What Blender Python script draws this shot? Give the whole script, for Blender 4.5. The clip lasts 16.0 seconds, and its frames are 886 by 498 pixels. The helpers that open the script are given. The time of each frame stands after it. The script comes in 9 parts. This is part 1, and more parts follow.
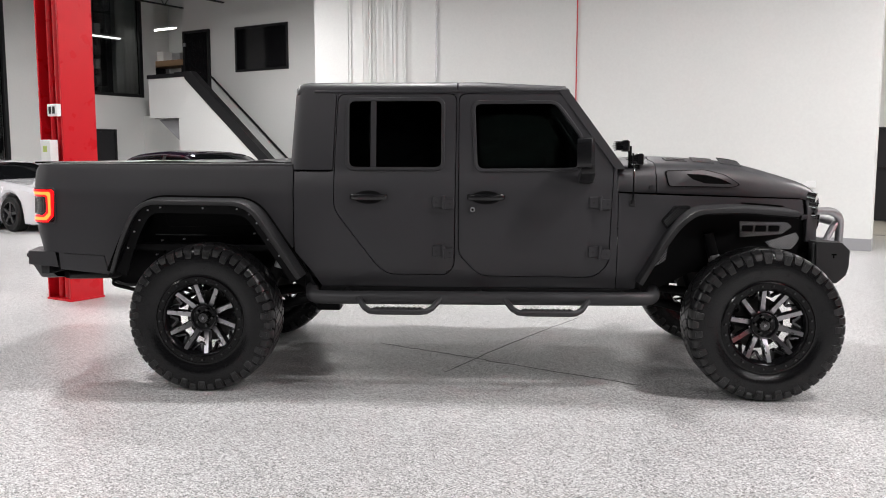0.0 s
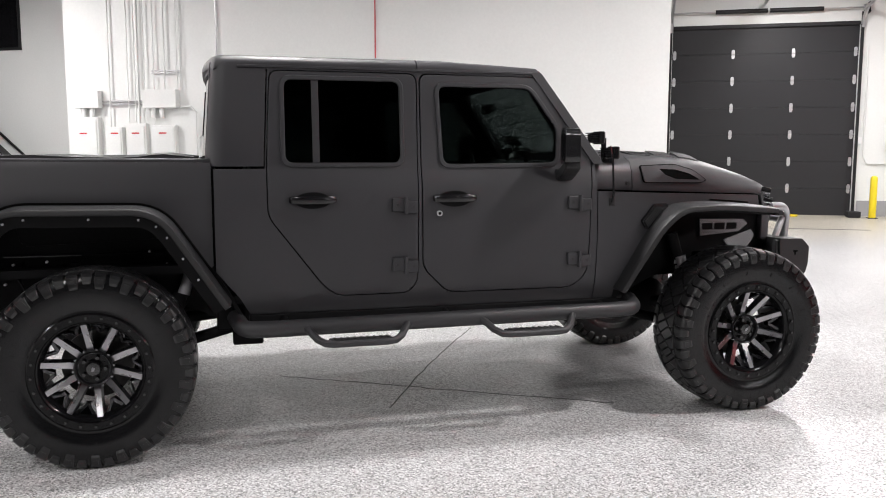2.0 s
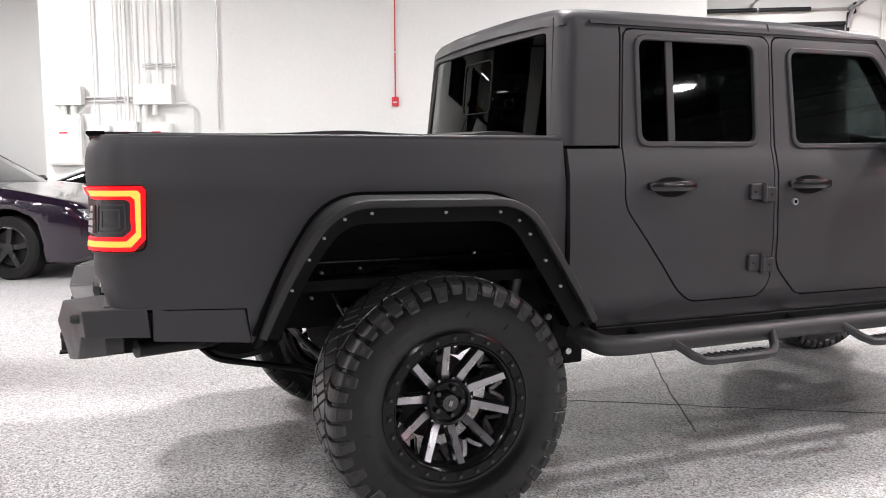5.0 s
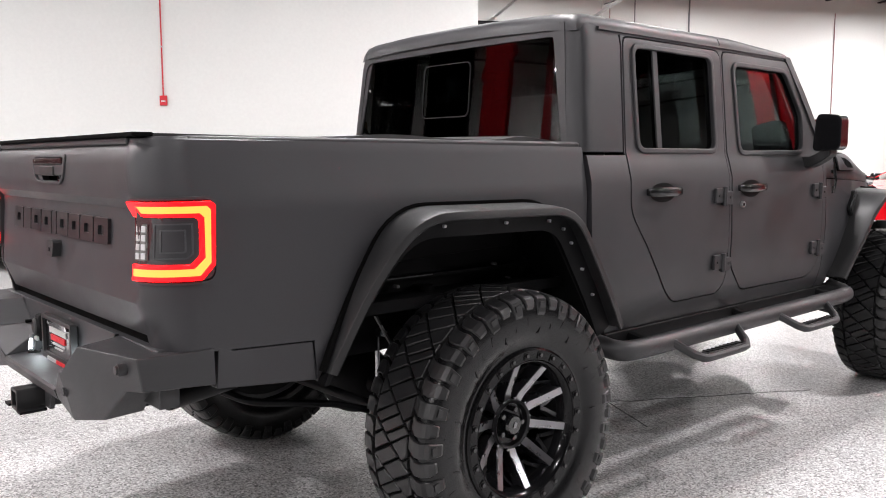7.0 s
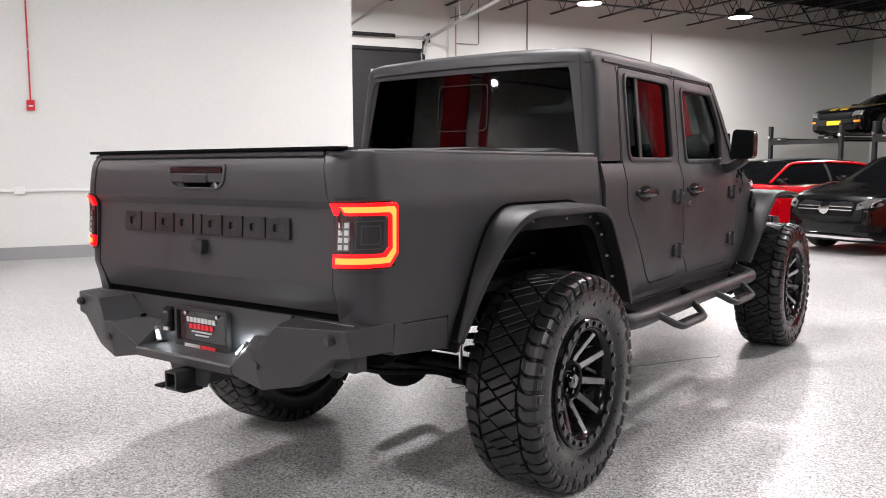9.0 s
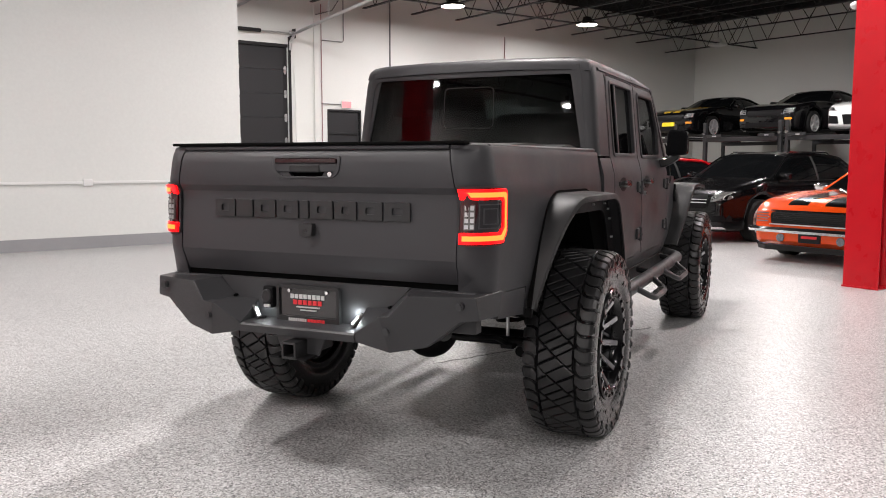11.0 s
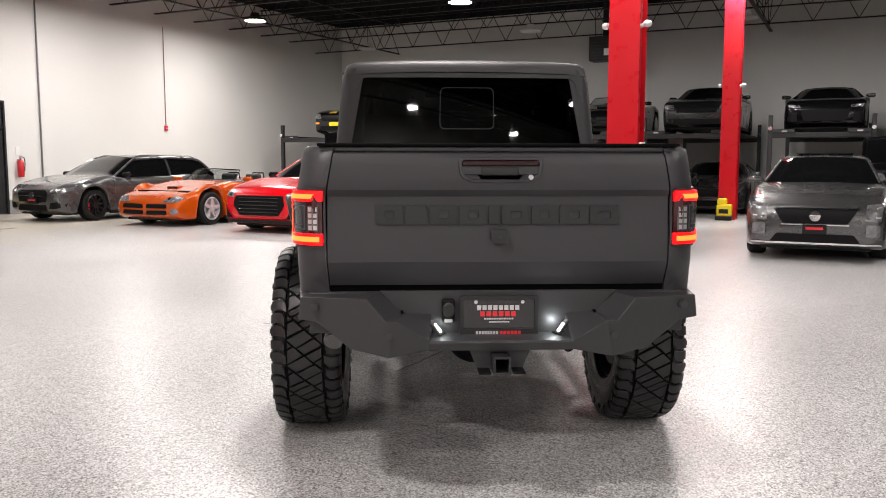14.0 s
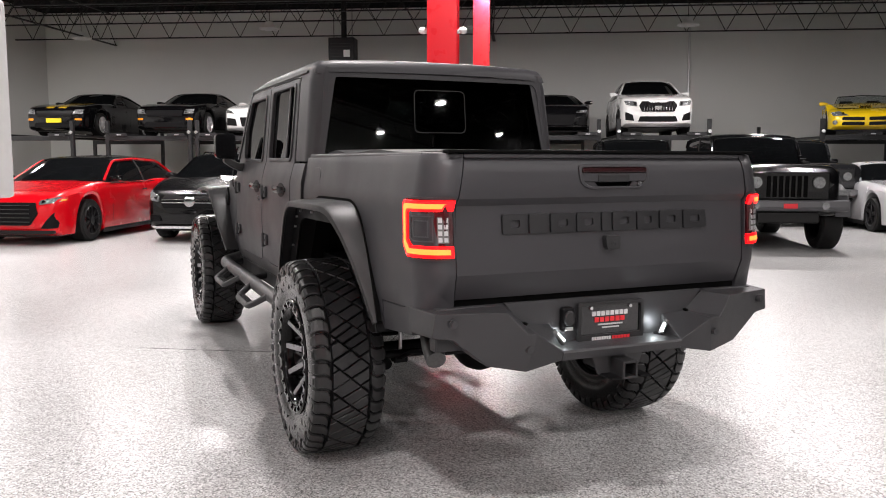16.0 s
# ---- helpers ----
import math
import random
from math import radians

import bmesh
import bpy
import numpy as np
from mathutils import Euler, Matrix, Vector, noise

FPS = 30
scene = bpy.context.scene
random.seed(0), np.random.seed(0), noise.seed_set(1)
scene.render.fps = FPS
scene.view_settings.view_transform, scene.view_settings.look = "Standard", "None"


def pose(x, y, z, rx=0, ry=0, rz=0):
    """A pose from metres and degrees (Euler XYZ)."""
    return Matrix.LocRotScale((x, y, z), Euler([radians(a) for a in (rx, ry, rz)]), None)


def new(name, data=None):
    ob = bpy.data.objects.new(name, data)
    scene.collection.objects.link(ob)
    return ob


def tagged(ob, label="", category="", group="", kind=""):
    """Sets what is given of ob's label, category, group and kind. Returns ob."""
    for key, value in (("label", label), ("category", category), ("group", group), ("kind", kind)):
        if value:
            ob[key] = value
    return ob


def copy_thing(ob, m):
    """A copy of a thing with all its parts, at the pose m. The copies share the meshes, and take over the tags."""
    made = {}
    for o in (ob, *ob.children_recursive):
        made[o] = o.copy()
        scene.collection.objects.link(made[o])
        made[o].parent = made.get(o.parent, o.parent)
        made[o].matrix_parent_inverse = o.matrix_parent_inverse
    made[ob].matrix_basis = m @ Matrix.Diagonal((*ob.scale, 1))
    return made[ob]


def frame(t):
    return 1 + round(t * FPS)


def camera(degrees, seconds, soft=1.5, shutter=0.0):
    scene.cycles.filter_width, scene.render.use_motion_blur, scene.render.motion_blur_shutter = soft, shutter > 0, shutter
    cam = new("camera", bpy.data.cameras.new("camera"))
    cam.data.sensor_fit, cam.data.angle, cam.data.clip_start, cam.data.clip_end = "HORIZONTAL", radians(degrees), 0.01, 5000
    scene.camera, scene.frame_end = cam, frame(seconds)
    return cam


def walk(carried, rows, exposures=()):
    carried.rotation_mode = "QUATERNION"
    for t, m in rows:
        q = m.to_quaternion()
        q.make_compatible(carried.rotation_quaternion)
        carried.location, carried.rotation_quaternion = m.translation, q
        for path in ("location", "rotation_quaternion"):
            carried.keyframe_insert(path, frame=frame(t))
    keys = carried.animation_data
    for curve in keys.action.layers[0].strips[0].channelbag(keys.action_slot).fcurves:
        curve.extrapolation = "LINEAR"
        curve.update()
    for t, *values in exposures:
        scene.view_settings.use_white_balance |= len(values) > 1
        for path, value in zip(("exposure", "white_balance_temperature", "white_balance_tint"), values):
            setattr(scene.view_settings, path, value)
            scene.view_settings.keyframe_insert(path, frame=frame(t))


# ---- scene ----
cam = camera(56.0, 16.0, soft=1.0)
METRES, EYE, TILT, LEAN, TURN = 11.32, 1.487, 0.0, 0.0, 32.4
ROWS = [
    (0.0, 0.0, 0.0, 0.0, 0.01, -6.44, -0.09),
    (0.5, -0.0285, 0.022, -0.0012, -5.63, -6.49, -0.08),
    (1.0, -0.0519, 0.0432, -0.0003, -10.86, -6.57, -0.09),
    (1.5, -0.0804, 0.0662, 0.0001, -15.5, -6.61, -0.08),
    (2.0, -0.105, 0.0964, -0.002, -18.64, -6.63, -0.09),
    (2.5, -0.1311, 0.1267, -0.0047, -20.18, -6.61, -0.07),
    (3.0, -0.1542, 0.1509, -0.0053, -20.31, -6.56, -0.05),
    (3.5, -0.1746, 0.173, -0.0089, -19.95, -6.47, 0.02),
    (4.0, -0.1999, 0.1885, -0.0109, -20.07, -6.37, 0.08),
    (6.5, -0.3032, 0.2815, -0.0129, -40.24, -6.18, 0.18),
    (7.0, -0.3226, 0.3002, -0.0108, -44.87, -6.12, 0.2),
    (7.5, -0.3544, 0.3153, -0.0082, -49.0, -6.02, 0.22),
    (8.0, -0.3782, 0.3208, -0.0103, -52.29, -5.9, 0.27),
    (8.5, -0.4002, 0.3229, -0.0095, -54.95, -5.81, 0.31),
    (11.0, -0.4977, 0.394, -0.0108, -68.98, -6.04, -0.0),
    (11.5, -0.5029, 0.4249, -0.0118, -73.15, -6.1, -0.07),
    (12.0, -0.5103, 0.4557, -0.0113, -77.56, -6.14, -0.1),
    (12.5, -0.5171, 0.4933, -0.0093, -82.33, -6.16, -0.12),
    (13.0, -0.5131, 0.5298, -0.0103, -86.93, -6.17, -0.09),
    (13.5, -0.5134, 0.5623, -0.0107, -91.34, -6.16, -0.06),
    (14.0, -0.5141, 0.5983, -0.0094, -96.2, -6.17, -0.06),
    (14.5, -0.5051, 0.632, -0.0093, -101.31, -6.17, -0.06),
    (15.0, -0.4967, 0.6674, -0.0094, -106.94, -6.18, -0.08),
    (15.5, -0.4851, 0.7013, -0.0076, -112.21, -6.18, -0.09),
    (16.0, -0.4634, 0.7309, -0.0071, -116.96, -6.17, -0.07),
]
EXPOSURES = [(0.0, 0.10, 6500, 10), (1.5, 0.19, 6500, 10.5), (3.0, 0.38, 6500, 11), (4.0, 0.54, 6500, 11.5), (6.5, 0.55, 6500, 12), (8.5, 0.34, 6540, 12), (11.0, -0.02, 6700, 12), (13.0, -0.08, 6900, 12.5), (14.5, 0.02, 6850, 13), (16.0, 0.14, 6700, 13)]
walk(cam, [(t, pose(0, 0, EYE, TILT, LEAN, TURN) @ pose(METRES * x, METRES * y, METRES * z, 90 + pitch, roll, yaw)) for t, x, y, z, yaw, pitch, roll in ROWS], EXPOSURES)

# ---- world and lamps ----
world = bpy.data.worlds.new("world")
scene.world = world
world.use_nodes = True
world.node_tree.nodes["Background"].inputs[0].default_value = (0.9, 0.95, 1.0, 1)
world.node_tree.nodes["Background"].inputs[1].default_value = 0.005
LAMP_Z = 5.38
LAMPS_LIT = [(6.35, 18.5), (11.35, 18.5), (1.3, 18.5), (1.3, 11.9), (6.35, 11.9), (11.35, 11.9), (-13.8, 11.4)]
# The pair at y 10.6 is added, unseen, to brighten wall and floor.
LAMPS_LIT += [(-8.8, 10.6), (-3.7, 10.6)] + [(x, 5.0) for x in (-18.5, -13.8, -8.8, -3.7, 1.3, 6.35, 11.35)] + [(x, -1.6) for x in (-18.5, -13.8, -8.8, -3.7, 6.35, 11.35)] + [(-18.5, -8.2), (-13.8, -8.2), (-13.8, -14.8), (-18.5, -14.8)]
LAMPS_OFF = [(18.3, 18.9), (16.8, 12.0), (17.2, 5.6), (17.2, -0.7), (17.2, -7.4)]


def lamp_watts(x, y):
    """Watts set by hand for each place to balance wall, floor and truck."""
    if y > 8:
        return 340 if x < -12 else 56 if x < -6 else 90 if x < 0 else (215 if y > 15 else 255) * (1.25 if x > 10 else 1.0)
    if y > 0:
        return 300 if x > 10 else 205 if x > 0 else 250 if x > -6 else 225
    return (280 if x > 10 else 235) if x > 0 else 165 if x > -6 else 170 if x > -10 else 145


for lx, ly in LAMPS_LIT:
    data = bpy.data.lights.new("high_bay_light", "AREA")
    data.shape, data.size, data.energy, data.color = "DISK", 0.5, lamp_watts(lx, ly), (1.0, 0.972, 0.978)
    ob = new("high_bay_light", data)
    ob.matrix_world = pose(lx, ly, LAMP_Z - 0.03)


# ---- materials ----
def mat(name, color, rough=0.5, metal=0.0, vary=0.12, scale=6.0, fine=90.0, bump=0.0, bump_scale=200.0, coat=0.0, emit=None, spec=0.5):
    m = bpy.data.materials.new(name)
    m.use_nodes = True
    nt = m.node_tree
    b = nt.nodes["Principled BSDF"]
    b.inputs["Roughness"].default_value = rough
    b.inputs["Metallic"].default_value = metal
    b.inputs["Coat Weight"].default_value = coat
    b.inputs["Coat Roughness"].default_value = 0.04
    b.inputs["Specular IOR Level"].default_value = spec
    b.inputs["Base Color"].default_value = (*color, 1)
    tc = nt.nodes.new("ShaderNodeTexCoord")
    if vary:
        n1, n2 = nt.nodes.new("ShaderNodeTexNoise"), nt.nodes.new("ShaderNodeTexNoise")
        n1.inputs["Scale"].default_value, n2.inputs["Scale"].default_value = scale, fine
        n1.inputs["Detail"].default_value = 5
        add = nt.nodes.new("ShaderNodeMath")
        add.operation = "ADD"
        rng = nt.nodes.new("ShaderNodeMapRange")
        rng.inputs["From Min"].default_value, rng.inputs["From Max"].default_value = 0.6, 1.4
        rng.inputs["To Min"].default_value, rng.inputs["To Max"].default_value = 1 - vary, 1 + vary
        mul = nt.nodes.new("ShaderNodeVectorMath")
        mul.operation = "SCALE"
        mul.inputs[0].default_value = color
        for n in (n1, n2):
            nt.links.new(tc.outputs["Object"], n.inputs["Vector"])
        nt.links.new(n1.outputs["Fac"], add.inputs[0])
        nt.links.new(n2.outputs["Fac"], add.inputs[1])
        nt.links.new(add.outputs[0], rng.inputs["Value"])
        nt.links.new(rng.outputs[0], mul.inputs["Scale"])
        nt.links.new(mul.outputs[0], b.inputs["Base Color"])
        rr = nt.nodes.new("ShaderNodeMapRange")
        rr.inputs["From Min"].default_value, rr.inputs["From Max"].default_value = 0.3, 0.7
        rr.inputs["To Min"].default_value, rr.inputs["To Max"].default_value = max(0.0, rough * 0.85), min(1.0, rough * 1.15)
        nt.links.new(n1.outputs["Fac"], rr.inputs["Value"])
        nt.links.new(rr.outputs[0], b.inputs["Roughness"])
    if bump:
        nb, bp = nt.nodes.new("ShaderNodeTexNoise"), nt.nodes.new("ShaderNodeBump")
        nb.inputs["Scale"].default_value = bump_scale
        nb.inputs["Detail"].default_value = 3
        bp.inputs["Strength"].default_value, bp.inputs["Distance"].default_value = bump, 0.002
        nt.links.new(tc.outputs["Object"], nb.inputs["Vector"])
        nt.links.new(nb.outputs["Fac"], bp.inputs["Height"])
        nt.links.new(bp.outputs["Normal"], b.inputs["Normal"])
    if emit:
        b.inputs["Emission Color"].default_value = (*emit[0], 1)
        b.inputs["Emission Strength"].default_value = emit[1]
    return m


def tinted_glass(name, tint, gloss=0.02, ior=1.5):
    """A thin tinted pane: what lies behind shows through darkened, the front mirrors by Fresnel."""
    m = bpy.data.materials.new(name)
    m.use_nodes = True
    nt = m.node_tree
    nt.nodes.clear()
    out, mix, fr = nt.nodes.new("ShaderNodeOutputMaterial"), nt.nodes.new("ShaderNodeMixShader"), nt.nodes.new("ShaderNodeLayerWeight")
    tr, gl = nt.nodes.new("ShaderNodeBsdfTransparent"), nt.nodes.new("ShaderNodeBsdfGlossy")
    tr.inputs["Color"].default_value = (*tint, 1)
    gl.inputs["Roughness"].default_value = gloss
    fr.inputs["Blend"].default_value = 0.5
    f0 = ((ior - 1) / (ior + 1)) ** 2
    pw, ma = nt.nodes.new("ShaderNodeMath"), nt.nodes.new("ShaderNodeMath")
    pw.operation, ma.operation = "POWER", "MULTIPLY_ADD"
    pw.inputs[1].default_value, ma.inputs[1].default_value, ma.inputs[2].default_value = 5.0, 1 - f0, f0
    nt.links.new(fr.outputs["Facing"], pw.inputs[0])
    nt.links.new(pw.outputs[0], ma.inputs[0])
    nt.links.new(ma.outputs[0], mix.inputs[0])
    nt.links.new(tr.outputs[0], mix.inputs[1])
    nt.links.new(gl.outputs[0], mix.inputs[2])
    nt.links.new(mix.outputs[0], out.inputs["Surface"])
    return m


def floor_material():
    """Grey epoxy with scattered light and dark flakes under a clear, slightly worn coat."""
    m = mat("flake_epoxy", (0.5, 0.5, 0.5), 0.3, vary=0)
    nt = m.node_tree
    b = nt.nodes["Principled BSDF"]
    b.inputs["Specular IOR Level"].default_value = 0.58
    b.inputs["Coat Weight"].default_value, b.inputs["Coat Roughness"].default_value = 0.10, 0.34
    geo = nt.nodes.new("ShaderNodeNewGeometry")
    vor = nt.nodes.new("ShaderNodeTexVoronoi")
    vor.inputs["Scale"].default_value = 155
    ramp = nt.nodes.new("ShaderNodeValToRGB")
    ramp.color_ramp.interpolation = "CONSTANT"
    for k, (pos, v) in enumerate(((0.0, 0.09), (0.13, 0.25), (0.30, 0.42), (0.52, 0.55), (0.80, 0.76))):
        e = ramp.color_ramp.elements[k] if k < 2 else ramp.color_ramp.elements.new(pos)
        e.position, e.color = pos, (v, v * 0.995, v * 0.99, 1)
    sep = nt.nodes.new("ShaderNodeSeparateColor")
    big = nt.nodes.new("ShaderNodeTexNoise")
    big.inputs["Scale"].default_value, big.inputs["Detail"].default_value = 0.5, 6
    rng = nt.nodes.new("ShaderNodeMapRange")
    rng.inputs["From Min"].default_value, rng.inputs["From Max"].default_value = 0.3, 0.7
    rng.inputs["To Min"].default_value, rng.inputs["To Max"].default_value = 0.88, 1.08
    mul = nt.nodes.new("ShaderNodeVectorMath")
    mul.operation = "SCALE"
    rr = nt.nodes.new("ShaderNodeMapRange")
    rr.inputs["From Min"].default_value, rr.inputs["From Max"].default_value = 0.3, 0.7
    rr.inputs["To Min"].default_value, rr.inputs["To Max"].default_value = 0.30, 0.40
    nb, bp = nt.nodes.new("ShaderNodeTexNoise"), nt.nodes.new("ShaderNodeBump")
    nb.inputs["Scale"].default_value, nb.inputs["Detail"].default_value = 55, 3
    bp.inputs["Strength"].default_value, bp.inputs["Distance"].default_value = 0.16, 0.002
    for n in (vor, big, nb):
        nt.links.new(geo.outputs["Position"], n.inputs["Vector"])
    nt.links.new(vor.outputs["Color"], sep.inputs[0])
    nt.links.new(sep.outputs[0], ramp.inputs[0])
    nt.links.new(big.outputs["Fac"], rng.inputs["Value"])
    nt.links.new(big.outputs["Fac"], rr.inputs["Value"])
    nt.links.new(ramp.outputs[0], mul.inputs[0])
    nt.links.new(rng.outputs[0], mul.inputs["Scale"])
    # beige dust carried in through the doors
    px, dust, tone, tinted = nt.nodes.new("ShaderNodeSeparateXYZ"), nt.nodes.new("ShaderNodeMapRange"), nt.nodes.new("ShaderNodeMix"), nt.nodes.new("ShaderNodeVectorMath")
    wob = nt.nodes.new("ShaderNodeMath")
    wob.operation, wob.inputs[1].default_value = "MULTIPLY_ADD", 3.0
    dust.inputs["From Min"].default_value, dust.inputs["From Max"].default_value = 15.6, 19.5
    tone.data_type = "RGBA"
    tone.inputs[6].default_value, tone.inputs[7].default_value = (1, 1, 1, 1), (0.97, 0.90, 0.76, 1)
    tinted.operation = "MULTIPLY"
    nt.links.new(geo.outputs["Position"], px.inputs[0])
    nt.links.new(big.outputs["Fac"], wob.inputs[0])
    nt.links.new(px.outputs["Y"], wob.inputs[2])
    nt.links.new(wob.outputs[0], dust.inputs["Value"])
    nt.links.new(dust.outputs[0], tone.inputs[0])
    nt.links.new(mul.outputs[0], tinted.inputs[0])
    nt.links.new(tone.outputs[2], tinted.inputs[1])
    nt.links.new(tinted.outputs[0], b.inputs["Base Color"])
    nt.links.new(rr.outputs[0], b.inputs["Roughness"])
    nt.links.new(nb.outputs["Fac"], bp.inputs["Height"])
    nt.links.new(bp.outputs["Normal"], b.inputs["Normal"])
    return m


FLOOR = floor_material()
WALL = mat("white_wall_paint", (0.70, 0.71, 0.69), 0.6, vary=0.035, scale=0.7, fine=25, bump=0.15, bump_scale=60)
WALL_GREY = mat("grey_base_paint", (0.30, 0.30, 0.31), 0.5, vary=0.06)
DECK = mat("black_ceiling_paint", (0.006, 0.006, 0.007), 0.85, vary=0.2, spec=0.1)
STEEL_BLACK = mat("black_steel_paint", (0.012, 0.012, 0.013), 0.5, vary=0.15, spec=0.3)
RED = mat("red_gloss_paint", (0.56, 0.007, 0.015), 0.3, spec=0.3, vary=0.06, bump=0.25, bump_scale=14)
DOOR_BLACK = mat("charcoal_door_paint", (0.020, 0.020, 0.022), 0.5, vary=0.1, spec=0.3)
GALV = mat("galvanised_steel", (0.55, 0.55, 0.56), 0.38, 0.9, vary=0.1)
WHITE_PLASTIC = mat("white_plastic", (0.78, 0.78, 0.77), 0.4, vary=0.03)
YELLOW = mat("yellow_paint", (0.80, 0.62, 0.02), 0.4, vary=0.06)
RED_PLAIN = mat("red_enamel", (0.55, 0.02, 0.03), 0.35, vary=0.05)
PINK_SIGN = mat("red_lit_sign", (0.8, 0.25, 0.27), 0.4, vary=0.03, emit=((1.0, 0.30, 0.33), 0.5))
LENS_LIT = mat("lit_lamp_lens", (0.9, 0.9, 0.88), 0.3, vary=0, emit=((1.0, 0.96, 0.90), 9.0))
STRIP_LIT = mat("lit_strip_tube", (0.9, 0.9, 0.9), 0.3, vary=0, emit=((1.0, 0.98, 0.96), 9.0))
LENS_OFF = mat("unlit_lamp_lens", (0.75, 0.75, 0.74), 0.3, vary=0.03)
MATTE = mat("matte_charcoal_wrap", (0.0216, 0.0210, 0.0240), 0.49, spec=0.56, vary=0.10, scale=3, fine=240, bump=0.10, bump_scale=900)
BEDLINER = mat("textured_black_powdercoat", (0.014, 0.014, 0.0148), 0.46, spec=0.42, vary=0.12, fine=300, bump=0.35, bump_scale=420)
BUMPER_GREY = mat("grey_textured_powdercoat", (0.028, 0.028, 0.030), 0.47, spec=0.45, vary=0.12, fine=300, bump=0.35, bump_scale=420)
HANDLE = mat("satin_black_handle", (0.008, 0.008, 0.009), 0.2, spec=0.5, vary=0.06)
RUBBER = mat("tyre_rubber", (0.0062, 0.0062, 0.0068), 0.20, spec=0.32, vary=0.22, scale=9, fine=120, bump=0.2, bump_scale=300)
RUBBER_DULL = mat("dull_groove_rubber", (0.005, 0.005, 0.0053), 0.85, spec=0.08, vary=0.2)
RUBBER_TREAD = mat("tyre_tread_rubber", (0.0115, 0.0115, 0.0122), 0.36, spec=0.5, vary=0.22, scale=9, fine=120, bump=0.2, bump_scale=300)
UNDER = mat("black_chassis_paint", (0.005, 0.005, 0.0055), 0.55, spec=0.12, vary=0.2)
GAP = mat("black_seal", (0.003, 0.003, 0.003), 0.9, spec=0.05, vary=0)
GUNMETAL = mat("gunmetal_wheel", (0.10, 0.10, 0.108), 0.26, 0.95, vary=0.08)
MACHINED = mat("machined_wheel_face", (0.25, 0.247, 0.258), 0.24, 1.0, vary=0.06, fine=400)
GLOSS_BLACK = mat("gloss_black", (0.010, 0.010, 0.011), 0.12, vary=0.05, coat=0.6)
BRUSHED = mat("brushed_steel_bar", (0.34, 0.34, 0.35), 0.34, 0.85, vary=0.12, fine=200)
FORK_METAL = mat("satin_wheel_web", (0.095, 0.095, 0.10), 0.26, 1.0, vary=0.1)
RING_BLACK = mat("satin_black_ring", (0.005, 0.005, 0.0055), 0.16, vary=0.1, spec=0.2)
BARREL = mat("dark_rim_barrel", (0.022, 0.022, 0.024), 0.38, 0.7, vary=0.1)
SPOKE_FACE = mat("satin_spoke_face", (0.34, 0.335, 0.35), 0.27, 1.0, vary=0.08, fine=400)
BOLT = mat("zinc_bolt", (0.60, 0.60, 0.61), 0.35, 0.7, vary=0.1)
STEEL_DULL = mat("dull_exhaust_steel", (0.12, 0.12, 0.12), 0.42, 0.8, vary=0.2)
DISC = mat("stained_brake_disc", (0.07, 0.068, 0.066), 0.45, 0.8, vary=0.3)
CHROME = mat("bright_chrome", (0.78, 0.78, 0.79), 0.10, 1.0, vary=0.03)
GLASS_DARK = tinted_glass("limo_tint_glass", (0.15, 0.17, 0.168), ior=1.45)
GLASS_FRONT = tinted_glass("front_tint_glass", (0.235, 0.26, 0.255), ior=1.52)
GLASS_CAR = tinted_glass("car_tint_glass", (0.10, 0.11, 0.11))
GLASS_CLEAR = tinted_glass("clear_glass", (0.75, 0.78, 0.78))
LED_RED = mat("lit_red_taillight", (0.4, 0.004, 0.004), 0.3, vary=0, emit=((1.0, 0.0015, 0.003), 3.6))
LED_HOT = mat("lit_red_taillight_core", (0.5, 0.1, 0.02), 0.3, vary=0, emit=((1.0, 0.105, 0.016), 4.6))
LENS_RED = mat("dark_red_lens", (0.045, 0.005, 0.007), 0.2, vary=0.05, coat=0.5)
LENS_SMOKE = mat("smoked_lens", (0.035, 0.033, 0.036), 0.15, vary=0.05, coat=0.5)
LED_WHITE = mat("white_led", (0.8, 0.8, 0.85), 0.3, vary=0, emit=((0.86, 0.97, 1.0), 5.0))
LED_CLUSTER = mat("clear_reverse_light", (0.16, 0.155, 0.15), 0.25, 0.2, vary=0.2, fine=160)
SEAT = mat("black_seat_leather", (0.028, 0.028, 0.028), 0.5, spec=0.3, vary=0.15)
TARP = mat("black_vinyl_cover", (0.022, 0.022, 0.023), 0.48, vary=0.12, bump=0.3, bump_scale=500)
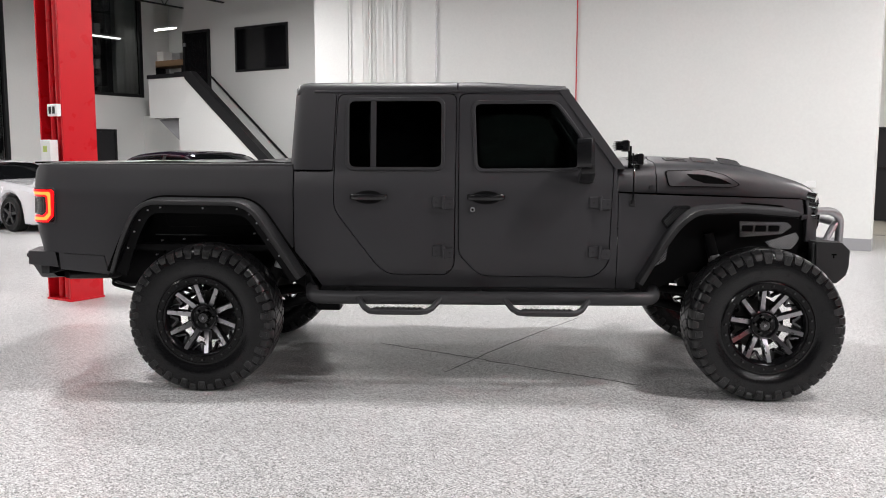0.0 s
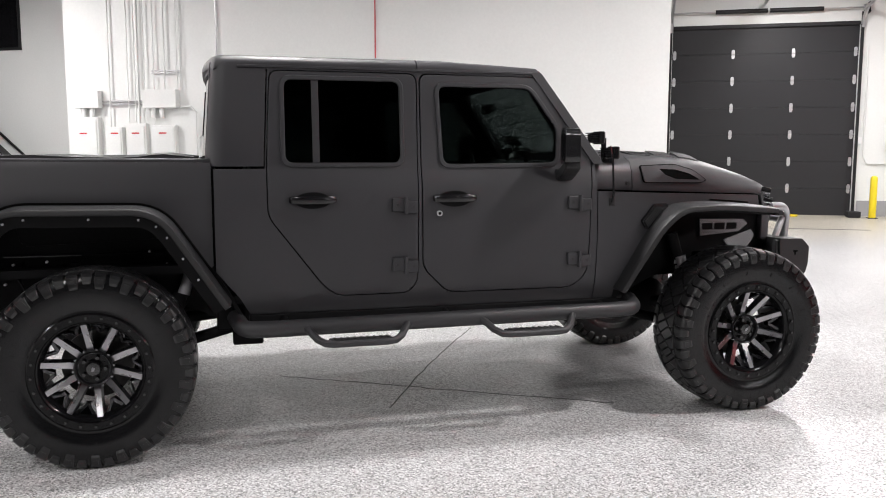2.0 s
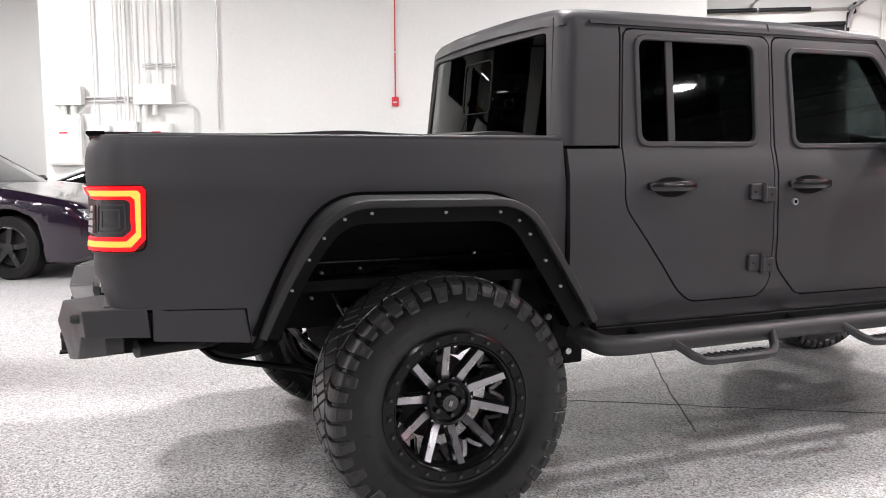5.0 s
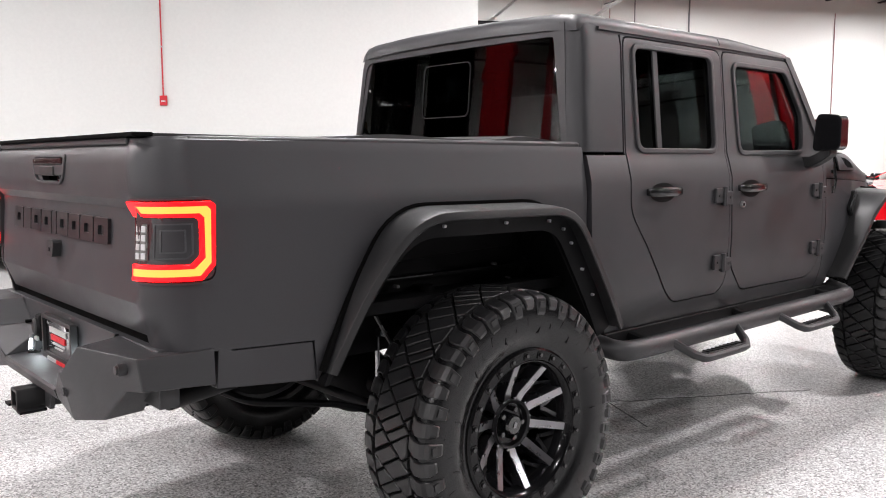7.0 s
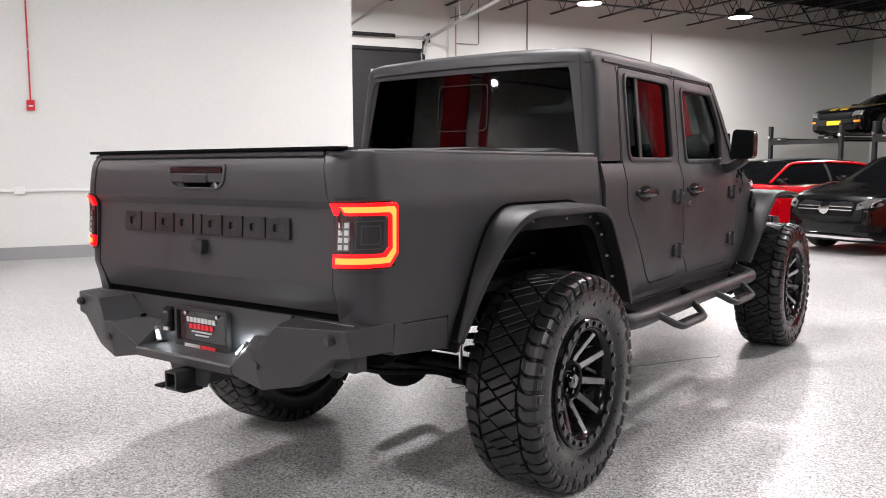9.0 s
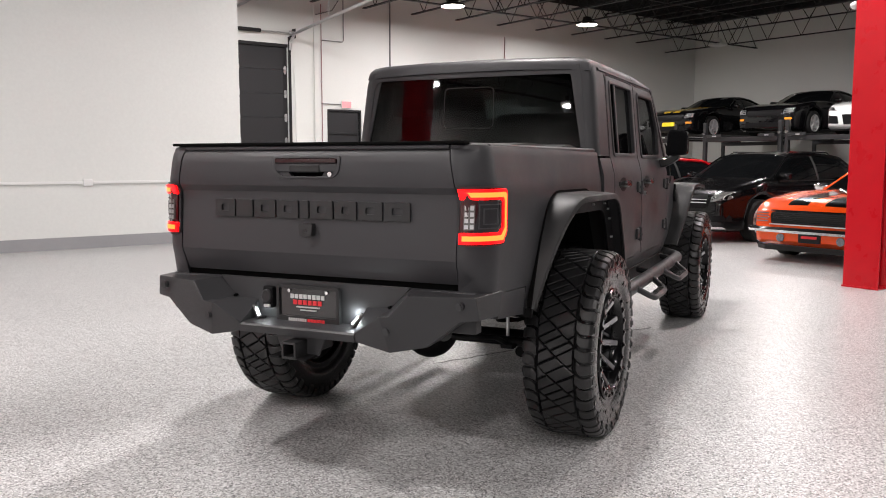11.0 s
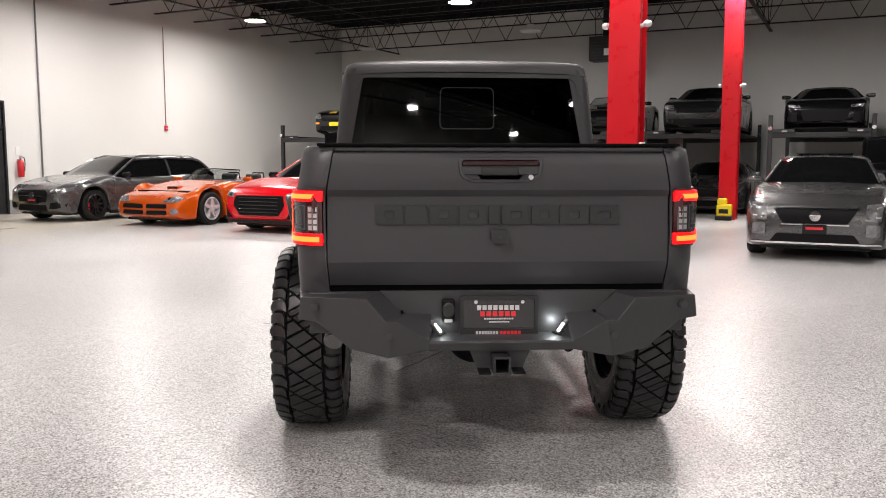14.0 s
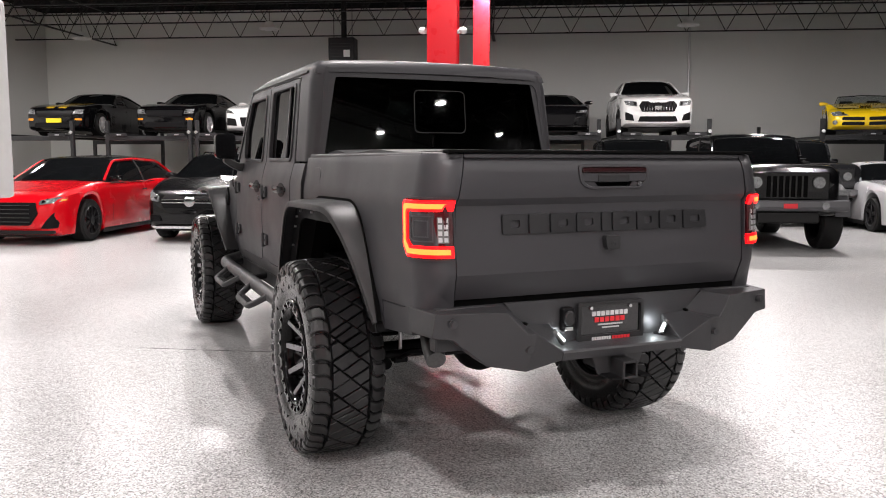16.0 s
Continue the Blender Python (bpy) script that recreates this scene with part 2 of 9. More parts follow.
def perforated(name="perforated_aluminium", light=0.5):
    """Bright sheet metal with rows of dark round holes."""
    m = mat(name, (light, light, light), 0.45, 0.5, vary=0)
    nt = m.node_tree
    b = nt.nodes["Principled BSDF"]
    tc, vor, ramp = nt.nodes.new("ShaderNodeTexCoord"), nt.nodes.new("ShaderNodeTexVoronoi"), nt.nodes.new("ShaderNodeValToRGB")
    turned = nt.nodes.new("ShaderNodeMapping")
    turned.inputs["Rotation"].default_value = (math.pi / 2, 0, 0)
    stagger = nt.nodes.new("ShaderNodeMapping")
    stagger.inputs["Rotation"].default_value = (0, 0, math.pi / 4)
    vor.voronoi_dimensions = "2D"
    vor.inputs["Scale"].default_value, vor.inputs["Randomness"].default_value = 82, 0.0
    ramp.color_ramp.elements[0].position, ramp.color_ramp.elements[0].color = 0.37, (0.006, 0.006, 0.006, 1)
    ramp.color_ramp.elements[1].position, ramp.color_ramp.elements[1].color = 0.41, (light, light, light * 1.03, 1)
    nt.links.new(tc.outputs["Object"], turned.inputs["Vector"])
    nt.links.new(turned.outputs[0], stagger.inputs["Vector"])
    nt.links.new(stagger.outputs[0], vor.inputs["Vector"])
    nt.links.new(vor.outputs["Distance"], ramp.inputs[0])
    nt.links.new(ramp.outputs[0], b.inputs["Base Color"])
    return m


SLIDER_LINE = mat("dark_pane_frame", (0.009, 0.009, 0.010), 0.4, vary=0.08, spec=0.3)
FRAME_LINE = mat("satin_grey_frame", (0.05, 0.05, 0.053), 0.4, vary=0.08)
SILVER_MESH = perforated()
DARK_MESH = perforated("dark_perforated_mesh", 0.035)
CRACK = mat("dark_floor_joint", (0.09, 0.09, 0.09), 0.6, vary=0.4, scale=9)


# ---- mesh helpers ----
def part(name, bm, material, parent=None, label="", angle=35, bevel=0.0, smooth=True, seg=2):
    """Links a bmesh as one mesh object under a thing or a part."""
    bmesh.ops.recalc_face_normals(bm, faces=bm.faces[:])
    me = bpy.data.meshes.new(name)
    bm.to_mesh(me)
    bm.free()
    me.materials.append(material)
    if smooth:
        me.shade_smooth()
        me.set_sharp_from_angle(angle=radians(angle))
    ob = new(name, me)
    if parent is not None:
        ob.parent = parent
    if bevel:
        md = ob.modifiers.new("bevel", "BEVEL")
        md.width, md.segments, md.limit_method, md.angle_limit = bevel, seg, "ANGLE", radians(40)
        md.harden_normals = True
    return tagged(ob, label)


def thing(name, label, category, m=None, group="", kind=""):
    ob = new(name)
    ob.empty_display_size = 0.2
    if m is not None:
        ob.matrix_world = m
    return tagged(ob, label, category, group, kind)


def box(bm, x0, x1, y0, y1, z0, z1, m=None):
    r = bmesh.ops.create_cube(bm, size=1)
    bmesh.ops.scale(bm, vec=(abs(x1 - x0), abs(y1 - y0), abs(z1 - z0)), verts=r["verts"])
    bmesh.ops.translate(bm, vec=((x0 + x1) / 2, (y0 + y1) / 2, (z0 + z1) / 2), verts=r["verts"])
    if m is not None:
        bmesh.ops.transform(bm, matrix=m, verts=r["verts"])
    return r["verts"]


def boxes(*b):
    bm = bmesh.new()
    for q in b:
        box(bm, *q)
    return bm


def cyl(bm, p0, p1, r0, r1=None, seg=16):
    p0, p1 = Vector(p0), Vector(p1)
    d = p1 - p0
    m = Matrix.Translation((p0 + p1) / 2) @ d.to_track_quat("Z", "Y").to_matrix().to_4x4()
    r = bmesh.ops.create_cone(bm, cap_ends=True, segments=seg, radius1=r0, radius2=r0 if r1 is None else r1, depth=d.length, matrix=m)
    return r["verts"]


def cyls(*c, seg=16):
    bm = bmesh.new()
    for q in c:
        cyl(bm, *q, seg=seg)
    return bm


def tube(bm, pts, r, seg=10, closed=False):
    """A round bar swept along a line of points."""
    pts = [Vector(p) for p in pts]
    rings = []
    n = len(pts)
    up = Vector((0.13, 0.37, 0.92)).normalized()
    for i, p in enumerate(pts):
        a = pts[(i - 1) % n] if closed or i > 0 else p
        b = pts[(i + 1) % n] if closed or i < n - 1 else p
        d = (b - a).normalized()
        s = d.cross(up).normalized()
        t = s.cross(d)
        rings.append([bm.verts.new(p + r * (math.cos(2 * math.pi * k / seg) * s + math.sin(2 * math.pi * k / seg) * t)) for k in range(seg)])
    for i in range(n if closed else n - 1):
        a, b = rings[i], rings[(i + 1) % n]
        for k in range(seg):
            bm.faces.new((a[k], a[(k + 1) % seg], b[(k + 1) % seg], b[k]))
    if not closed:
        bm.faces.new(rings[0][::-1])
        bm.faces.new(rings[-1])
    return bm


def rounded(pts, r, n=5):
    """A closed outline with its corners rounded."""
    out = []
    for i, p in enumerate(pts):
        p, a, b = Vector(p), Vector(pts[i - 1]), Vector(pts[(i + 1) % len(pts)])
        q = min(r, (a - p).length * 0.45, (b - p).length * 0.45)
        s, e = p + (a - p).normalized() * q, p + (b - p).normalized() * q
        for k in range(n + 1):
            t = k / n
            out.append(tuple(s * (1 - t) ** 2 + p * 2 * t * (1 - t) + e * t * t))
    return out


def sheet(loops, place, depth, cu=(), cv=()):
    """A plate: outline and holes in (u, v), cut along the given lines, bent by place(u, v, d) with d the depth behind the face."""
    bm = bmesh.new()
    edges = []
    for lp in loops:
        vs = [bm.verts.new((p[0], 0, p[1])) for p in lp]
        edges += [bm.edges.new((vs[i], vs[(i + 1) % len(vs)])) for i in range(len(vs))]
    bmesh.ops.triangle_fill(bm, use_beauty=True, use_dissolve=False, edges=edges, normal=(0, -1, 0))
    for axis, cuts in ((0, cu), (2, cv)):
        for c in cuts:
            co, no = [0, 0, 0], [0, 0, 0]
            co[axis], no[axis] = c, 1
            bmesh.ops.bisect_plane(bm, geom=bm.verts[:] + bm.edges[:] + bm.faces[:], plane_co=co, plane_no=no, dist=1e-5)
    faces, rim = bm.faces[:], [e for e in bm.edges if len(e.link_faces) == 1]
    uv = {v: (v.co.x, v.co.z) for v in bm.verts}
    back = {v: bm.verts.new(place(*uv[v], depth)) for v in list(uv)}
    for f in faces:
        bm.faces.new([back[v] for v in reversed(f.verts)])
    for e in rim:
        a, b = e.verts
        bm.faces.new((a, b, back[b], back[a]))
    for v, q in uv.items():
        v.co = place(*q, 0.0)
    return bm


def loft(rings, closed=True, caps=True):
    """Skins equal rings of points."""
    bm = bmesh.new()
    vs = [[bm.verts.new(p) for p in ring] for ring in rings]
    n = len(rings[0])
    for a, b in zip(vs, vs[1:]):
        for k in range(n if closed else n - 1):
            bm.faces.new((a[k], a[(k + 1) % n], b[(k + 1) % n], b[k]))
    if caps and closed:
        bm.faces.new(vs[0][::-1])
        bm.faces.new(vs[-1])
    return bm


def lathe(bm, prof, seg=48, cx=0.0, cz=0.0, closed=True):
    """Turns a profile of (radius, y) round the y axis."""
    rings = []
    for k in range(seg):
        a = 2 * math.pi * k / seg
        rings.append([bm.verts.new((cx + r * math.cos(a), y, cz + r * math.sin(a))) for r, y in prof])
    n = len(prof)
    for k in range(seg):
        a, b = rings[k], rings[(k + 1) % seg]
        for i in range(n if closed else n - 1):
            bm.faces.new((a[i], a[(i + 1) % n], b[(i + 1) % n], b[i]))
    return bm


def bend(pts, r, n=6):
    """An open line with its inner corners rounded."""
    out = [Vector(pts[0])]
    for i in range(1, len(pts) - 1):
        p, a, b = Vector(pts[i]), Vector(pts[i - 1]), Vector(pts[i + 1])
        q = min(r, (a - p).length * 0.48, (b - p).length * 0.48)
        s, e = p + (a - p).normalized() * q, p + (b - p).normalized() * q
        out += [s * (1 - k / n) ** 2 + p * 2 * (k / n) * (1 - k / n) + e * (k / n) ** 2 for k in range(n + 1)]
    out.append(Vector(pts[-1]))
    full = []
    for a, b in zip(out, out[1:]):
        m = max(1, int((b - a).length / 0.09))
        full += [tuple(a + (b - a) * k / m) for k in range(m)]
    return full + [tuple(out[-1])]


def lerp(x, table):
    """Straight-line reading of a table of (x, value)."""
    if x <= table[0][0]:
        return table[0][1]
    for (a, u), (b, v) in zip(table, table[1:]):
        if x <= b:
            return u + (v - u) * (x - a) / (b - a)
    return table[-1][1]


def smoothed(x, table):
    """The same with soft corners."""
    w = 0.035 * (table[-1][0] - table[0][0])
    return sum(lerp(x + k * w, table) for k in (-1, -0.5, 0, 0.5, 1)) / 5


# ---- the building ----
def slab(name, x0, x1, y0, y1, z0, z1, material, label):
    return tagged(part(name, boxes((x0, x1, y0, y1, z0, z1)), material, smooth=False), label, name.split("_")[0], kind="structure")


X0, X1, Y0, Y1, TOP = -20.6, 20.4, -16.0, 21.4, 6.6
slab("floor", X0 - 0.3, X1 + 0.3, Y0 - 0.3, Y1 + 0.3, -0.2, 0.0, FLOOR, "glossy grey flake epoxy showroom floor")
slab("ceiling", X0 - 0.3, X1 + 0.3, Y0 - 0.3, Y1 + 0.3, TOP, TOP + 0.2, DECK, "black painted metal roof deck")
slab("wall_east", X1, X1 + 0.3, Y0, Y1, 0, TOP, WALL, "tall painted wall behind the car lifts")
# Unseen south wall, made charcoal so the truck side catches less light.
WALL_UNSEEN = mat("dark_unseen_wall", (0.05, 0.05, 0.053), 0.6, vary=0.06, scale=0.7)
slab("wall_south", X0 - 0.3, X1 + 0.3, Y0 - 0.3, Y0, 0, TOP, WALL_UNSEEN, "unseen closing wall, made dark to dim the truck's reflections")

# north wall with the loading door and the exit door
GX0, GX1, GZ = -1.1, 3.02, 4.40
DX0, DX1, DZ = 4.24, 5.22, 2.74


def wall_with_openings(name, x0, x1, y0, y1, z1, holes, material, label):
    bm = bmesh.new()
    xs = sorted({x0, x1, *(h[0] for h in holes), *(h[1] for h in holes)})
    for a, b in zip(xs, xs[1:]):
        hs = [h for h in holes if h[0] <= a and h[1] >= b]
        z = 0
        for h in sorted(hs, key=lambda q: q[2]):
            if h[2] > z:
                box(bm, a, b, y0, y1, z, h[2])
            z = h[3]
        box(bm, a, b, y0, y1, z, z1)
    bmesh.ops.remove_doubles(bm, verts=bm.verts[:], dist=1e-4)
    return tagged(part(name, bm, material, smooth=False), label, "wall", kind="structure")


wall_with_openings("wall_north", -3.5, X1 + 0.3, Y1, Y1 + 0.3, TOP, [(-2.08, -1.16, 0, 2.13), (GX0, GX1, 0, GZ), (DX0, DX1, 0, DZ)], WALL, "white painted concrete wall with a loading door")
slab("wall_bay_side", -3.45, -3.2, 14.8, Y1, 0, TOP, WALL, "white side wall of the door bay")
slab("wall_white", -12.6, -1.3, 14.5, 14.8, 0, TOP, WALL, "long bright white painted wall")
slab("baseboard", -12.6, -1.297, 14.487, 14.497, 0, 0.19, WALL_GREY, "grey painted base band on the white wall")
slab("baseboard_side", -1.297, -1.287, 14.487, 14.80, 0, 0.19, WALL_GREY, "grey painted base band on the wall end")
slab("baseboard_north", GX1 + 0.12, DX0 - 0.06, Y1 - 0.012, Y1 - 0.003, 0, 0.36, WALL_GREY, "grey painted base band beside the exit door")
slab("baseboard_north_east", DX1 + 0.06, X1, Y1 - 0.012, Y1 - 0.003, 0, 0.36, WALL_GREY, "grey painted base band behind the cars")
slab("wall_outside", GX0 - 2.4, DX1 + 1, Y1 + 0.6, Y1 + 0.8, 0, TOP, STEEL_BLACK, "dark outside behind the doors")


def loading_door():
    ob = thing("door_1", "charcoal sectional loading door with white hinge plates", "loading door", kind="structure")
    n = 7
    for k in range(n):
        z0 = GZ * k / n
        part("panel", boxes((GX0, GX1, Y1 + 0.06, Y1 + 0.11, z0 + 0.0015, z0 + GZ / n - 0.0015)), DOOR_BLACK, ob, bevel=0.003)
    for k in range(1, n):
        for i in range(4):
            x = GX0 + 0.06 + (GX1 - GX0 - 0.12) * i / 3
            z = GZ * k / n
            o = rounded([(x - 0.022, z), (x - 0.042, z - 0.035), (x - 0.026, z - 0.105), (x + 0.026, z - 0.105), (x + 0.042, z - 0.035), (x + 0.022, z), (x + 0.042, z + 0.035), (x + 0.026, z + 0.105), (x - 0.026, z + 0.105), (x - 0.042, z + 0.035)], 0.014, 3)
            part("hinge", sheet([o], lambda u, v, d: (u, Y1 + 0.05 + d, v), 0.012), GALV, ob, "white zinc hinge plate")
            part("knuckle", cyls(((x - 0.04, Y1 + 0.047, z), (x + 0.04, Y1 + 0.047, z), 0.011), seg=8), GALV, ob)
    for x, s in ((GX0, -1), (GX1, 1)):
        part("track", boxes((x + s * 0.01, x + s * 0.07, Y1 - 0.06, Y1 + 0.05, 0, GZ + 0.25)), STEEL_BLACK, ob, "black steel door track", bevel=0.004)
    part("header", boxes((GX0, GX1, Y1 - 0.01, Y1 + 0.06, GZ - 0.03, GZ + 0.05)), STEEL_BLACK, ob)
    bm = cyls(((GX0 - 0.05, Y1 - 0.12, GZ + 0.33), (GX1 + 0.15, Y1 - 0.12, GZ + 0.33), 0.018))
    part("torsion_shaft", bm, GALV, ob, "steel spring shaft")
    for a, b in ((GX0 + 0.95, GX0 + 2.1), (GX0 + 2.15, GX0 + 3.3)):
        bm = bmesh.new()
        lathe(bm, [(0.028, 0), (0.05, 0), (0.05, 1), (0.028, 1)], 20)
        bmesh.ops.transform(bm, matrix=Matrix.Translation((a, Y1 - 0.12, GZ + 0.33)) @ Matrix.Rotation(-math.pi / 2, 4, "Z") @ Matrix.Diagonal((1, b - a, 1, 1)), verts=bm.verts[:])
        part("spring", bm, STEEL_BLACK, ob, "black torsion spring")
    # horizontal tracks back into the room, hung from the roof
    for x in (GX0 - 0.03, GX1 + 0.05):
        bm = bmesh.new()
        tube(bm, [(x, Y1 - 0.05, GZ - 0.1), (x, Y1 - 0.10, GZ + 0.12), (x, Y1 - 0.35, GZ + 0.30), (x, Y1 - 4.4, GZ + 0.62)], 0.04, 8)
        part("overhead_track", bm, GALV, ob, "steel overhead door track")
        part("hanger", cyls(((x, Y1 - 2.2, GZ + 0.45), (x, Y1 - 2.2, TOP), 0.012), ((x, Y1 - 4.3, GZ + 0.6), (x, Y1 - 4.3, TOP), 0.012), seg=8), GALV, ob)
    part("opener_rail", cyls(((0.95, Y1 - 0.1, GZ + 0.5), (0.95, Y1 - 4.4, GZ + 0.75), 0.034), seg=8), GALV, ob, "steel opener rail")
    part("drum", cyls(((GX1 + 0.02, Y1 - 0.12, GZ + 0.33), (GX1 + 0.12, Y1 - 0.12, GZ + 0.33), 0.07), seg=18), GALV, ob, "cable drum on the spring shaft")
    part("bearing_plate", boxes((GX1 + 0.02, GX1 + 0.16, Y1 - 0.20, Y1 - 0.004, GZ + 0.22, GZ + 0.25), (GX1 + 0.13, GX1 + 0.15, Y1 - 0.20, Y1 - 0.004, GZ + 0.20, GZ + 0.45)), STEEL_BLACK, ob)
    part("opener", boxes((0.8, 1.1, Y1 - 4.7, Y1 - 4.3, GZ + 0.62, GZ + 0.9)), STEEL_BLACK, ob, "black door opener box", bevel=0.02)


def exit_door():
    ob = thing("door_2", "charcoal steel exit door with transom panel, shut", "door", kind="structure")
    part("frame", boxes((DX0 - 0.05, DX0 + 0.0, Y1 - 0.02, Y1 + 0.12, 0, DZ + 0.05), (DX1, DX1 + 0.05, Y1 - 0.02, Y1 + 0.12, 0, DZ + 0.05), (DX0, DX1, Y1 - 0.02, Y1 + 0.12, DZ, DZ + 0.05)), DOOR_BLACK, ob, bevel=0.004)
    part("leaf", boxes((DX0 + 0.005, DX1 - 0.005, Y1 + 0.03, Y1 + 0.08, 0.01, 2.10)), DOOR_BLACK, ob, bevel=0.004)
    part("transom", boxes((DX0 + 0.005, DX1 - 0.005, Y1 + 0.03, Y1 + 0.08, 2.16, DZ - 0.005)), DOOR_BLACK, ob, bevel=0.004)
    part("transom_bar", boxes((DX0, DX1, Y1, Y1 + 0.1, 2.10, 2.16)), STEEL_BLACK, ob, bevel=0.006)
    part("lever", cyls(((DX0 + 0.08, Y1 + 0.03, 1.02), (DX0 + 0.08, Y1 - 0.03, 1.02), 0.025), ((DX0 + 0.08, Y1 - 0.03, 1.02), (DX0 + 0.20, Y1 - 0.03, 1.02), 0.011)), CHROME, ob, "chrome lever handle")
    part("threshold", boxes((DX0, DX1, Y1 - 0.05, Y1 + 0.1, 0.0, 0.012)), GALV, ob, "steel threshold")


def side_door():
    ob = thing("door_5", "charcoal steel door beside the loading door, shut", "door", kind="structure")
    part("frame", boxes((-2.08, -2.03, Y1 - 0.02, Y1 + 0.12, 0, 2.13), (-1.21, -1.16, Y1 - 0.02, Y1 + 0.12, 0, 2.13), (-2.03, -1.21, Y1 - 0.02, Y1 + 0.12, 2.08, 2.13)), DOOR_BLACK, ob, bevel=0.004)
    part("leaf", boxes((-2.025, -1.215, Y1 + 0.03, Y1 + 0.08, 0.01, 2.075)), DOOR_BLACK, ob, bevel=0.004)
    part("push_bar", boxes((-1.95, -1.30, Y1 - 0.03, Y1 + 0.03, 1.20, 1.24)), STEEL_BLACK, ob, bevel=0.008)
    part("lever", cyls(((-1.27, Y1 + 0.03, 0.95), (-1.27, Y1 - 0.03, 0.95), 0.022), ((-1.27, Y1 - 0.03, 0.95), (-1.37, Y1 - 0.03, 0.95), 0.010)), CHROME, ob, "chrome lever handle")


loading_door()
exit_door()
side_door()


def exit_sign(x, y, z):
    ob = thing("exit_sign", "small glowing red emergency sign above the exit door", "exit sign", pose(x, y, z))
    part("housing", boxes((-0.16, 0.16, -0.05, 0.0, -0.1, 0.1)), WHITE_PLASTIC, ob, bevel=0.01)
    part("face", boxes((-0.145, 0.145, -0.056, -0.05, -0.085, 0.085)), PINK_SIGN, ob, "glowing pink-red face")


exit_sign(4.78, Y1 - 0.002, 2.93)


def extinguisher(x, y):
    ob = thing("fire_extinguisher", "red fire extinguisher hung on the white wall", "extinguisher", pose(x, y, 0.92))
    prof = [(0.0, 0.0), (0.07, 0.0), (0.078, 0.02), (0.078, 0.36), (0.05, 0.42), (0.022, 0.44), (0.022, 0.47), (0.0, 0.47)]
    rings = [[(r * math.cos(2 * math.pi * k / 20), -0.1 + r * math.sin(2 * math.pi * k / 20), z) for k in range(20)] for r, z in prof[1:-1]]
    part("cylinder", loft(rings), RED_PLAIN, ob)
    part("valve", boxes((-0.02, 0.02, -0.16, -0.07, 0.47, 0.53)), GALV, ob, "grey valve and lever", bevel=0.006)
    bm = bmesh.new()
    tube(bm, [(0, -0.12, 0.5), (0.08, -0.13, 0.48), (0.1, -0.13, 0.35), (0.09, -0.12, 0.15)], 0.012, 8)
    part("hose", bm, STEEL_BLACK, ob, "black hose")
    part("bracket", boxes((-0.03, 0.03, -0.03, 0.0, 0.1, 0.45)), GALV, ob)
    part("sign", boxes((-0.06, 0.06, -0.012, 0.0, 0.56, 0.76)), WHITE_PLASTIC, ob, "white wall sign above")


extinguisher(5.57, Y1 - 0.002)


def bollard(x, y):
    ob = thing("bollard", "yellow painted steel bollard beside the loading door", "bollard", pose(x, y, 0))
    rings = [[(r * math.cos(2 * math.pi * k / 24), r * math.sin(2 * math.pi * k / 24), z) for k in range(24)] for r, z in ((0.075, 0), (0.075, 0.88), (0.068, 0.92), (0.045, 0.945), (0.01, 0.95))]
    part("post", loft(rings), YELLOW, ob)
    part("base", boxes((-0.1, 0.1, -0.1, 0.1, 0.0, 0.015)), STEEL_BLACK, ob)


bollard(3.34, 20.75)
bollard(-1.25, 20.82)
dr = thing("trench_drain", "narrow dark slot drain in the bay floor", "drain", pose(0, 17.55, 0))
part("slot", boxes((-3.15, 2.55, -0.012, 0.012, 0.0005, 0.003)), GAP, dr)
part("rim", boxes((-3.15, 2.55, -0.026, -0.012, 0.0005, 0.004), (-3.15, 2.55, 0.012, 0.026, 0.0005, 0.004)), STEEL_DULL, dr, "thin steel rim")
cl = thing("coiled_cable", "loosely coiled yellow cable on the floor by the loading door", "cable", pose(1.64, 20.82, 0))
bm = bmesh.new()
tube(bm, [((0.13 + 0.012 * math.sin(3.1 * a)) * math.cos(a), (0.13 + 0.010 * math.cos(2.3 * a)) * math.sin(a), 0.012 + 0.0016 * a) for a in [math.pi * k / 9 for k in range(64)]], 0.010, 8)
part("loops", bm, YELLOW, cl)
tb = thing("bait_box", "small black plastic box on the floor by the wall", "box", pose(3.0, 20.9, 0))
part("shell", boxes((-0.16, 0.12, -0.12, 0.12, 0, 0.14)), STEEL_BLACK, tb, bevel=0.02)


def wall_pipe(label, pts, r, material, name="conduit"):
    bm = bmesh.new()
    tube(bm, pts, r, 10)
    return tagged(part(name, bm, material), label, "pipe")


def pull_station(x, y, z, top, pipe, tint):
    """A red fire alarm pull with its conduit from the roof."""
    ob = thing("fire_alarm", "red fire alarm pull box under a " + tint + " conduit", "fire alarm", pose(x, y, z))
    part("box", boxes((-0.055, 0.055, -0.05, 0, -0.075, 0.075)), RED_PLAIN, ob, bevel=0.008)
    part("handle", boxes((-0.03, 0.03, -0.06, -0.05, -0.02, 0.0)), WHITE_PLASTIC, ob, "white pull handle")
    part("conduit", cyls(((0, -0.02, 0.07), (0, -0.02, top - z), 0.011), seg=8), pipe, ob, "thin " + tint + " conduit")
    for z in (0.8, 2.2):
        part("clamp", boxes((-0.02, 0.02, -0.035, 0, z, z + 0.02)), GALV, ob)


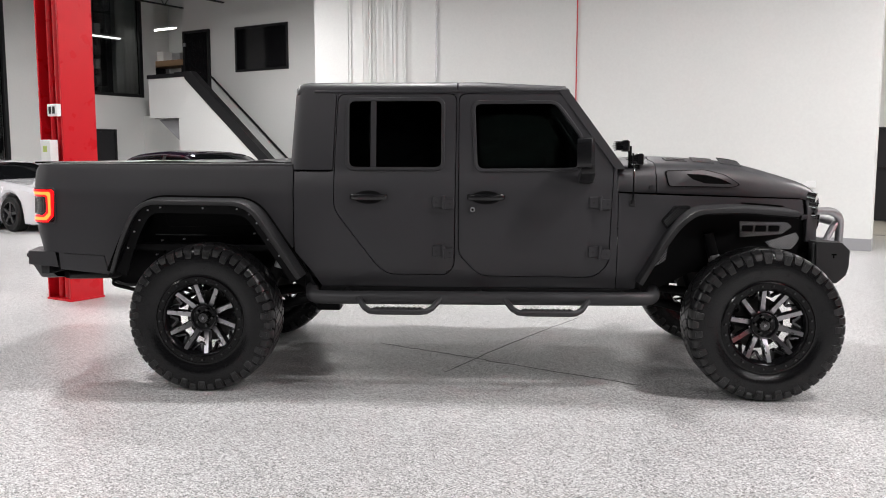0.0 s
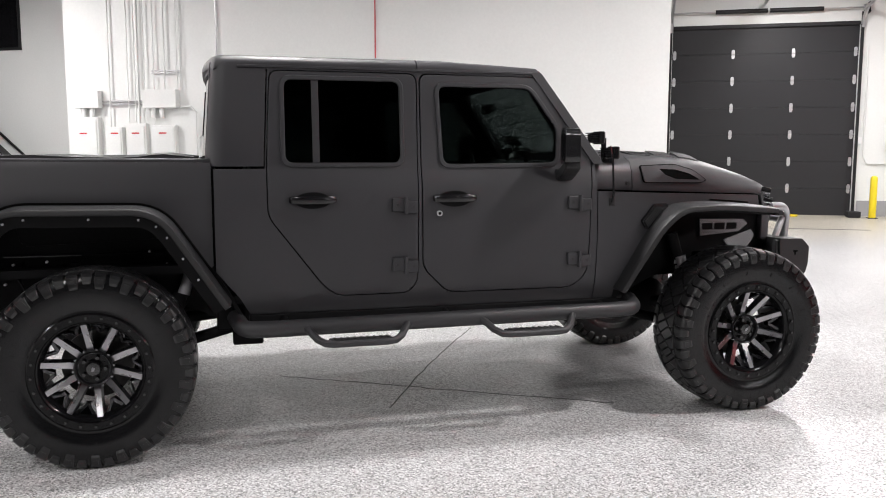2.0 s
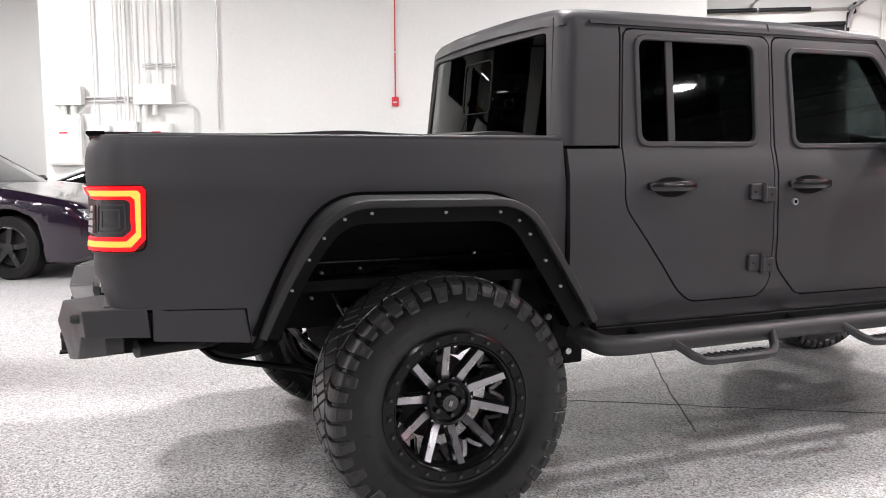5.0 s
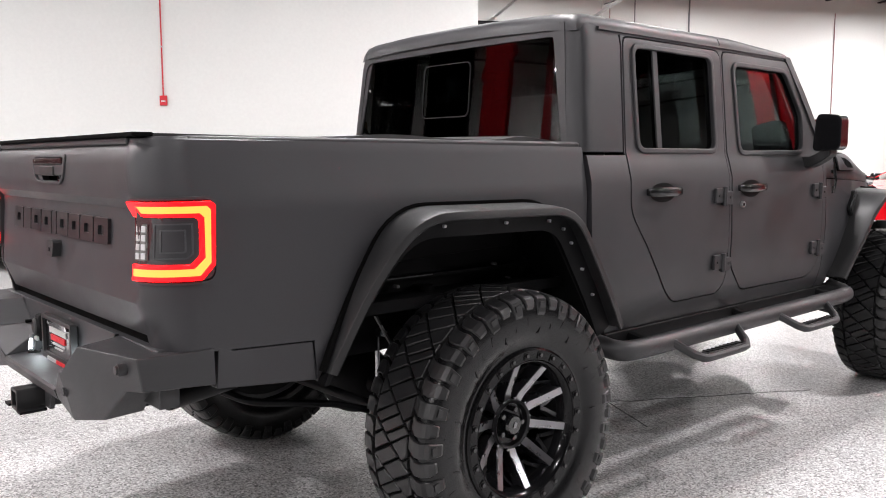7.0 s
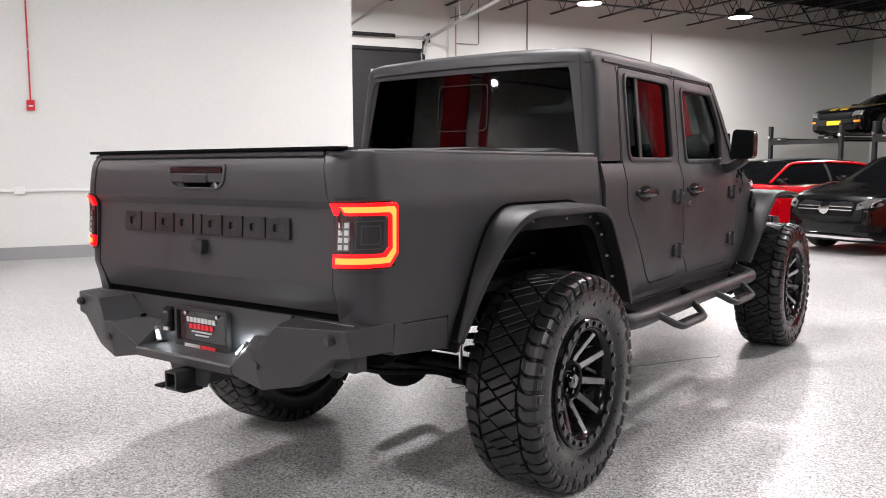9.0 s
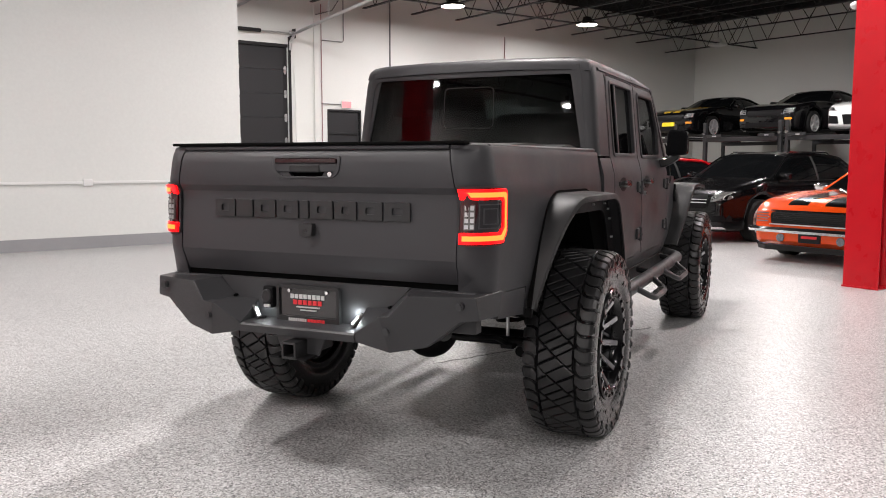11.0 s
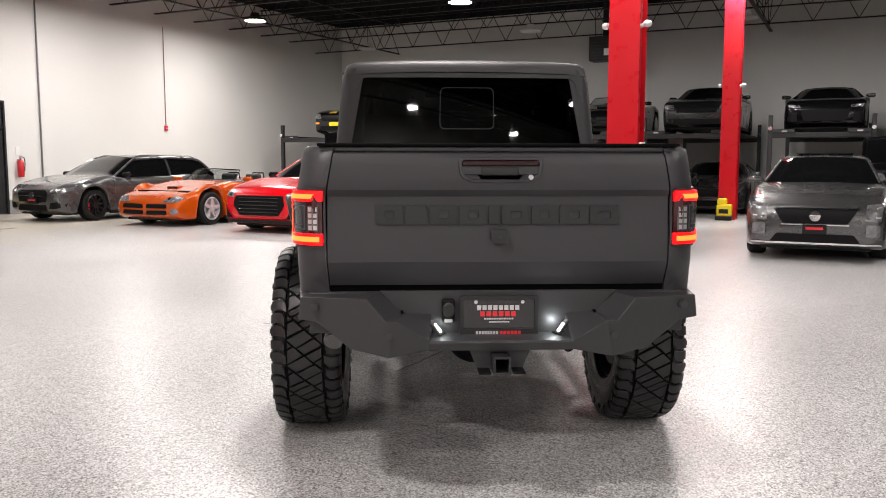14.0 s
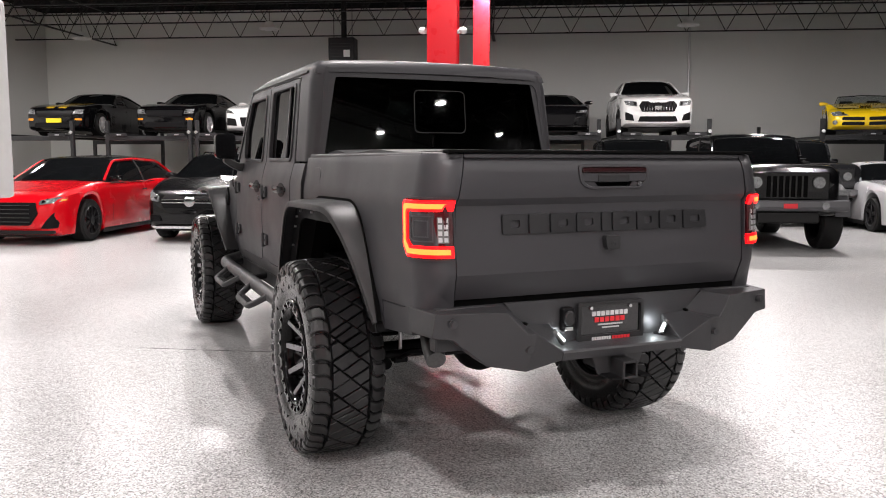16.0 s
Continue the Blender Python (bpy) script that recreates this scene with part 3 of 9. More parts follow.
CONDUIT_OLD = mat("faded_maroon_conduit", (0.26, 0.11, 0.115), 0.5, vary=0.15)
CONDUIT_GREY = mat("grey_conduit", (0.16, 0.16, 0.165), 0.45, 0.3, vary=0.12)
pull_station(-6.29, 14.498, 2.28, TOP, RED_PLAIN, "red")
pull_station(10.62, Y1 - 0.002, 2.30, 5.3, CONDUIT_OLD, "faded maroon")
pull_station(4.02, Y1 - 0.002, 1.32, 5.6, CONDUIT_OLD, "faded maroon")
for px in (6.25, 3.80):
    wall_pipe("thin grey conduit running down the white wall", [(px, Y1 - 0.03, 1.0 if px < 5 else 0.4), (px, Y1 - 0.03, 5.9)], 0.022, CONDUIT_GREY if px > 5 else WALL)
wall_pipe("thin dark conduit branching above the exit door", [(4.04, Y1 - 0.05, 4.64), (4.66, Y1 - 0.05, 4.64), (4.70, Y1 - 0.05, 4.68), (4.70, Y1 - 0.05, 5.9)], 0.014, CONDUIT_GREY)
wall_pipe("thin dark conduit branching above the exit door", [(3.84, Y1 - 0.05, 5.30), (4.35, Y1 - 0.05, 5.46), (4.55, Y1 - 0.05, 5.75)], 0.014, CONDUIT_GREY)
wall_pipe("thin grey conduit feeding the lit sign", [(4.0, Y1 - 0.035, 2.93), (4.61, Y1 - 0.035, 2.93)], 0.012, CONDUIT_GREY)
wall_pipe("thin grey conduit running down the white wall", [(3.2, Y1 - 0.03, 3.9), (3.22, Y1 - 0.03, 1.4), (3.3, Y1 - 0.03, 1.22), (3.9, Y1 - 0.03, 1.22)], 0.014, WALL)
for bx, bz in ((3.75, 1.62), (4.0, 0.98), (3.1, 1.75)):
    ob = thing("switch_box", "small white electrical box on the wall", "switch box", pose(bx, Y1 - 0.002, bz), group="wall boxes by the exit")
    part("case", boxes((-0.07, 0.07, -0.05, 0, -0.08, 0.08)), WHITE_PLASTIC, ob, bevel=0.008)

# raceway along the white wall
rc = thing("cable_raceway", "white surface raceway with outlet boxes along the wall", "raceway", pose(0, 14.498, 1.03))
part("channel", boxes((-9.4, -2.2, -0.035, 0, -0.02, 0.02)), WHITE_PLASTIC, rc, bevel=0.004)
for x in (-2.2, -3.84, -6.5, -8.9):
    part("outlet_box", boxes((x - 0.07, x + 0.07, -0.05, 0, -0.055, 0.055)), WHITE_PLASTIC, rc, bevel=0.008)


def electrical_group():
    """White meter cabinets with trunking and conduits, all painted like the wall."""
    W = 14.498
    cab = [(-12.5, -11.85, 1.25, 2.13), (-11.65, -11.33, 1.3, 1.93), (-11.25, -10.82, 1.3, 2.0), (-10.72, -10.2, 1.2, 1.96)]
    for k, (a, b, z0, z1) in enumerate(cab):
        ob = thing("meter_cabinet", "white steel electrical cabinet with a red warning strip", "electrical cabinet", pose(0, W, 0), group="electrical cabinets")
        part("case", boxes((a, b, -0.11, 0, z0, z1)), WALL, ob, bevel=0.008)
        part("door", boxes((a + 0.03, b - 0.03, -0.125, -0.11, z0 + 0.03, z1 - 0.05)), WALL, ob, bevel=0.004)
        m = (a + b) / 2
        part("warning_strip", boxes((m - 0.08, m + 0.08, -0.129, -0.125, 1.80, 1.825)), RED_PLAIN, ob, "red strip")
    for a, b, z0, z1 in ((-12.35, -11.8, 2.29, 2.62), (-10.85, -10.15, 2.28, 2.62)):
        ob = thing("pull_box", "large white steel pull box above the cabinets", "electrical box", pose(0, W, 0), group="electrical boxes")
        part("case", boxes((a, b, -0.15, 0, z0, z1)), WALL, ob, bevel=0.008)
        for x in (a + 0.18, a + 0.36):
            part("nipple", cyls(((x, -0.07, z0), (x, -0.07, z0 - 0.18), 0.05)), WALL, ob)
    for k, x in enumerate((-11.6, -11.2, -11.05, -10.98, -10.85, -10.65, -10.42, -10.16, -10.09)):
        wall_pipe("white painted conduit rising from the cabinets to the roof", [(x, W - 0.06, 1.93 if k < 6 else 2.6), (x, W - 0.06, TOP)], 0.011 if k % 3 else 0.015, WALL)
    for z in (2.36, 2.42):
        wall_pipe("steel strut rail holding the conduits", [(-11.78, W - 0.04, z), (-10.86, W - 0.04, z)], 0.016, GALV, "strut_rail")
    for z in (2.93, 2.97):
        wall_pipe("steel strut rail holding the conduits", [(-10.7, W - 0.04, z), (-10.1, W - 0.04, z)], 0.014, GALV, "strut_rail")
    wall_pipe("white conduit bent round the cabinets", [(-10.1, W - 0.05, 2.3), (-9.9, W - 0.05, 2.3), (-9.8, W - 0.05, 2.2), (-9.8, W - 0.05, 1.3)], 0.02, WALL)
    wall_pipe("thin grey conduit running down the white wall", [(-9.36, W - 0.03, 1.85), (-9.34, W - 0.03, TOP)], 0.016, GALV)
    wall_pipe("white conduit loop with outlets", [(-9.75, W - 0.04, 1.55), (-9.75, W - 0.04, 1.72), (-9.68, W - 0.04, 1.79), (-9.0, W - 0.04, 1.79), (-8.92, W - 0.04, 1.72), (-8.92, W - 0.04, 1.5)], 0.016, WALL)
    ob = thing("junction_box", "white junction box with a blue cover", "electrical box", pose(-9.4, W, 1.70))
    part("case", boxes((0.02, 0.22, -0.08, 0, -0.08, 0.08)), WHITE_PLASTIC, ob, bevel=0.008)
    part("cover", boxes((-0.12, 0.0, -0.09, 0, -0.08, 0.08)), mat("blue_plastic", (0.18, 0.35, 0.75), 0.4), ob, "blue cover", bevel=0.02)


electrical_group()


# ---- west end: mezzanine, stair and office windows ----
slab("wall_west_low", X0 - 0.3, X0, 12.05, 16.6, 0, 3.13, WALL, "white wall under the office window")
slab("wall_west_high", X0 - 0.3, X0, Y0, 16.6, 6.2, TOP, WALL, "white wall above the office windows")
for k, (a, b) in enumerate(((16.15, 16.6), (12.05, 12.9))):
    slab("wall_west_pier_" + "ab"[k], X0 - 0.3, X0, a, b, 3.13, 6.2, WALL, "white wall between office windows")
slab("wall_west_far", X0 - 0.3, X0, Y0, 9.3, 0, 6.2, WALL, "white wall of the west end")
slab("wall_recess", -19.35, -12.3, 16.6, 16.85, 0, TOP, WALL, "white back wall of the stair recess")
slab("wall_recess_low", -20.9, -19.35, 16.6, 16.85, 0, 3.0, WALL, "white wall below the mezzanine opening")
slab("wall_recess_side", -12.6, -12.3, 14.8, 16.6, 0, TOP, WALL, "white end of the stair recess")
slab("mezzanine_room_back", -22.4, -18.0, 18.6, 18.8, 2.9, TOP, WALL, "dim back wall of the mezzanine room")
# Charcoal on this side wall and the floor stands in for the room's gloom.
slab("mezzanine_room_side", -18.2, -18.0, 16.85, 20.0, 2.9, TOP, DOOR_BLACK, "side wall of the mezzanine room, coloured dark for its dimness")
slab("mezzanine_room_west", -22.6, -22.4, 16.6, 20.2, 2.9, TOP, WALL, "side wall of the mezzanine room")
slab("mezzanine_floor", -22.4, -18.2, 16.85, 20.0, 2.7, 2.9, DOOR_BLACK, "mezzanine floor, coloured dark for the dim room")


def office_window(name, y0, y1, z0, z1, n):
    ob = thing(name, "large dark office window in a black frame", "window", kind="structure")
    t = 0.09
    part("window_frame", boxes((X0 - 0.12, X0 + 0.02, y0, y0 + t, z0, z1), (X0 - 0.12, X0 + 0.02, y1 - t, y1, z0, z1), (X0 - 0.12, X0 + 0.02, y0 + t, y1 - t, z0, z0 + t), (X0 - 0.12, X0 + 0.02, y0 + t, y1 - t, z1 - t, z1)), STEEL_BLACK, ob, bevel=0.006)
    for k in range(n):
        a, b = y0 + t + (y1 - y0 - 2 * t) * k / n, y0 + t + (y1 - y0 - 2 * t) * (k + 1) / n
        part("pane", boxes((X0 - 0.06, X0 - 0.05, a + 0.01, b - 0.01, z0 + t, z1 - t)), GLASS_OFFICE, ob)
        if k:
            part("mullion", boxes((X0 - 0.09, X0 + 0.0, a - 0.02, a + 0.02, z0 + t, z1 - t)), STEEL_BLACK, ob)
    # Black sheet in place of a room: its colour gives the unlit depth.
    part("room_back", boxes((X0 - 2.6, X0 - 2.55, y0 - 0.5, y1 + 0.5, z0 - 0.3, z1 + 0.3)), UNDER, ob, "black panel standing in for the unlit office")


GLASS_OFFICE = tinted_glass("office_glass", (0.5, 0.51, 0.51), 0.01, 1.55)
office_window("window_1", 12.9, 16.15, 3.13, 6.2, 1)
office_window("window_2", 9.3, 12.05, 0.0, 6.2, 2)
of = thing("office_shelf", "dim shelf of small boxes behind the office glass", "shelf", pose(X0 - 1.6, 14.6, 3.2))
rs = random.Random(4)
part("upright", boxes((-0.2, 0.2, -1.4, -1.36, 0, 2.0)), DOOR_BLACK, of)
part("upright", boxes((-0.2, 0.2, 1.36, 1.4, 0, 2.0)), DOOR_BLACK, of)
for k in range(4):
    part("shelf_board", boxes((-0.2, 0.2, -1.36, 1.36, 0.3 + 0.48 * k, 0.33 + 0.48 * k)), DOOR_BLACK, of)
    for q in range(9):
        y = -1.3 + 0.29 * q
        part("carton", boxes((-0.15, 0.18, y, y + rs.uniform(0.1, 0.24), 0.33 + 0.48 * k, 0.33 + 0.48 * k + rs.uniform(0.1, 0.36))), (WALL, DOOR_BLACK, GALV, WALL_GREY)[rs.randrange(4)], of)
sl = thing("strip_light", "long white fluorescent strip light, lit", "strip light", pose(-21.4, 17.4, 5.30))
part("tube", boxes((-0.75, 0.75, -0.05, 0.05, -0.03, 0.0)), STRIP_LIT, sl, "glowing tube")
part("case", boxes((-0.78, 0.78, -0.07, 0.07, 0.0, 0.06)), WHITE_PLASTIC, sl, bevel=0.006)
part("hanger", cyls(((-0.5, 0, 0.05), (-0.5, 0, TOP - 5.30), 0.008), ((0.5, 0, 0.05), (0.5, 0, TOP - 5.30), 0.008), seg=6), GALV, sl)

rk = thing("storage_rack", "brown-topped rack of boxes in the mezzanine room", "rack", pose(-21.6, 18.0, 2.9))
part("rack_top", boxes((-0.7, 0.9, -0.3, 0.3, 1.32, 1.50)), mat("tan_board", (0.30, 0.19, 0.10), 0.6), rk, "tan board top", bevel=0.01)
for x in (-0.65, 0.80):
    part("upright", boxes((x, x + 0.05, -0.28, 0.28, 0, 1.32)), STEEL_BLACK, rk)
part("shelf_board", boxes((-0.6, 0.8, -0.28, 0.28, 0.6, 0.63)), STEEL_BLACK, rk)
for x, w, z, h, m in ((-0.5, 0.4, 0.63, 0.45, DOOR_BLACK), (0.0, 0.22, 0.63, 0.3, WHITE_PLASTIC), (0.35, 0.4, 0.63, 0.5, DOOR_BLACK), (-0.4, 0.3, 1.50, 0.3, WHITE_PLASTIC), (0.3, 0.35, 1.50, 0.22, GALV)):
    part("carton", boxes((x, x + w, -0.2, 0.2, z, z + h)), m, rk, bevel=0.008)
s2 = thing("strip_light", "white fluorescent strip light behind the office glass, lit", "strip light", pose(X0 - 0.8, 15.5, 4.87))
part("tube", boxes((-0.05, 0.05, -0.5, 0.5, -0.03, 0.0)), STRIP_LIT, s2, "glowing tube")
part("case", boxes((-0.07, 0.07, -0.52, 0.52, 0.0, 0.06)), WHITE_PLASTIC, s2, bevel=0.006)
part("hanger", cyls(((0, 0, 0.05), (0, 0, TOP - 4.87), 0.008), seg=6), GALV, s2)


def recess_window():
    ob = thing("window_3", "dark window in a black frame above the stair", "window", kind="structure")
    a, b, z0, z1 = -17.27, -15.33, 3.73, 4.93
    part("window_frame", boxes((a, a + 0.06, 16.57, 16.62, z0, z1), (b - 0.06, b, 16.57, 16.62, z0, z1), (a + 0.06, b - 0.06, 16.57, 16.62, z0, z0 + 0.06), (a + 0.06, b - 0.06, 16.57, 16.62, z1 - 0.06, z1)), STEEL_BLACK, ob, bevel=0.005)
    part("pane", boxes((a + 0.06, b - 0.06, 16.585, 16.595, z0 + 0.06, z1 - 0.06)), CAR_GLASS_BACK, ob)


CAR_GLASS_BACK = mat("dark_window_glass", (0.008, 0.008, 0.009), 0.06, vary=0)
recess_window()


def stair():
    ob = thing("staircase", "white walled staircase with black capped guard wall", "staircase", kind="structure")
    xt, zt, xb = -17.45, 3.50, -13.2
    o = [(-18.92, 2.46), (-17.76, 2.44), (-17.76, 0.0), (xb, 0.0), (xt, zt), (-18.92, zt)]
    part("guard_wall", sheet([o], lambda u, v, d: (u, 15.0 + d, v), 0.14), WALL, ob, smooth=False)
    # Grey wedge: its colour and slope stand for a shadow triangle below the landing.
    part("stair_shade_wedge", sheet([[(-18.92, 2.44), (-17.78, 2.44), (-17.78, 1.62)]], lambda u, v, d: (u, 15.30 + d, v), 0.8), WALL_GREY, ob, "grey wedge standing in for the shadow under the stair", smooth=False)
    part("recess_back", boxes((-20.58, -17.6, 16.1, 16.2, 0, 2.6)), WALL, ob, "shaded wall under the stair")
    q = [(xt - 0.05, zt + 0.13), (xt + 0.20, zt + 0.13), (xb + 0.36, 0.0), (xb + 0.0, 0.0), (xt, zt - 0.06)]
    part("cap", sheet([q], lambda u, v, d: (u, 14.96 + d, v), 0.22), STEEL_BLACK, ob, "black steel cap along the guard wall")
    part("landing_cap", boxes((-18.94, xt, 14.96, 15.18, zt, zt + 0.10)), STEEL_BLACK, ob, "black cap of the landing guard")
    bm = bmesh.new()
    tube(bm, [(-18.20, 16.5, 3.66), (-18.1, 16.5, 3.62), (-14.2, 16.5, 0.46)], 0.028, 8)
    part("handrail", bm, STEEL_BLACK, ob, "black wall handrail")
    n = 14
    for k in range(n):
        x = xt + (xb - xt) * k / n
        part("tread", boxes((x, x + 0.31, 15.15, 16.55, 2.2 - 2.2 * (k + 1) / n - 0.04, 2.2 - 2.2 * (k + 1) / n)), STEEL_BLACK, ob)
    part("landing", boxes((-18.92, xt, 15.15, 16.59, 2.45, 2.6)), STEEL_BLACK, ob, "dark landing floor")


stair()


def landing_door():
    ob = thing("door_3", "black door at the stair landing", "door", kind="structure")
    part("frame", boxes((-19.32, -19.25, 16.53, 16.6, 2.6, 4.97), (-18.32, -18.25, 16.53, 16.6, 2.6, 4.97), (-19.25, -18.32, 16.53, 16.6, 4.90, 4.97)), STEEL_BLACK, ob)
    part("leaf", boxes((-19.25, -18.32, 16.55, 16.6, 2.6, 4.90)), GLOSS_BLACK, ob)
    for z in (2.9, 3.75, 4.55):
        part("hinge", boxes((-19.27, -19.22, 16.52, 16.55, z, z + 0.1)), GALV, ob, "steel hinge")


landing_door()
ob = thing("door_4", "charcoal steel door under the office window", "door", kind="structure")
part("leaf", boxes((X0, X0 + 0.04, 14.2, 15.07, 0, 2.12)), DOOR_BLACK, ob, bevel=0.004)
part("frame", boxes((X0, X0 + 0.06, 14.13, 14.2, 0, 2.19), (X0, X0 + 0.06, 15.07, 15.14, 0, 2.19), (X0, X0 + 0.06, 14.2, 15.07, 2.12, 2.19)), STEEL_BLACK, ob)

# sawn floor joints, cracked open under the truck
def joint(label, pts, w):
    rings = []
    for i, (x, y) in enumerate(pts):
        a, b = Vector(pts[max(i - 1, 0)]), Vector(pts[min(i + 1, len(pts) - 1)])
        d = (b - a).normalized()
        k = w * (0.5 if i in (0, len(pts) - 1) else 1.0)
        rings.append([(x - d.y * k, y + d.x * k, 0.0015), (x + d.y * k, y - d.x * k, 0.0015), (x + d.y * k, y - d.x * k, -0.01), (x - d.y * k, y + d.x * k, -0.01)])
    return tagged(part("floor_joint", loft(rings), CRACK), label, "floor joint", kind="structure")


rj = random.Random(3)
joint("thin dark sawn joint in the epoxy floor", [(-2.99 - 0.035 * math.sin(0.16 * k) + rj.uniform(-0.005, 0.005), 4.74 + 0.12 * k) for k in range(20)], 0.0045)
joint("jagged dark crack along a floor joint", [(-3.90 + 0.06 * k, 5.225 - 0.0022 * k + rj.uniform(-0.012, 0.012)) for k in range(37)], 0.0045)


# ---- columns ----
def column(x, y):
    """A wide-flange column, flanges to east and west, pipes in the web."""
    h, t = 0.19, 0.022
    ob = thing("column", "red painted steel building column with pipes in its web", "column", pose(x, y, 0), group="red columns")
    ob["kind"] = "structure"
    part("flange", boxes((-h, -h + t, -h, h, 0, TOP)), RED, ob, bevel=0.004)
    part("flange", boxes((h - t, h, -h, h, 0, TOP)), RED, ob, bevel=0.004)
    part("web", boxes((-h + t, h - t, -0.01, 0.01, 0, TOP)), RED, ob)
    for dx, r in ((-0.07, 0.03), (0.06, 0.045)):
        part("pipe", cyls(((dx, -0.11, 0.02), (dx, -0.11, TOP), r)), RED, ob)
    part("base_plate", boxes((-0.2, 0.2, -0.2, 0.2, 0, 0.02)), RED, ob, bevel=0.004)
    return ob


def outlet_box(x, y, z):
    ob = thing("outlet_box", "white outlet box fixed to a red column", "outlet box", pose(x, y, z), group="column outlets")
    part("case", boxes((-0.05, 0.11, -0.05, 0.0, -0.06, 0.06)), WHITE_PLASTIC, ob, bevel=0.008)
    for dx in (0.0, 0.06):
        part("socket", boxes((dx - 0.018, dx + 0.018, -0.054, -0.05, -0.035, 0.035)), STEEL_BLACK, ob, "dark socket")


def camera_dome(x, y, z):
    ob = thing("emergency_light", "small white twin-head lamp high on a red column", "emergency light", pose(x, y, z), group="column lamps")
    for s in (-1, 1):
        bm = bmesh.new()
        bmesh.ops.create_icosphere(bm, subdivisions=3, radius=0.055, matrix=Matrix.Translation((0, s * 0.255, 0)) @ Matrix.Diagonal((1, 1, 0.8, 1)))
        part("head", bm, WHITE_PLASTIC, ob)
        part("arm", cyls(((0, s * 0.16, -0.03), (0, s * 0.24, 0), 0.025)), WHITE_PLASTIC, ob)


for cx in (-17.58, -7.83, 1.93, 11.68):
    column(cx, 5.2)
cg = thing("floor_scrubber", "small yellow and black machine standing against a column", "machine", pose(11.28, 5.22, 0))
part("body", loft([[(x, y, z) for x, y in ((-0.14, -0.16), (0.14, -0.16), (0.14, 0.16), (-0.14, 0.16))] for z in (0.10, 0.28, 0.36)]), YELLOW, cg, "yellow plastic body", bevel=0.03)
part("base", boxes((-0.16, 0.16, -0.18, 0.18, 0.0, 0.10)), STEEL_BLACK, cg, bevel=0.02)
part("panel", boxes((-0.146, -0.14, -0.10, 0.10, 0.16, 0.26)), STEEL_BLACK, cg, "black front panel")
part("tank", loft([[(x, y, z) for x, y in ((-0.10, -0.05), (0.12, -0.05), (0.12, 0.15), (-0.10, 0.15))] for z in (0.36, 0.46, 0.50)]), YELLOW, cg, bevel=0.03)
part("grip", cyls(((-0.02, 0.0, 0.50), (-0.02, 0.11, 0.53), 0.015)), STEEL_BLACK, cg)
outlet_box(1.87, 5.01, 1.53)
outlet_box(-7.74, 5.0, 1.92)
camera_dome(1.85, 5.2, 3.02)
camera_dome(11.6, 5.2, 3.05)
nb = thing("notice_box", "white control box with a green label on the column", "control box", pose(-7.74, 5.0, 1.49))
part("case", boxes((-0.13, 0.03, -0.09, 0, -0.14, 0.14)), WHITE_PLASTIC, nb, bevel=0.006)
part("sticker", boxes((-0.08, -0.02, -0.094, -0.09, 0.02, 0.08)), mat("green_label", (0.45, 0.55, 0.15), 0.5), nb, "yellow-green label")


# ---- roof steel ----
def joist(name, a, b, z0, z1, label, step=0.6):
    """An open-web steel joist from a to b (both on the plan)."""
    a, b = Vector((*a, 0)), Vector((*b, 0))
    d = (b - a)
    L = d.length
    d.normalize()
    s = Vector((-d.y, d.x, 0))
    ob = thing(name, label, "roof joist", kind="structure")
    m = Matrix.Translation(a) @ Matrix(((d.x, s.x, 0, 0), (d.y, s.y, 0, 0), (0, 0, 1, 0), (0, 0, 0, 1)))
    bm = boxes((0, L, -0.05, 0.05, z1 - 0.03, z1), (0, L, -0.05, 0.05, z0, z0 + 0.03))
    n = int(L / step)
    for k in range(n):
        x0, x1 = L * k / n, L * (k + 1) / n
        za, zb = (z0, z1) if k % 2 else (z1, z0)
        cyl(bm, (x0, 0, za), (x1, 0, zb), 0.013, seg=5)
    bmesh.ops.transform(bm, matrix=m, verts=bm.verts[:])
    part("web_and_chords", bm, STEEL_BLACK, ob)


for k in range(24):
    x = 18.6 - 1.65 * k
    joist("roof_joist", (x, Y0), (x, 14.4 if -12.6 < x < -1.4 else Y1), 5.62 if k else 5.40, 6.5, "black open-web steel roof joist")
for y in (18.75, 5.2):
    joist("roof_girder", (-1.2 if y > 14 else X0, y), (X1, y), 5.42, 6.5, "black open-web steel roof girder", 0.85)


# ---- ceiling lamps ----
def high_bay(x, y, lit):
    ob = thing("high_bay_lamp", "round high-bay ceiling lamp, " + ("lit" if lit else "switched off"), "ceiling lamp", pose(x, y, LAMP_Z), group="high-bay lamps")
    rings = [[(r * math.cos(2 * math.pi * k / 28), r * math.sin(2 * math.pi * k / 28), z) for k in range(28)] for r, z in ((0.315, 0.0), (0.325, 0.02), (0.31, 0.05), (0.15, 0.10), (0.12, 0.22), (0.02, 0.24))]
    part("housing", loft(rings), STEEL_BLACK if lit else WHITE_PLASTIC, ob)
    rings = [[(r * math.cos(2 * math.pi * k / 28), r * math.sin(2 * math.pi * k / 28), z) for k in range(28)] for r, z in ((0.305, -0.001), (0.30, -0.010), (0.15, -0.013), (0.01, -0.014))]
    part("lens", loft(rings), LENS_LIT if lit else LENS_OFF, ob, "glowing lens" if lit else "grey unlit lens")
    part("hanger", cyls(((0, 0, 0.22), (0, 0, TOP - LAMP_Z), 0.01), seg=6), STEEL_BLACK, ob)


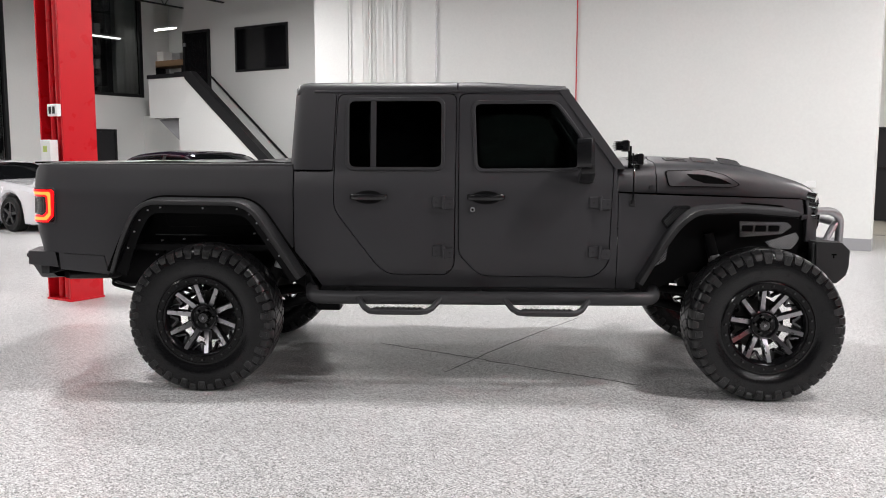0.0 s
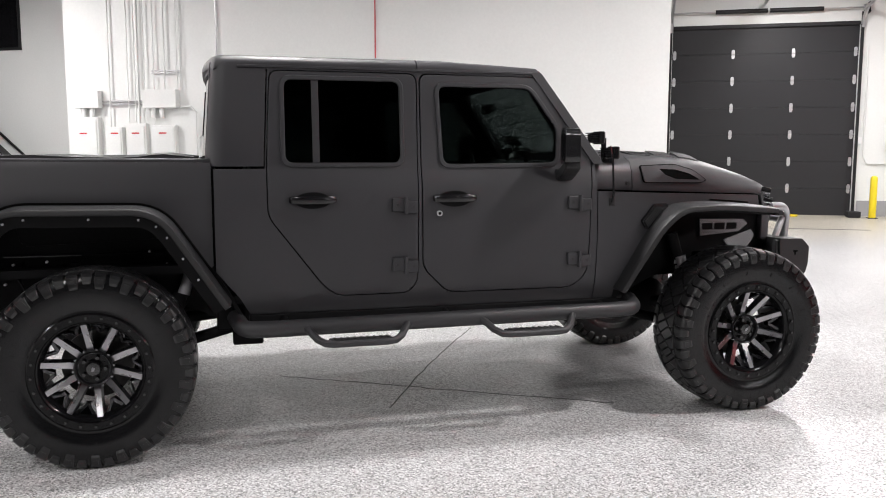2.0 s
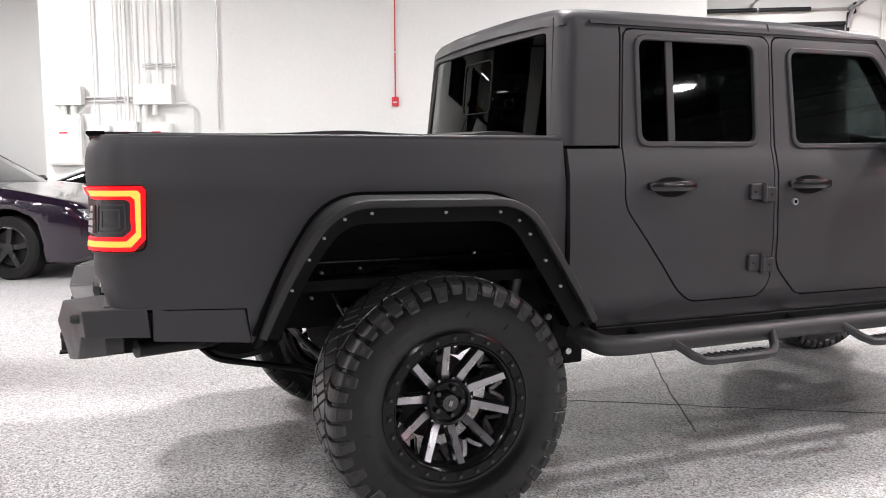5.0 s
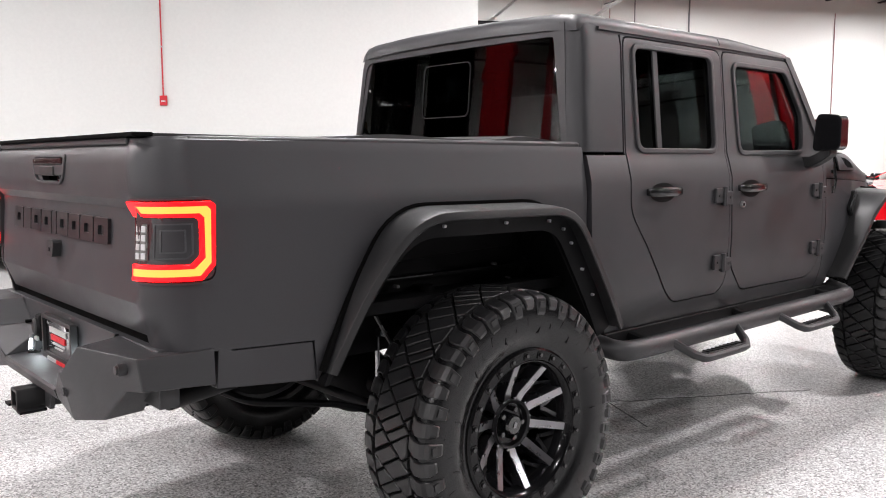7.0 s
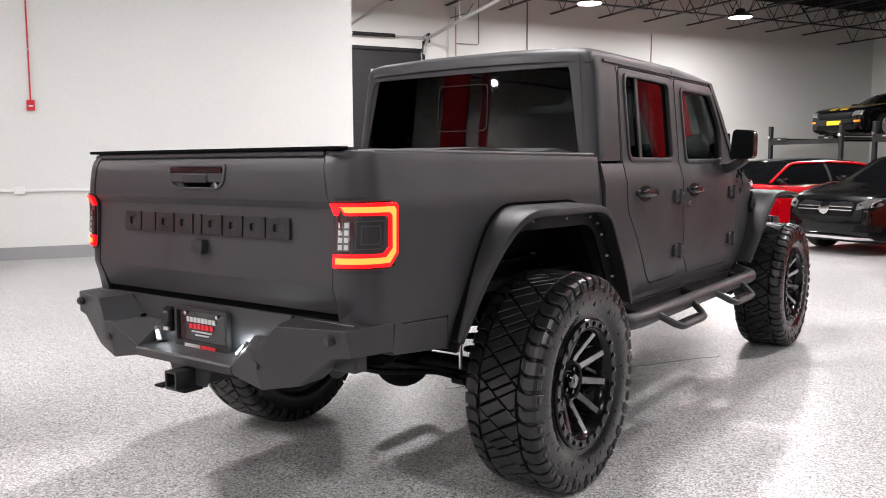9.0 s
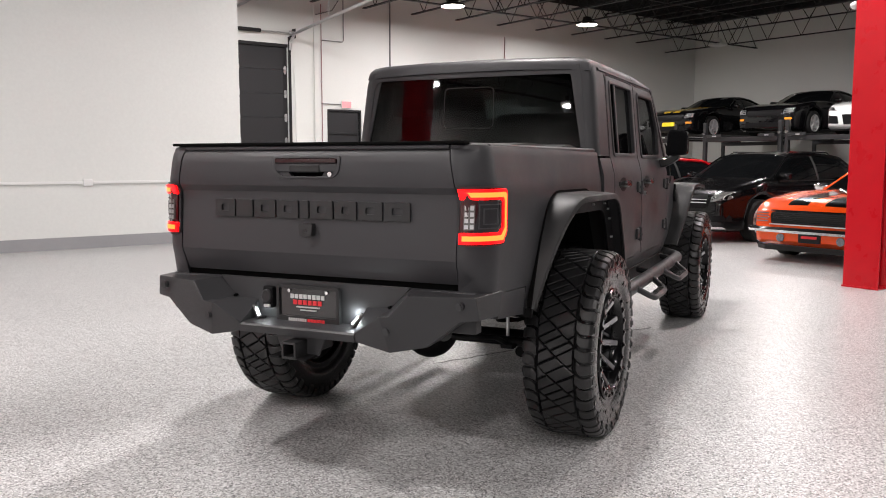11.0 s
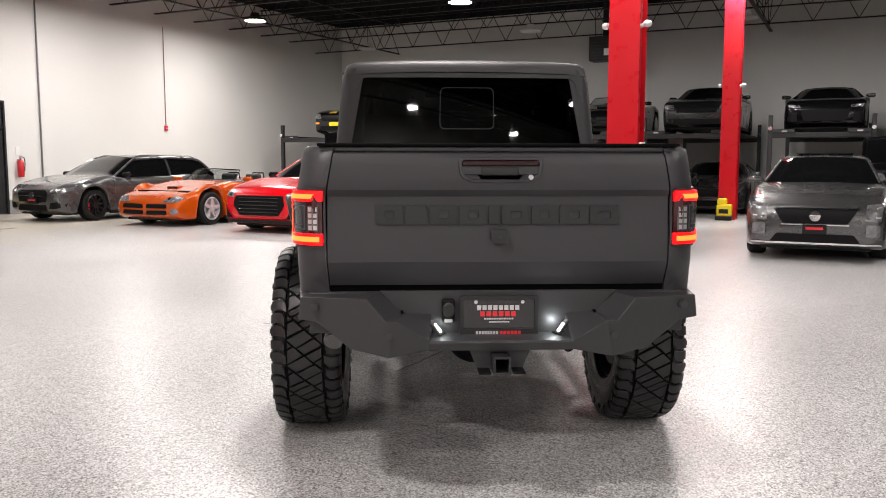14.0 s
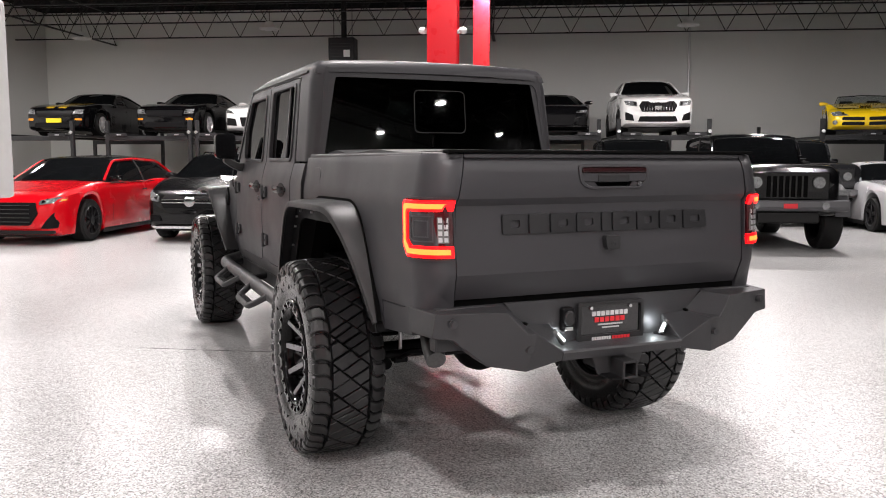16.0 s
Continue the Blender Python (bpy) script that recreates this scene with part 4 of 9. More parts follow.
for lx, ly in LAMPS_LIT:
    high_bay(lx, ly, True)
for lx, ly in LAMPS_OFF:
    high_bay(lx, ly, False)
ht = thing("unit_heater", "black ceiling unit heater with a white label", "heater", pose(18.2, 10.0, 4.85))
part("case", boxes((-0.3, 0.3, -0.42, 0.42, -0.35, 0.42)), STEEL_BLACK, ht, bevel=0.02)
for k in range(6):
    part("louvre", boxes((-0.32, -0.3, -0.36, 0.36, -0.28 + k * 0.1, -0.24 + k * 0.1)), STEEL_BLACK, ht)
part("label_plate", boxes((-0.335, -0.325, -0.28, -0.08, -0.2, 0.02)), WHITE_PLASTIC, ht, "white label")
part("hanger", cyls(((0, 0.3, 0.4), (0, 0.3, TOP - 4.85), 0.012), ((0, -0.3, 0.4), (0, -0.3, TOP - 4.85), 0.012), seg=6), STEEL_BLACK, ht)
part("flue", cyls(((0.15, 0, 0.42), (0.15, 0, TOP - 4.85), 0.09)), STEEL_BLACK, ht)
wall_pipe("dark pipe running up the far wall", [(X1 - 0.06, -1.35, 3.0), (X1 - 0.06, -1.35, 5.8)], 0.04, GALV)


# ---- the pickup truck: x forward from mid-wheelbase, y to its left, z up ----
TA = math.radians(28.9)
OX, OY = -0.091, 6.034
TRUCK = Matrix.Translation((math.cos(TA) * OX - math.sin(TA) * OY, math.sin(TA) * OX + math.cos(TA) * OY, 0)) @ Matrix.Rotation(TA, 4, "Z")
truck = thing("pickup_truck", "lifted matte charcoal crew-cab pickup truck with big tyres", "pickup truck", TRUCK)

CAB_Y = [(0.62, 0.742), (0.68, 0.772), (0.76, 0.794), (0.86, 0.807), (1.00, 0.814), (1.28, 0.806), (1.36, 0.785), (1.39, 0.775), (1.83, 0.733), (1.90, 0.715)]
BED_Y = [(0.68, 0.762), (0.80, 0.780), (0.86, 0.786), (0.98, 0.793), (1.20, 0.795), (1.235, 0.7945), (1.265, 0.791), (1.295, 0.7855), (1.40, 0.767), (1.42, 0.761), (1.43, 0.750)]
CUTS_Z = (0.68, 0.76, 0.88, 1.0, 1.14, 1.28, 1.36, 1.39, 1.6, 1.83)


def cab_place(s, out=0.0):
    return lambda u, v, d: (u, s * (lerp(v, CAB_Y) + out - d), v)


GATE_PROF = [(0.888, -0.022), (0.93, -0.006), (0.982, 0.0130), (1.005, 0.0130), (1.10, 0.006), (1.20, -0.001), (1.236, 0.000), (1.262, 0.021), (1.280, 0.025), (1.31, 0.026), (1.36, 0.023), (1.385, 0.0175), (1.40, 0.010), (1.41, 0.0)]


def bed_place(s, out=0.0):
    """The bed side; past the corner it turns inwards round a small radius."""
    def place(u, v, d):
        y, r, xc = lerp(v, BED_Y) + out - d, 0.115, -2.795
        if u >= xc:
            return (u, s * y, v)
        a = min((xc - u) / r, math.pi / 2)
        over = max(0.0, (xc - u) - r * math.pi / 2)
        return (xc - (r - d + out) * math.sin(a) - lerp(v, GATE_PROF) * math.sin(a) ** 2, s * (y - (r - d + out) * (1 - math.cos(a)) - over), v)
    return place


def hardtop_place(s, out=0.0):
    def place(u, v, d):
        y, r, xc = lerp(v, CAB_Y) + out - d, 0.075, -1.145 + 0.085 * (v - 1.4)
        if u >= xc:
            return (u, s * y, v)
        a = min((xc - u) / r, math.pi / 2)
        over = max(0.0, (xc - u) - r * math.pi / 2)
        return (xc - (r - d) * math.sin(a), s * (y - (r - d) * (1 - math.cos(a)) - over), v)
    return place


R_ARCH = bend([(-2.405, 0.728), (-2.295, 0.985), (-2.145, 1.208), (-1.43, 1.200), (-1.285, 0.985), (-1.115, 0.722)], 0.15)
F_ARCH = bend([(0.985, 0.700), (1.090, 0.900), (1.200, 1.075), (1.310, 1.166), (1.560, 1.178), (1.82, 1.160), (1.91, 1.152)], 0.09)
RDOOR = [(-0.896, 1.866), (-0.920, 1.385), (-0.920, 1.146), (-0.648, 0.786), (-0.575, 0.732), (-0.207, 0.733), (-0.161, 0.790), (-0.150, 1.866)]
FDOOR = [(-0.130, 1.866), (-0.129, 0.864), (0.010, 0.726), (0.718, 0.724), (0.804, 0.800), (0.819, 1.225), (0.833, 1.435), (0.538, 1.864)]
RWIN = [(-0.832, 1.828), (-0.832, 1.407), (-0.239, 1.407), (-0.239, 1.828)]
FWIN = [(-0.036, 1.809), (-0.016, 1.399), (0.622, 1.405), (0.633, 1.590), (0.473, 1.808)]


def grow(pts, g):
    c = Vector((sum(p[0] for p in pts) / len(pts), sum(p[1] for p in pts) / len(pts)))
    out = []
    n = len(pts)
    for i in range(n):
        p, a, b = Vector(pts[i]), Vector(pts[i - 1]), Vector(pts[(i + 1) % n])
        e1, e2 = (p - a).normalized(), (b - p).normalized()
        n1, n2 = Vector((e1.y, -e1.x)), Vector((e2.y, -e2.x))
        if n1.dot(p - c) < 0 and n2.dot(p - c) < 0:
            n1, n2 = -n1, -n2
        k = (n1 + n2) / max(0.3, 1 + n1.dot(n2))
        out.append(tuple(p + g * k))
    return out


def truck_side(s):
    side = "near" if s < 0 else "far"
    # bed side, wrapped round the rear corner, with the wheel arch cut out
    o = [(-2.985, 1.424), (-1.190, 1.412), (-1.190, 0.905)] + [p for p in R_ARCH[::-1] if -2.41 < p[0] < -1.20] + [(-2.42, 0.70), (-2.44, 0.832), (-2.985, 0.86)]
    light = rounded([(-2.975, 1.258), (-2.975, 1.048), (-2.758, 1.048), (-2.752, 1.262)], 0.03, 4)
    part("bed_side", sheet([o, light], bed_place(s), 0.03, [-2.985 + 0.0135 * k for k in range(15)] + [-2.6, -2.0, -1.6], (0.86, 0.93, 0.982, 1.005, 1.1, 1.20, 1.235, 1.25, 1.265, 1.28, 1.295, 1.32, 1.36, 1.385, 1.40, 1.42)), MATTE, truck, angle=28, bevel=0.004)
    part("bed_rail", boxes((-2.80, -1.19, s * 0.66, s * 0.755, 1.405, 1.432)), MATTE, truck, bevel=0.01)
    part("lower_side_panel", sheet([[(-2.748, 0.859), (-2.70, 0.842), (-2.445, 0.829), (-2.42, 0.705), (-2.748, 0.738)]], bed_place(s, 0.001), 0.04), MATTE, truck, bevel=0.005)
    # cab
    o = [(-1.178, 1.380), (-0.930, 1.380), (-0.930, 1.39), (-0.905, 1.895), (0.520, 1.888), (0.553, 1.862), (0.852, 1.435), (0.858, 1.26), (0.858, 0.635), (-1.01, 0.635), (-1.065, 0.735), (-1.178, 0.875)]
    part("cab_side", sheet([o, rounded(grow(RDOOR, 0.006), 0.05, 4), rounded(grow(FDOOR, 0.006), 0.05, 4)], cab_place(s), 0.03, (-0.9, -0.14, 0.2, 0.6), CUTS_Z), MATTE, truck, bevel=0.003)
    part("door_seal", sheet([[(-1.17, 1.37), (-0.91, 1.37), (-0.89, 1.88), (0.50, 1.87), (0.82, 1.43), (0.84, 0.66), (-1.0, 0.66), (-1.15, 0.88)], RWIN, FWIN], cab_place(s, -0.034), 0.012, (), CUTS_Z), GAP, truck)
    for name, o, w in (("rear_door", RDOOR, RWIN), ("front_door", FDOOR, FWIN)):
        door = part(name, sheet([rounded(o, 0.05, 4), rounded(w, 0.045, 5)], cab_place(s, 0.002), 0.028, (-0.6, -0.4, 0.2, 0.6), CUTS_Z), MATTE, truck, bevel=0.004)
        part("window_trim", sheet([rounded(grow(w, 0.019), 0.06, 6), rounded(grow(w, -0.004), 0.042, 6)], cab_place(s, 0.011), 0.02), MATTE, door, "raised satin trim round the glass", bevel=0.006)
        part("glass", sheet([rounded(grow(w, 0.01), 0.045, 5)], cab_place(s, -0.012), 0.005), GLASS_DARK if name == "rear_door" else GLASS_FRONT, door, "dark tinted side glass")
        hx = -0.70 if name == "rear_door" else 0.04
        # Black ellipse laid on the door as the shade of the handle hollow.
        part("pocket_shade", sheet([[(hx + 0.092 * math.cos(a), 1.222 + 0.042 * math.sin(a)) for a in [2 * math.pi * k / 24 for k in range(24)]]], cab_place(s, 0.0045), 0.012), UNDER, door, "flat black ellipse for the shaded hollow behind the handle")
        yy = lerp(1.225, CAB_Y)
        grip = [(hx - 0.118, 0.010, 0.014), (hx - 0.105, 0.026, 0.018), (hx - 0.06, 0.034, 0.0195), (hx + 0.05, 0.034, 0.0195), (hx + 0.100, 0.027, 0.017), (hx + 0.118, 0.012, 0.013)]
        part("handle", loft([[(x, s * (yy + o2 + dy), 1.226 + h * dz) for dy, dz in ((-0.012, -0.9), (0.004, -1.0), (0.009, -0.6), (0.009, 0.6), (0.004, 1.0), (-0.012, 0.9))] for x, o2, h in grip]), HANDLE, door, "black pull handle", angle=50)
        for z in (1.195, 0.885):
            x = -0.235 if name == "rear_door" else 0.742
            y = lerp(z, CAB_Y)
            part("hinge", boxes((x - 0.06, x + 0.015, s * y, s * (y + 0.018), z - 0.035, z + 0.035), (x + 0.005, x + 0.075, s * y, s * (y + 0.024), z - 0.045, z + 0.02)), MATTE, door, bevel=0.006)
            part("hinge_pin", cyls(((x + 0.01, s * (y + 0.02), z - 0.048), (x + 0.01, s * (y + 0.02), z + 0.04), 0.011)), MATTE, door)
            for dx, dy, dz in ((-0.035, 0.015, 0.0), (0.05, 0.02, -0.01)):
                part("hinge_bolt", cyls(((x + dx, s * (y + dy), z + dz), (x + dx, s * (y + dy + 0.007), z + dz), 0.007), seg=8), BEDLINER, door)
        if name == "front_door":
            lock = part("lock", cyls(((-0.043, s * 0.80, 1.147), (-0.043, s * 0.823, 1.147), 0.015)), GALV, door, "small chrome key lock")
            part("lock_slot", cyls(((-0.043, s * 0.82, 1.147), (-0.043, s * 0.8245, 1.147), 0.008)), RING_BLACK, lock, "dark key slot")
        else:
            part("window_divider", sheet([[(-0.692, 1.41), (-0.657, 1.41), (-0.657, 1.825), (-0.692, 1.825)]], cab_place(s, 0.0), 0.01), MATTE, door, bevel=0.003)
    # hardtop behind the rear door
    o = [(-1.275, 1.392), (-0.936, 1.392), (-0.912, 1.90), (-1.275, 1.90)]
    part("hardtop_side", sheet([o], hardtop_place(s, -0.001), 0.03, [-1.26 + 0.015 * k for k in range(12)], CUTS_Z), MATTE, truck, bevel=0.003)
    # fender behind the front wheel and along the engine bay
    fy = lambda u, v: lerp(v, CAB_Y) - 0.30 * max(0.0, u - 1.18) ** 1.0 * (1 if u > 1.18 else 0)
    o = [(0.863, 1.252), (2.07, 1.205), (2.09, 1.09), (1.98, 1.10)] + [(x, z - 0.012) for x, z in F_ARCH[::-1][1:]] + [(0.98, 0.64), (0.863, 0.635)]
    part("fender", sheet([o], lambda u, v, d: (u, s * (fy(u, v) - d), v), 0.02, [1.0, 1.18, 1.3, 1.5, 1.7, 1.9], CUTS_Z), MATTE, truck, bevel=0.004)
    o = rounded([(1.122, 1.085), (1.155, 1.032), (1.310, 1.158), (1.300, 1.178), (1.203, 1.178)], 0.012, 3)
    vent = part("fender_vent", sheet([o], lambda u, v, d: (u, s * (fy(u, v) + 0.020 - d), v), 0.03, (), ()), HANDLE, truck, "black trapezoid fender vent", bevel=0.007)
    o = [(1.138, 1.083), (1.160, 1.050), (1.287, 1.153), (1.211, 1.163)]
    part("vent_mesh", sheet([o], lambda u, v, d: (u, s * (fy(u, v) + 0.0225 - d), v), 0.01), DARK_MESH, vent, "dark grey mesh insert")
    # flares: a closed section swept along the arch
    R_OUT = [(-2.42, 0.80), (-2.33, 0.845), (-2.18, 0.915), (-2.0, 0.952), (-1.4, 0.955), (-1.2, 0.945), (-1.03, 0.915)]
    F_OUT = [(0.98, 0.875), (1.1, 0.925), (1.25, 0.955), (1.9, 0.965), (2.05, 0.955)]
    for name, fine, yin, outs in (("rear_flare", R_ARCH, 0.770, R_OUT), ("front_flare", F_ARCH, 0.64, F_OUT)):
        fine = [Vector(q) for q in fine]
        rings, flange, frame_pts = [], [], []
        deep = 0.088 if name == "rear_flare" else 0.045
        for i, p in enumerate(fine):
            t = (fine[min(i + 1, len(fine) - 1)] - fine[max(i - 1, 0)]).normalized()
            nrm = Vector((-t.y, t.x))
            yo = lerp(p.x, outs)
            sec = [(yin, 0.012), (yin + 0.02, 0.010), (yo - 0.05, 0.004), (yo - 0.008, -0.001), (yo - 0.002, -0.004), (yo, -0.008), (yo + 0.001, -0.028), (yo - 0.003, -0.031), (yo - 0.010, -0.030), (yo - 0.014, -0.020), (yin, -0.014)]
            rings.append([(p.x + nrm.x * k, s * y, p.y + nrm.y * k) for y, k in sec])
            yf = yo - 0.062
            flange.append([(p.x + nrm.x * k, s * y, p.y + nrm.y * k) for y, k in ((yf, -0.008), (yf - 0.012, -deep), (yf - 0.024, -deep), (yf - 0.014, -0.008))])
            frame_pts.append((p, nrm, yf))
        fl = part(name, loft(rings), BEDLINER, truck, "flat textured black wheel-arch flare", angle=24)
        part("arch_seam", loft([[(q[0][0] + (q[0][0] - q[-1][0]) * a, q[0][1] + s * b, q[0][2] + (q[0][2] - q[-1][2]) * a) for a, b in ((0.35, 0.028), (0.35, 0.010), (-0.2, 0.010), (-0.2, 0.028))] for q in rings]), GAP, fl, "thin black rubber edging")
        part("inner_flange", loft(flange), UNDER, fl, "black bolted inner flange")
        step = max(2, len(fine) // 9)
        for i in range(2, len(fine) - 1, step):
            p, nrm, yf = frame_pts[i]
            q = p - nrm * 0.052
            if name == "front_flare" and q.y > 0.85:
                continue
            part("flare_bolt", cyls(((q.x, s * (yf - 0.004), q.y), (q.x, s * (yf + 0.007), q.y), 0.0055), seg=8), BOLT, fl, "small bright bolt")
    # wheel-well liners
    o = [(x, z - 0.001) for x, z in R_ARCH] + [(-1.3, 0.70), (-2.2, 0.70)]
    part("rear_wheel_liner", sheet([o], lambda u, v, d: (u, s * (0.56 - d), v), 0.02), UNDER, truck, "black wheel-well liner")
    part("well_panel", sheet([rounded([(-2.12, 1.16), (-1.42, 1.15), (-1.36, 1.03), (-2.10, 1.0)], 0.05, 4)], lambda u, v, d: (u, s * (0.572 - d), v), 0.014), UNDER, truck, "black inner panel", bevel=0.004)
    part("liner_rear_leg", loft([[(x, s * y, z) for y, z in ((0.56, za), (0.80, za))] + [(x + 0.02, s * y, z) for y, z in ((0.80, za), (0.56, za))] for x, za in ((-2.42, 0.69), (-2.31, 0.90), (-2.20, 1.12), (-2.10, 1.19))]), UNDER, truck, "black liner behind the wheel")
    part("liner_front_leg", loft([[(x, s * y, z) for y, z in ((0.50, za), (0.77, za))] + [(x + 0.02, s * y, z) for y, z in ((0.77, za), (0.50, za))] for x, za in ((-1.06, 0.62), (-1.20, 0.90), (-1.34, 1.12), (-1.44, 1.19))]), UNDER, truck, "black liner ahead of the wheel")
    ledge = part("frame_ledge", boxes((-2.18, -1.30, s * 0.50, s * 0.60, 0.945, 0.957)), UNDER, truck)
    # Thin steel strip draws the glint along the ledge in lighter colour.
    part("ledge_glint", boxes((-2.17, -1.82, s * 0.600, s * 0.603, 0.952, 0.956)), STEEL_DULL, ledge, "bright strip put in for the glint on the flange edge")
    for x, z in ((-2.13, 0.915), (-2.05, 0.86), (-1.98, 0.925), (-1.50, 0.965), (-1.42, 0.90), (-2.17, 0.82)):
        part("frame_bolt", cyls(((x, s * 0.58, z), (x, s * 0.605, z), 0.006), seg=8), BOLT, truck, "small bright bolt")
    bm = bmesh.new()
    tube(bm, [(-2.08, s * 0.60, 0.93), (-2.10, s * 0.63, 0.84), (-2.05, s * 0.65, 0.74), (-1.96, s * 0.66, 0.66), (-1.88, s * 0.68, 0.58)], 0.007, 6)
    part("brake_hose", bm, GLOSS_BLACK, truck, "thin black brake hose")
    part("bump_stop", cyls(((-1.86, s * 0.60, 0.92), (-1.86, s * 0.60, 0.80), 0.035, 0.028), seg=14), UNDER, truck)
    rings = [[(x, s * 0.555, z - 0.012), (x, s * 0.775, z - 0.012), (x, s * 0.775, z - 0.002), (x, s * 0.555, z - 0.002)] for x, z in R_ARCH]
    part("wheel_well_roof", loft(rings), UNDER, truck)
    o = [(1.05, 0.68), (1.16, 1.0), (1.27, 1.12), (1.5, 1.15), (1.95, 1.13), (2.12, 1.12), (2.15, 0.80), (1.9, 0.76), (1.5, 0.74)]
    well = part("front_wheel_liner", sheet([o], lambda u, v, d: (u, s * (0.50 - d), v), 0.02), UNDER, truck, "black front wheel-well liner")
    for q in ([(1.689, 1.060), (1.989, 1.055), (2.02, 1.027), (1.964, 0.980), (1.693, 0.957)], [(1.858, 0.928), (2.05, 0.987), (2.074, 0.95), (2.026, 0.882), (1.903, 0.884)], [(1.20, 0.99), (1.31, 1.08), (1.31, 1.02), (1.22, 0.93)], [(1.16, 0.88), (1.24, 0.95), (1.22, 0.80), (1.15, 0.76)]):
        part("liner_mesh", sheet([q], lambda u, v, d: (u, s * (0.515 - d), v), 0.01), SILVER_MESH, well, "perforated bright metal insert")
    for k in range(3):
        part("mesh_bar", sheet([[(1.705 + 0.085 * k, 1.035), (1.775 + 0.085 * k, 1.035), (1.770 + 0.085 * k, 0.995), (1.700 + 0.085 * k, 0.995)]], lambda u, v, d: (u, s * (0.520 - d), v), 0.01), UNDER, well, "plain dark badge bar")
    part("rocker_underside", boxes((-1.02, 1.02, s * 0.68, s * 0.765, 0.560, 0.645)), UNDER, truck, bevel=0.008)
    for x, w, z in ((-0.60, 0.05, 0.545), (-0.30, 0.03, 0.552), (-0.02, 0.06, 0.540), (0.13, 0.03, 0.538), (0.62, 0.05, 0.550), (0.93, 0.06, 0.538), (1.03, 0.04, 0.545)):
        part("body_mount", boxes((x - w, x + w, s * 0.56, s * 0.70, z, 0.60)), UNDER, truck, bevel=0.008)
    # side step bar with two drop steps
    bm = bmesh.new()
    tube(bm, bend([(-1.09, s * 0.70, 0.625), (-1.055, s * 0.865, 0.592), (-0.95, s * 0.885, 0.592), (0.96, s * 0.885, 0.602), (1.08, s * 0.86, 0.602), (1.10, s * 0.74, 0.63)], 0.07), 0.042, 14)
    bar = part("side_step", bm, BUMPER_GREY, truck, "grey tubular side step bar")
    for x0 in (-0.76, 0.155):
        bm = bmesh.new()
        tube(bm, [(x0, s * 0.90, 0.602), (x0 + 0.055, s * 0.985, 0.548), (x0 + 0.09, s * 1.01, 0.532), (x0 + 0.13, s * 1.012, 0.528), (x0 + 0.40, s * 1.012, 0.528), (x0 + 0.44, s * 1.01, 0.532), (x0 + 0.475, s * 0.985, 0.548), (x0 + 0.53, s * 0.90, 0.602)], 0.019, 10)
        part("drop_step", bm, BUMPER_GREY, bar)
        part("step_pad", boxes((x0 + 0.11, x0 + 0.42, s * 0.975, s * 1.02, 0.538, 0.55)), BEDLINER, bar, "ribbed step pad", bevel=0.003)
        for k in range(9):
            x = x0 + 0.13 + 0.033 * k
            part("tread_rib", boxes((x, x + 0.012, s * 0.978, s * 1.016, 0.55, 0.554)), BEDLINER, bar)
    for x in (-0.85, 0.0, 0.9):
        part("bracket", cyls(((x, s * 0.885, 0.59), (x, s * 0.55, 0.66), 0.022), seg=8), UNDER, bar)
    # mirror
    mi = part("wing_mirror", sheet([rounded([(0.830, 1.402), (0.995, 1.408), (0.995, 1.585), (0.850, 1.598)], 0.035, 5)], lambda u, v, d: (0.625 + d - 0.25 * (u - 0.83), s * u, v), 0.085), HANDLE, truck, "square black door mirror", bevel=0.030, seg=4)
    # Black material replaces a mirror: the dark reflection is in its colour.
    part("mirror_glass", sheet([rounded([(0.847, 1.418), (0.981, 1.423), (0.981, 1.572), (0.863, 1.583)], 0.028, 5)], lambda u, v, d: (0.622 + d - 0.25 * (u - 0.83), s * u, v), 0.003), RING_BLACK, mi, "mirror glass coloured black for its dark reflection")
    part("mirror_arm", loft([[(0.66 + dx, s * (y), z + dz) for dx, dz in ((-0.045, -0.03), (0.045, -0.03), (0.045, 0.03), (-0.045, 0.03))] for y, z in ((0.76, 1.345), (0.82, 1.345), (0.88, 1.375), (0.93, 1.41))]), BEDLINER, mi, bevel=0.01)
    # pillar lights
    for x, z in ((0.895, 1.545), (0.985, 1.462)):
        pod = part("pod_light", boxes((x - 0.004, x + 0.034, s * 0.66, s * 0.74, z - 0.036, z + 0.036)), GLOSS_BLACK, truck, "small black finned pod light", bevel=0.006)
        part("pod_lens", boxes((x + 0.034, x + 0.040, s * 0.668, s * 0.732, z - 0.03, z + 0.03)), LED_CLUSTER, pod, "clear lens")
        part("pod_core", boxes((x - 0.040, x - 0.004, s * 0.672, s * 0.728, z - 0.022, z + 0.022)), UNDER, pod)
        for k in range(5):
            h = -0.030 + 0.015 * k
            part("pod_fin", boxes((x - 0.060 + 0.35 * abs(h), x - 0.003, s * 0.664, s * 0.736, z + h * 0.85 - 0.003, z + h * 0.85 + 0.003)), GLOSS_BLACK, pod)
    part("pod_bracket", boxes((0.93, 0.95, s * 0.69, s * 0.715, 1.36, 1.545), (0.93, 1.0, s * 0.69, s * 0.715, 1.39, 1.43)), GLOSS_BLACK, truck)
    bm = bmesh.new()
    tube(bm, [(0.95, s * 0.77, 1.50), (0.952, s * 0.80, 1.40), (0.95, s * 0.82, 1.24), (0.945, s * 0.815, 1.19)], 0.006, 6)
    part("cable", bm, GLOSS_BLACK, truck, "thin black light cable")
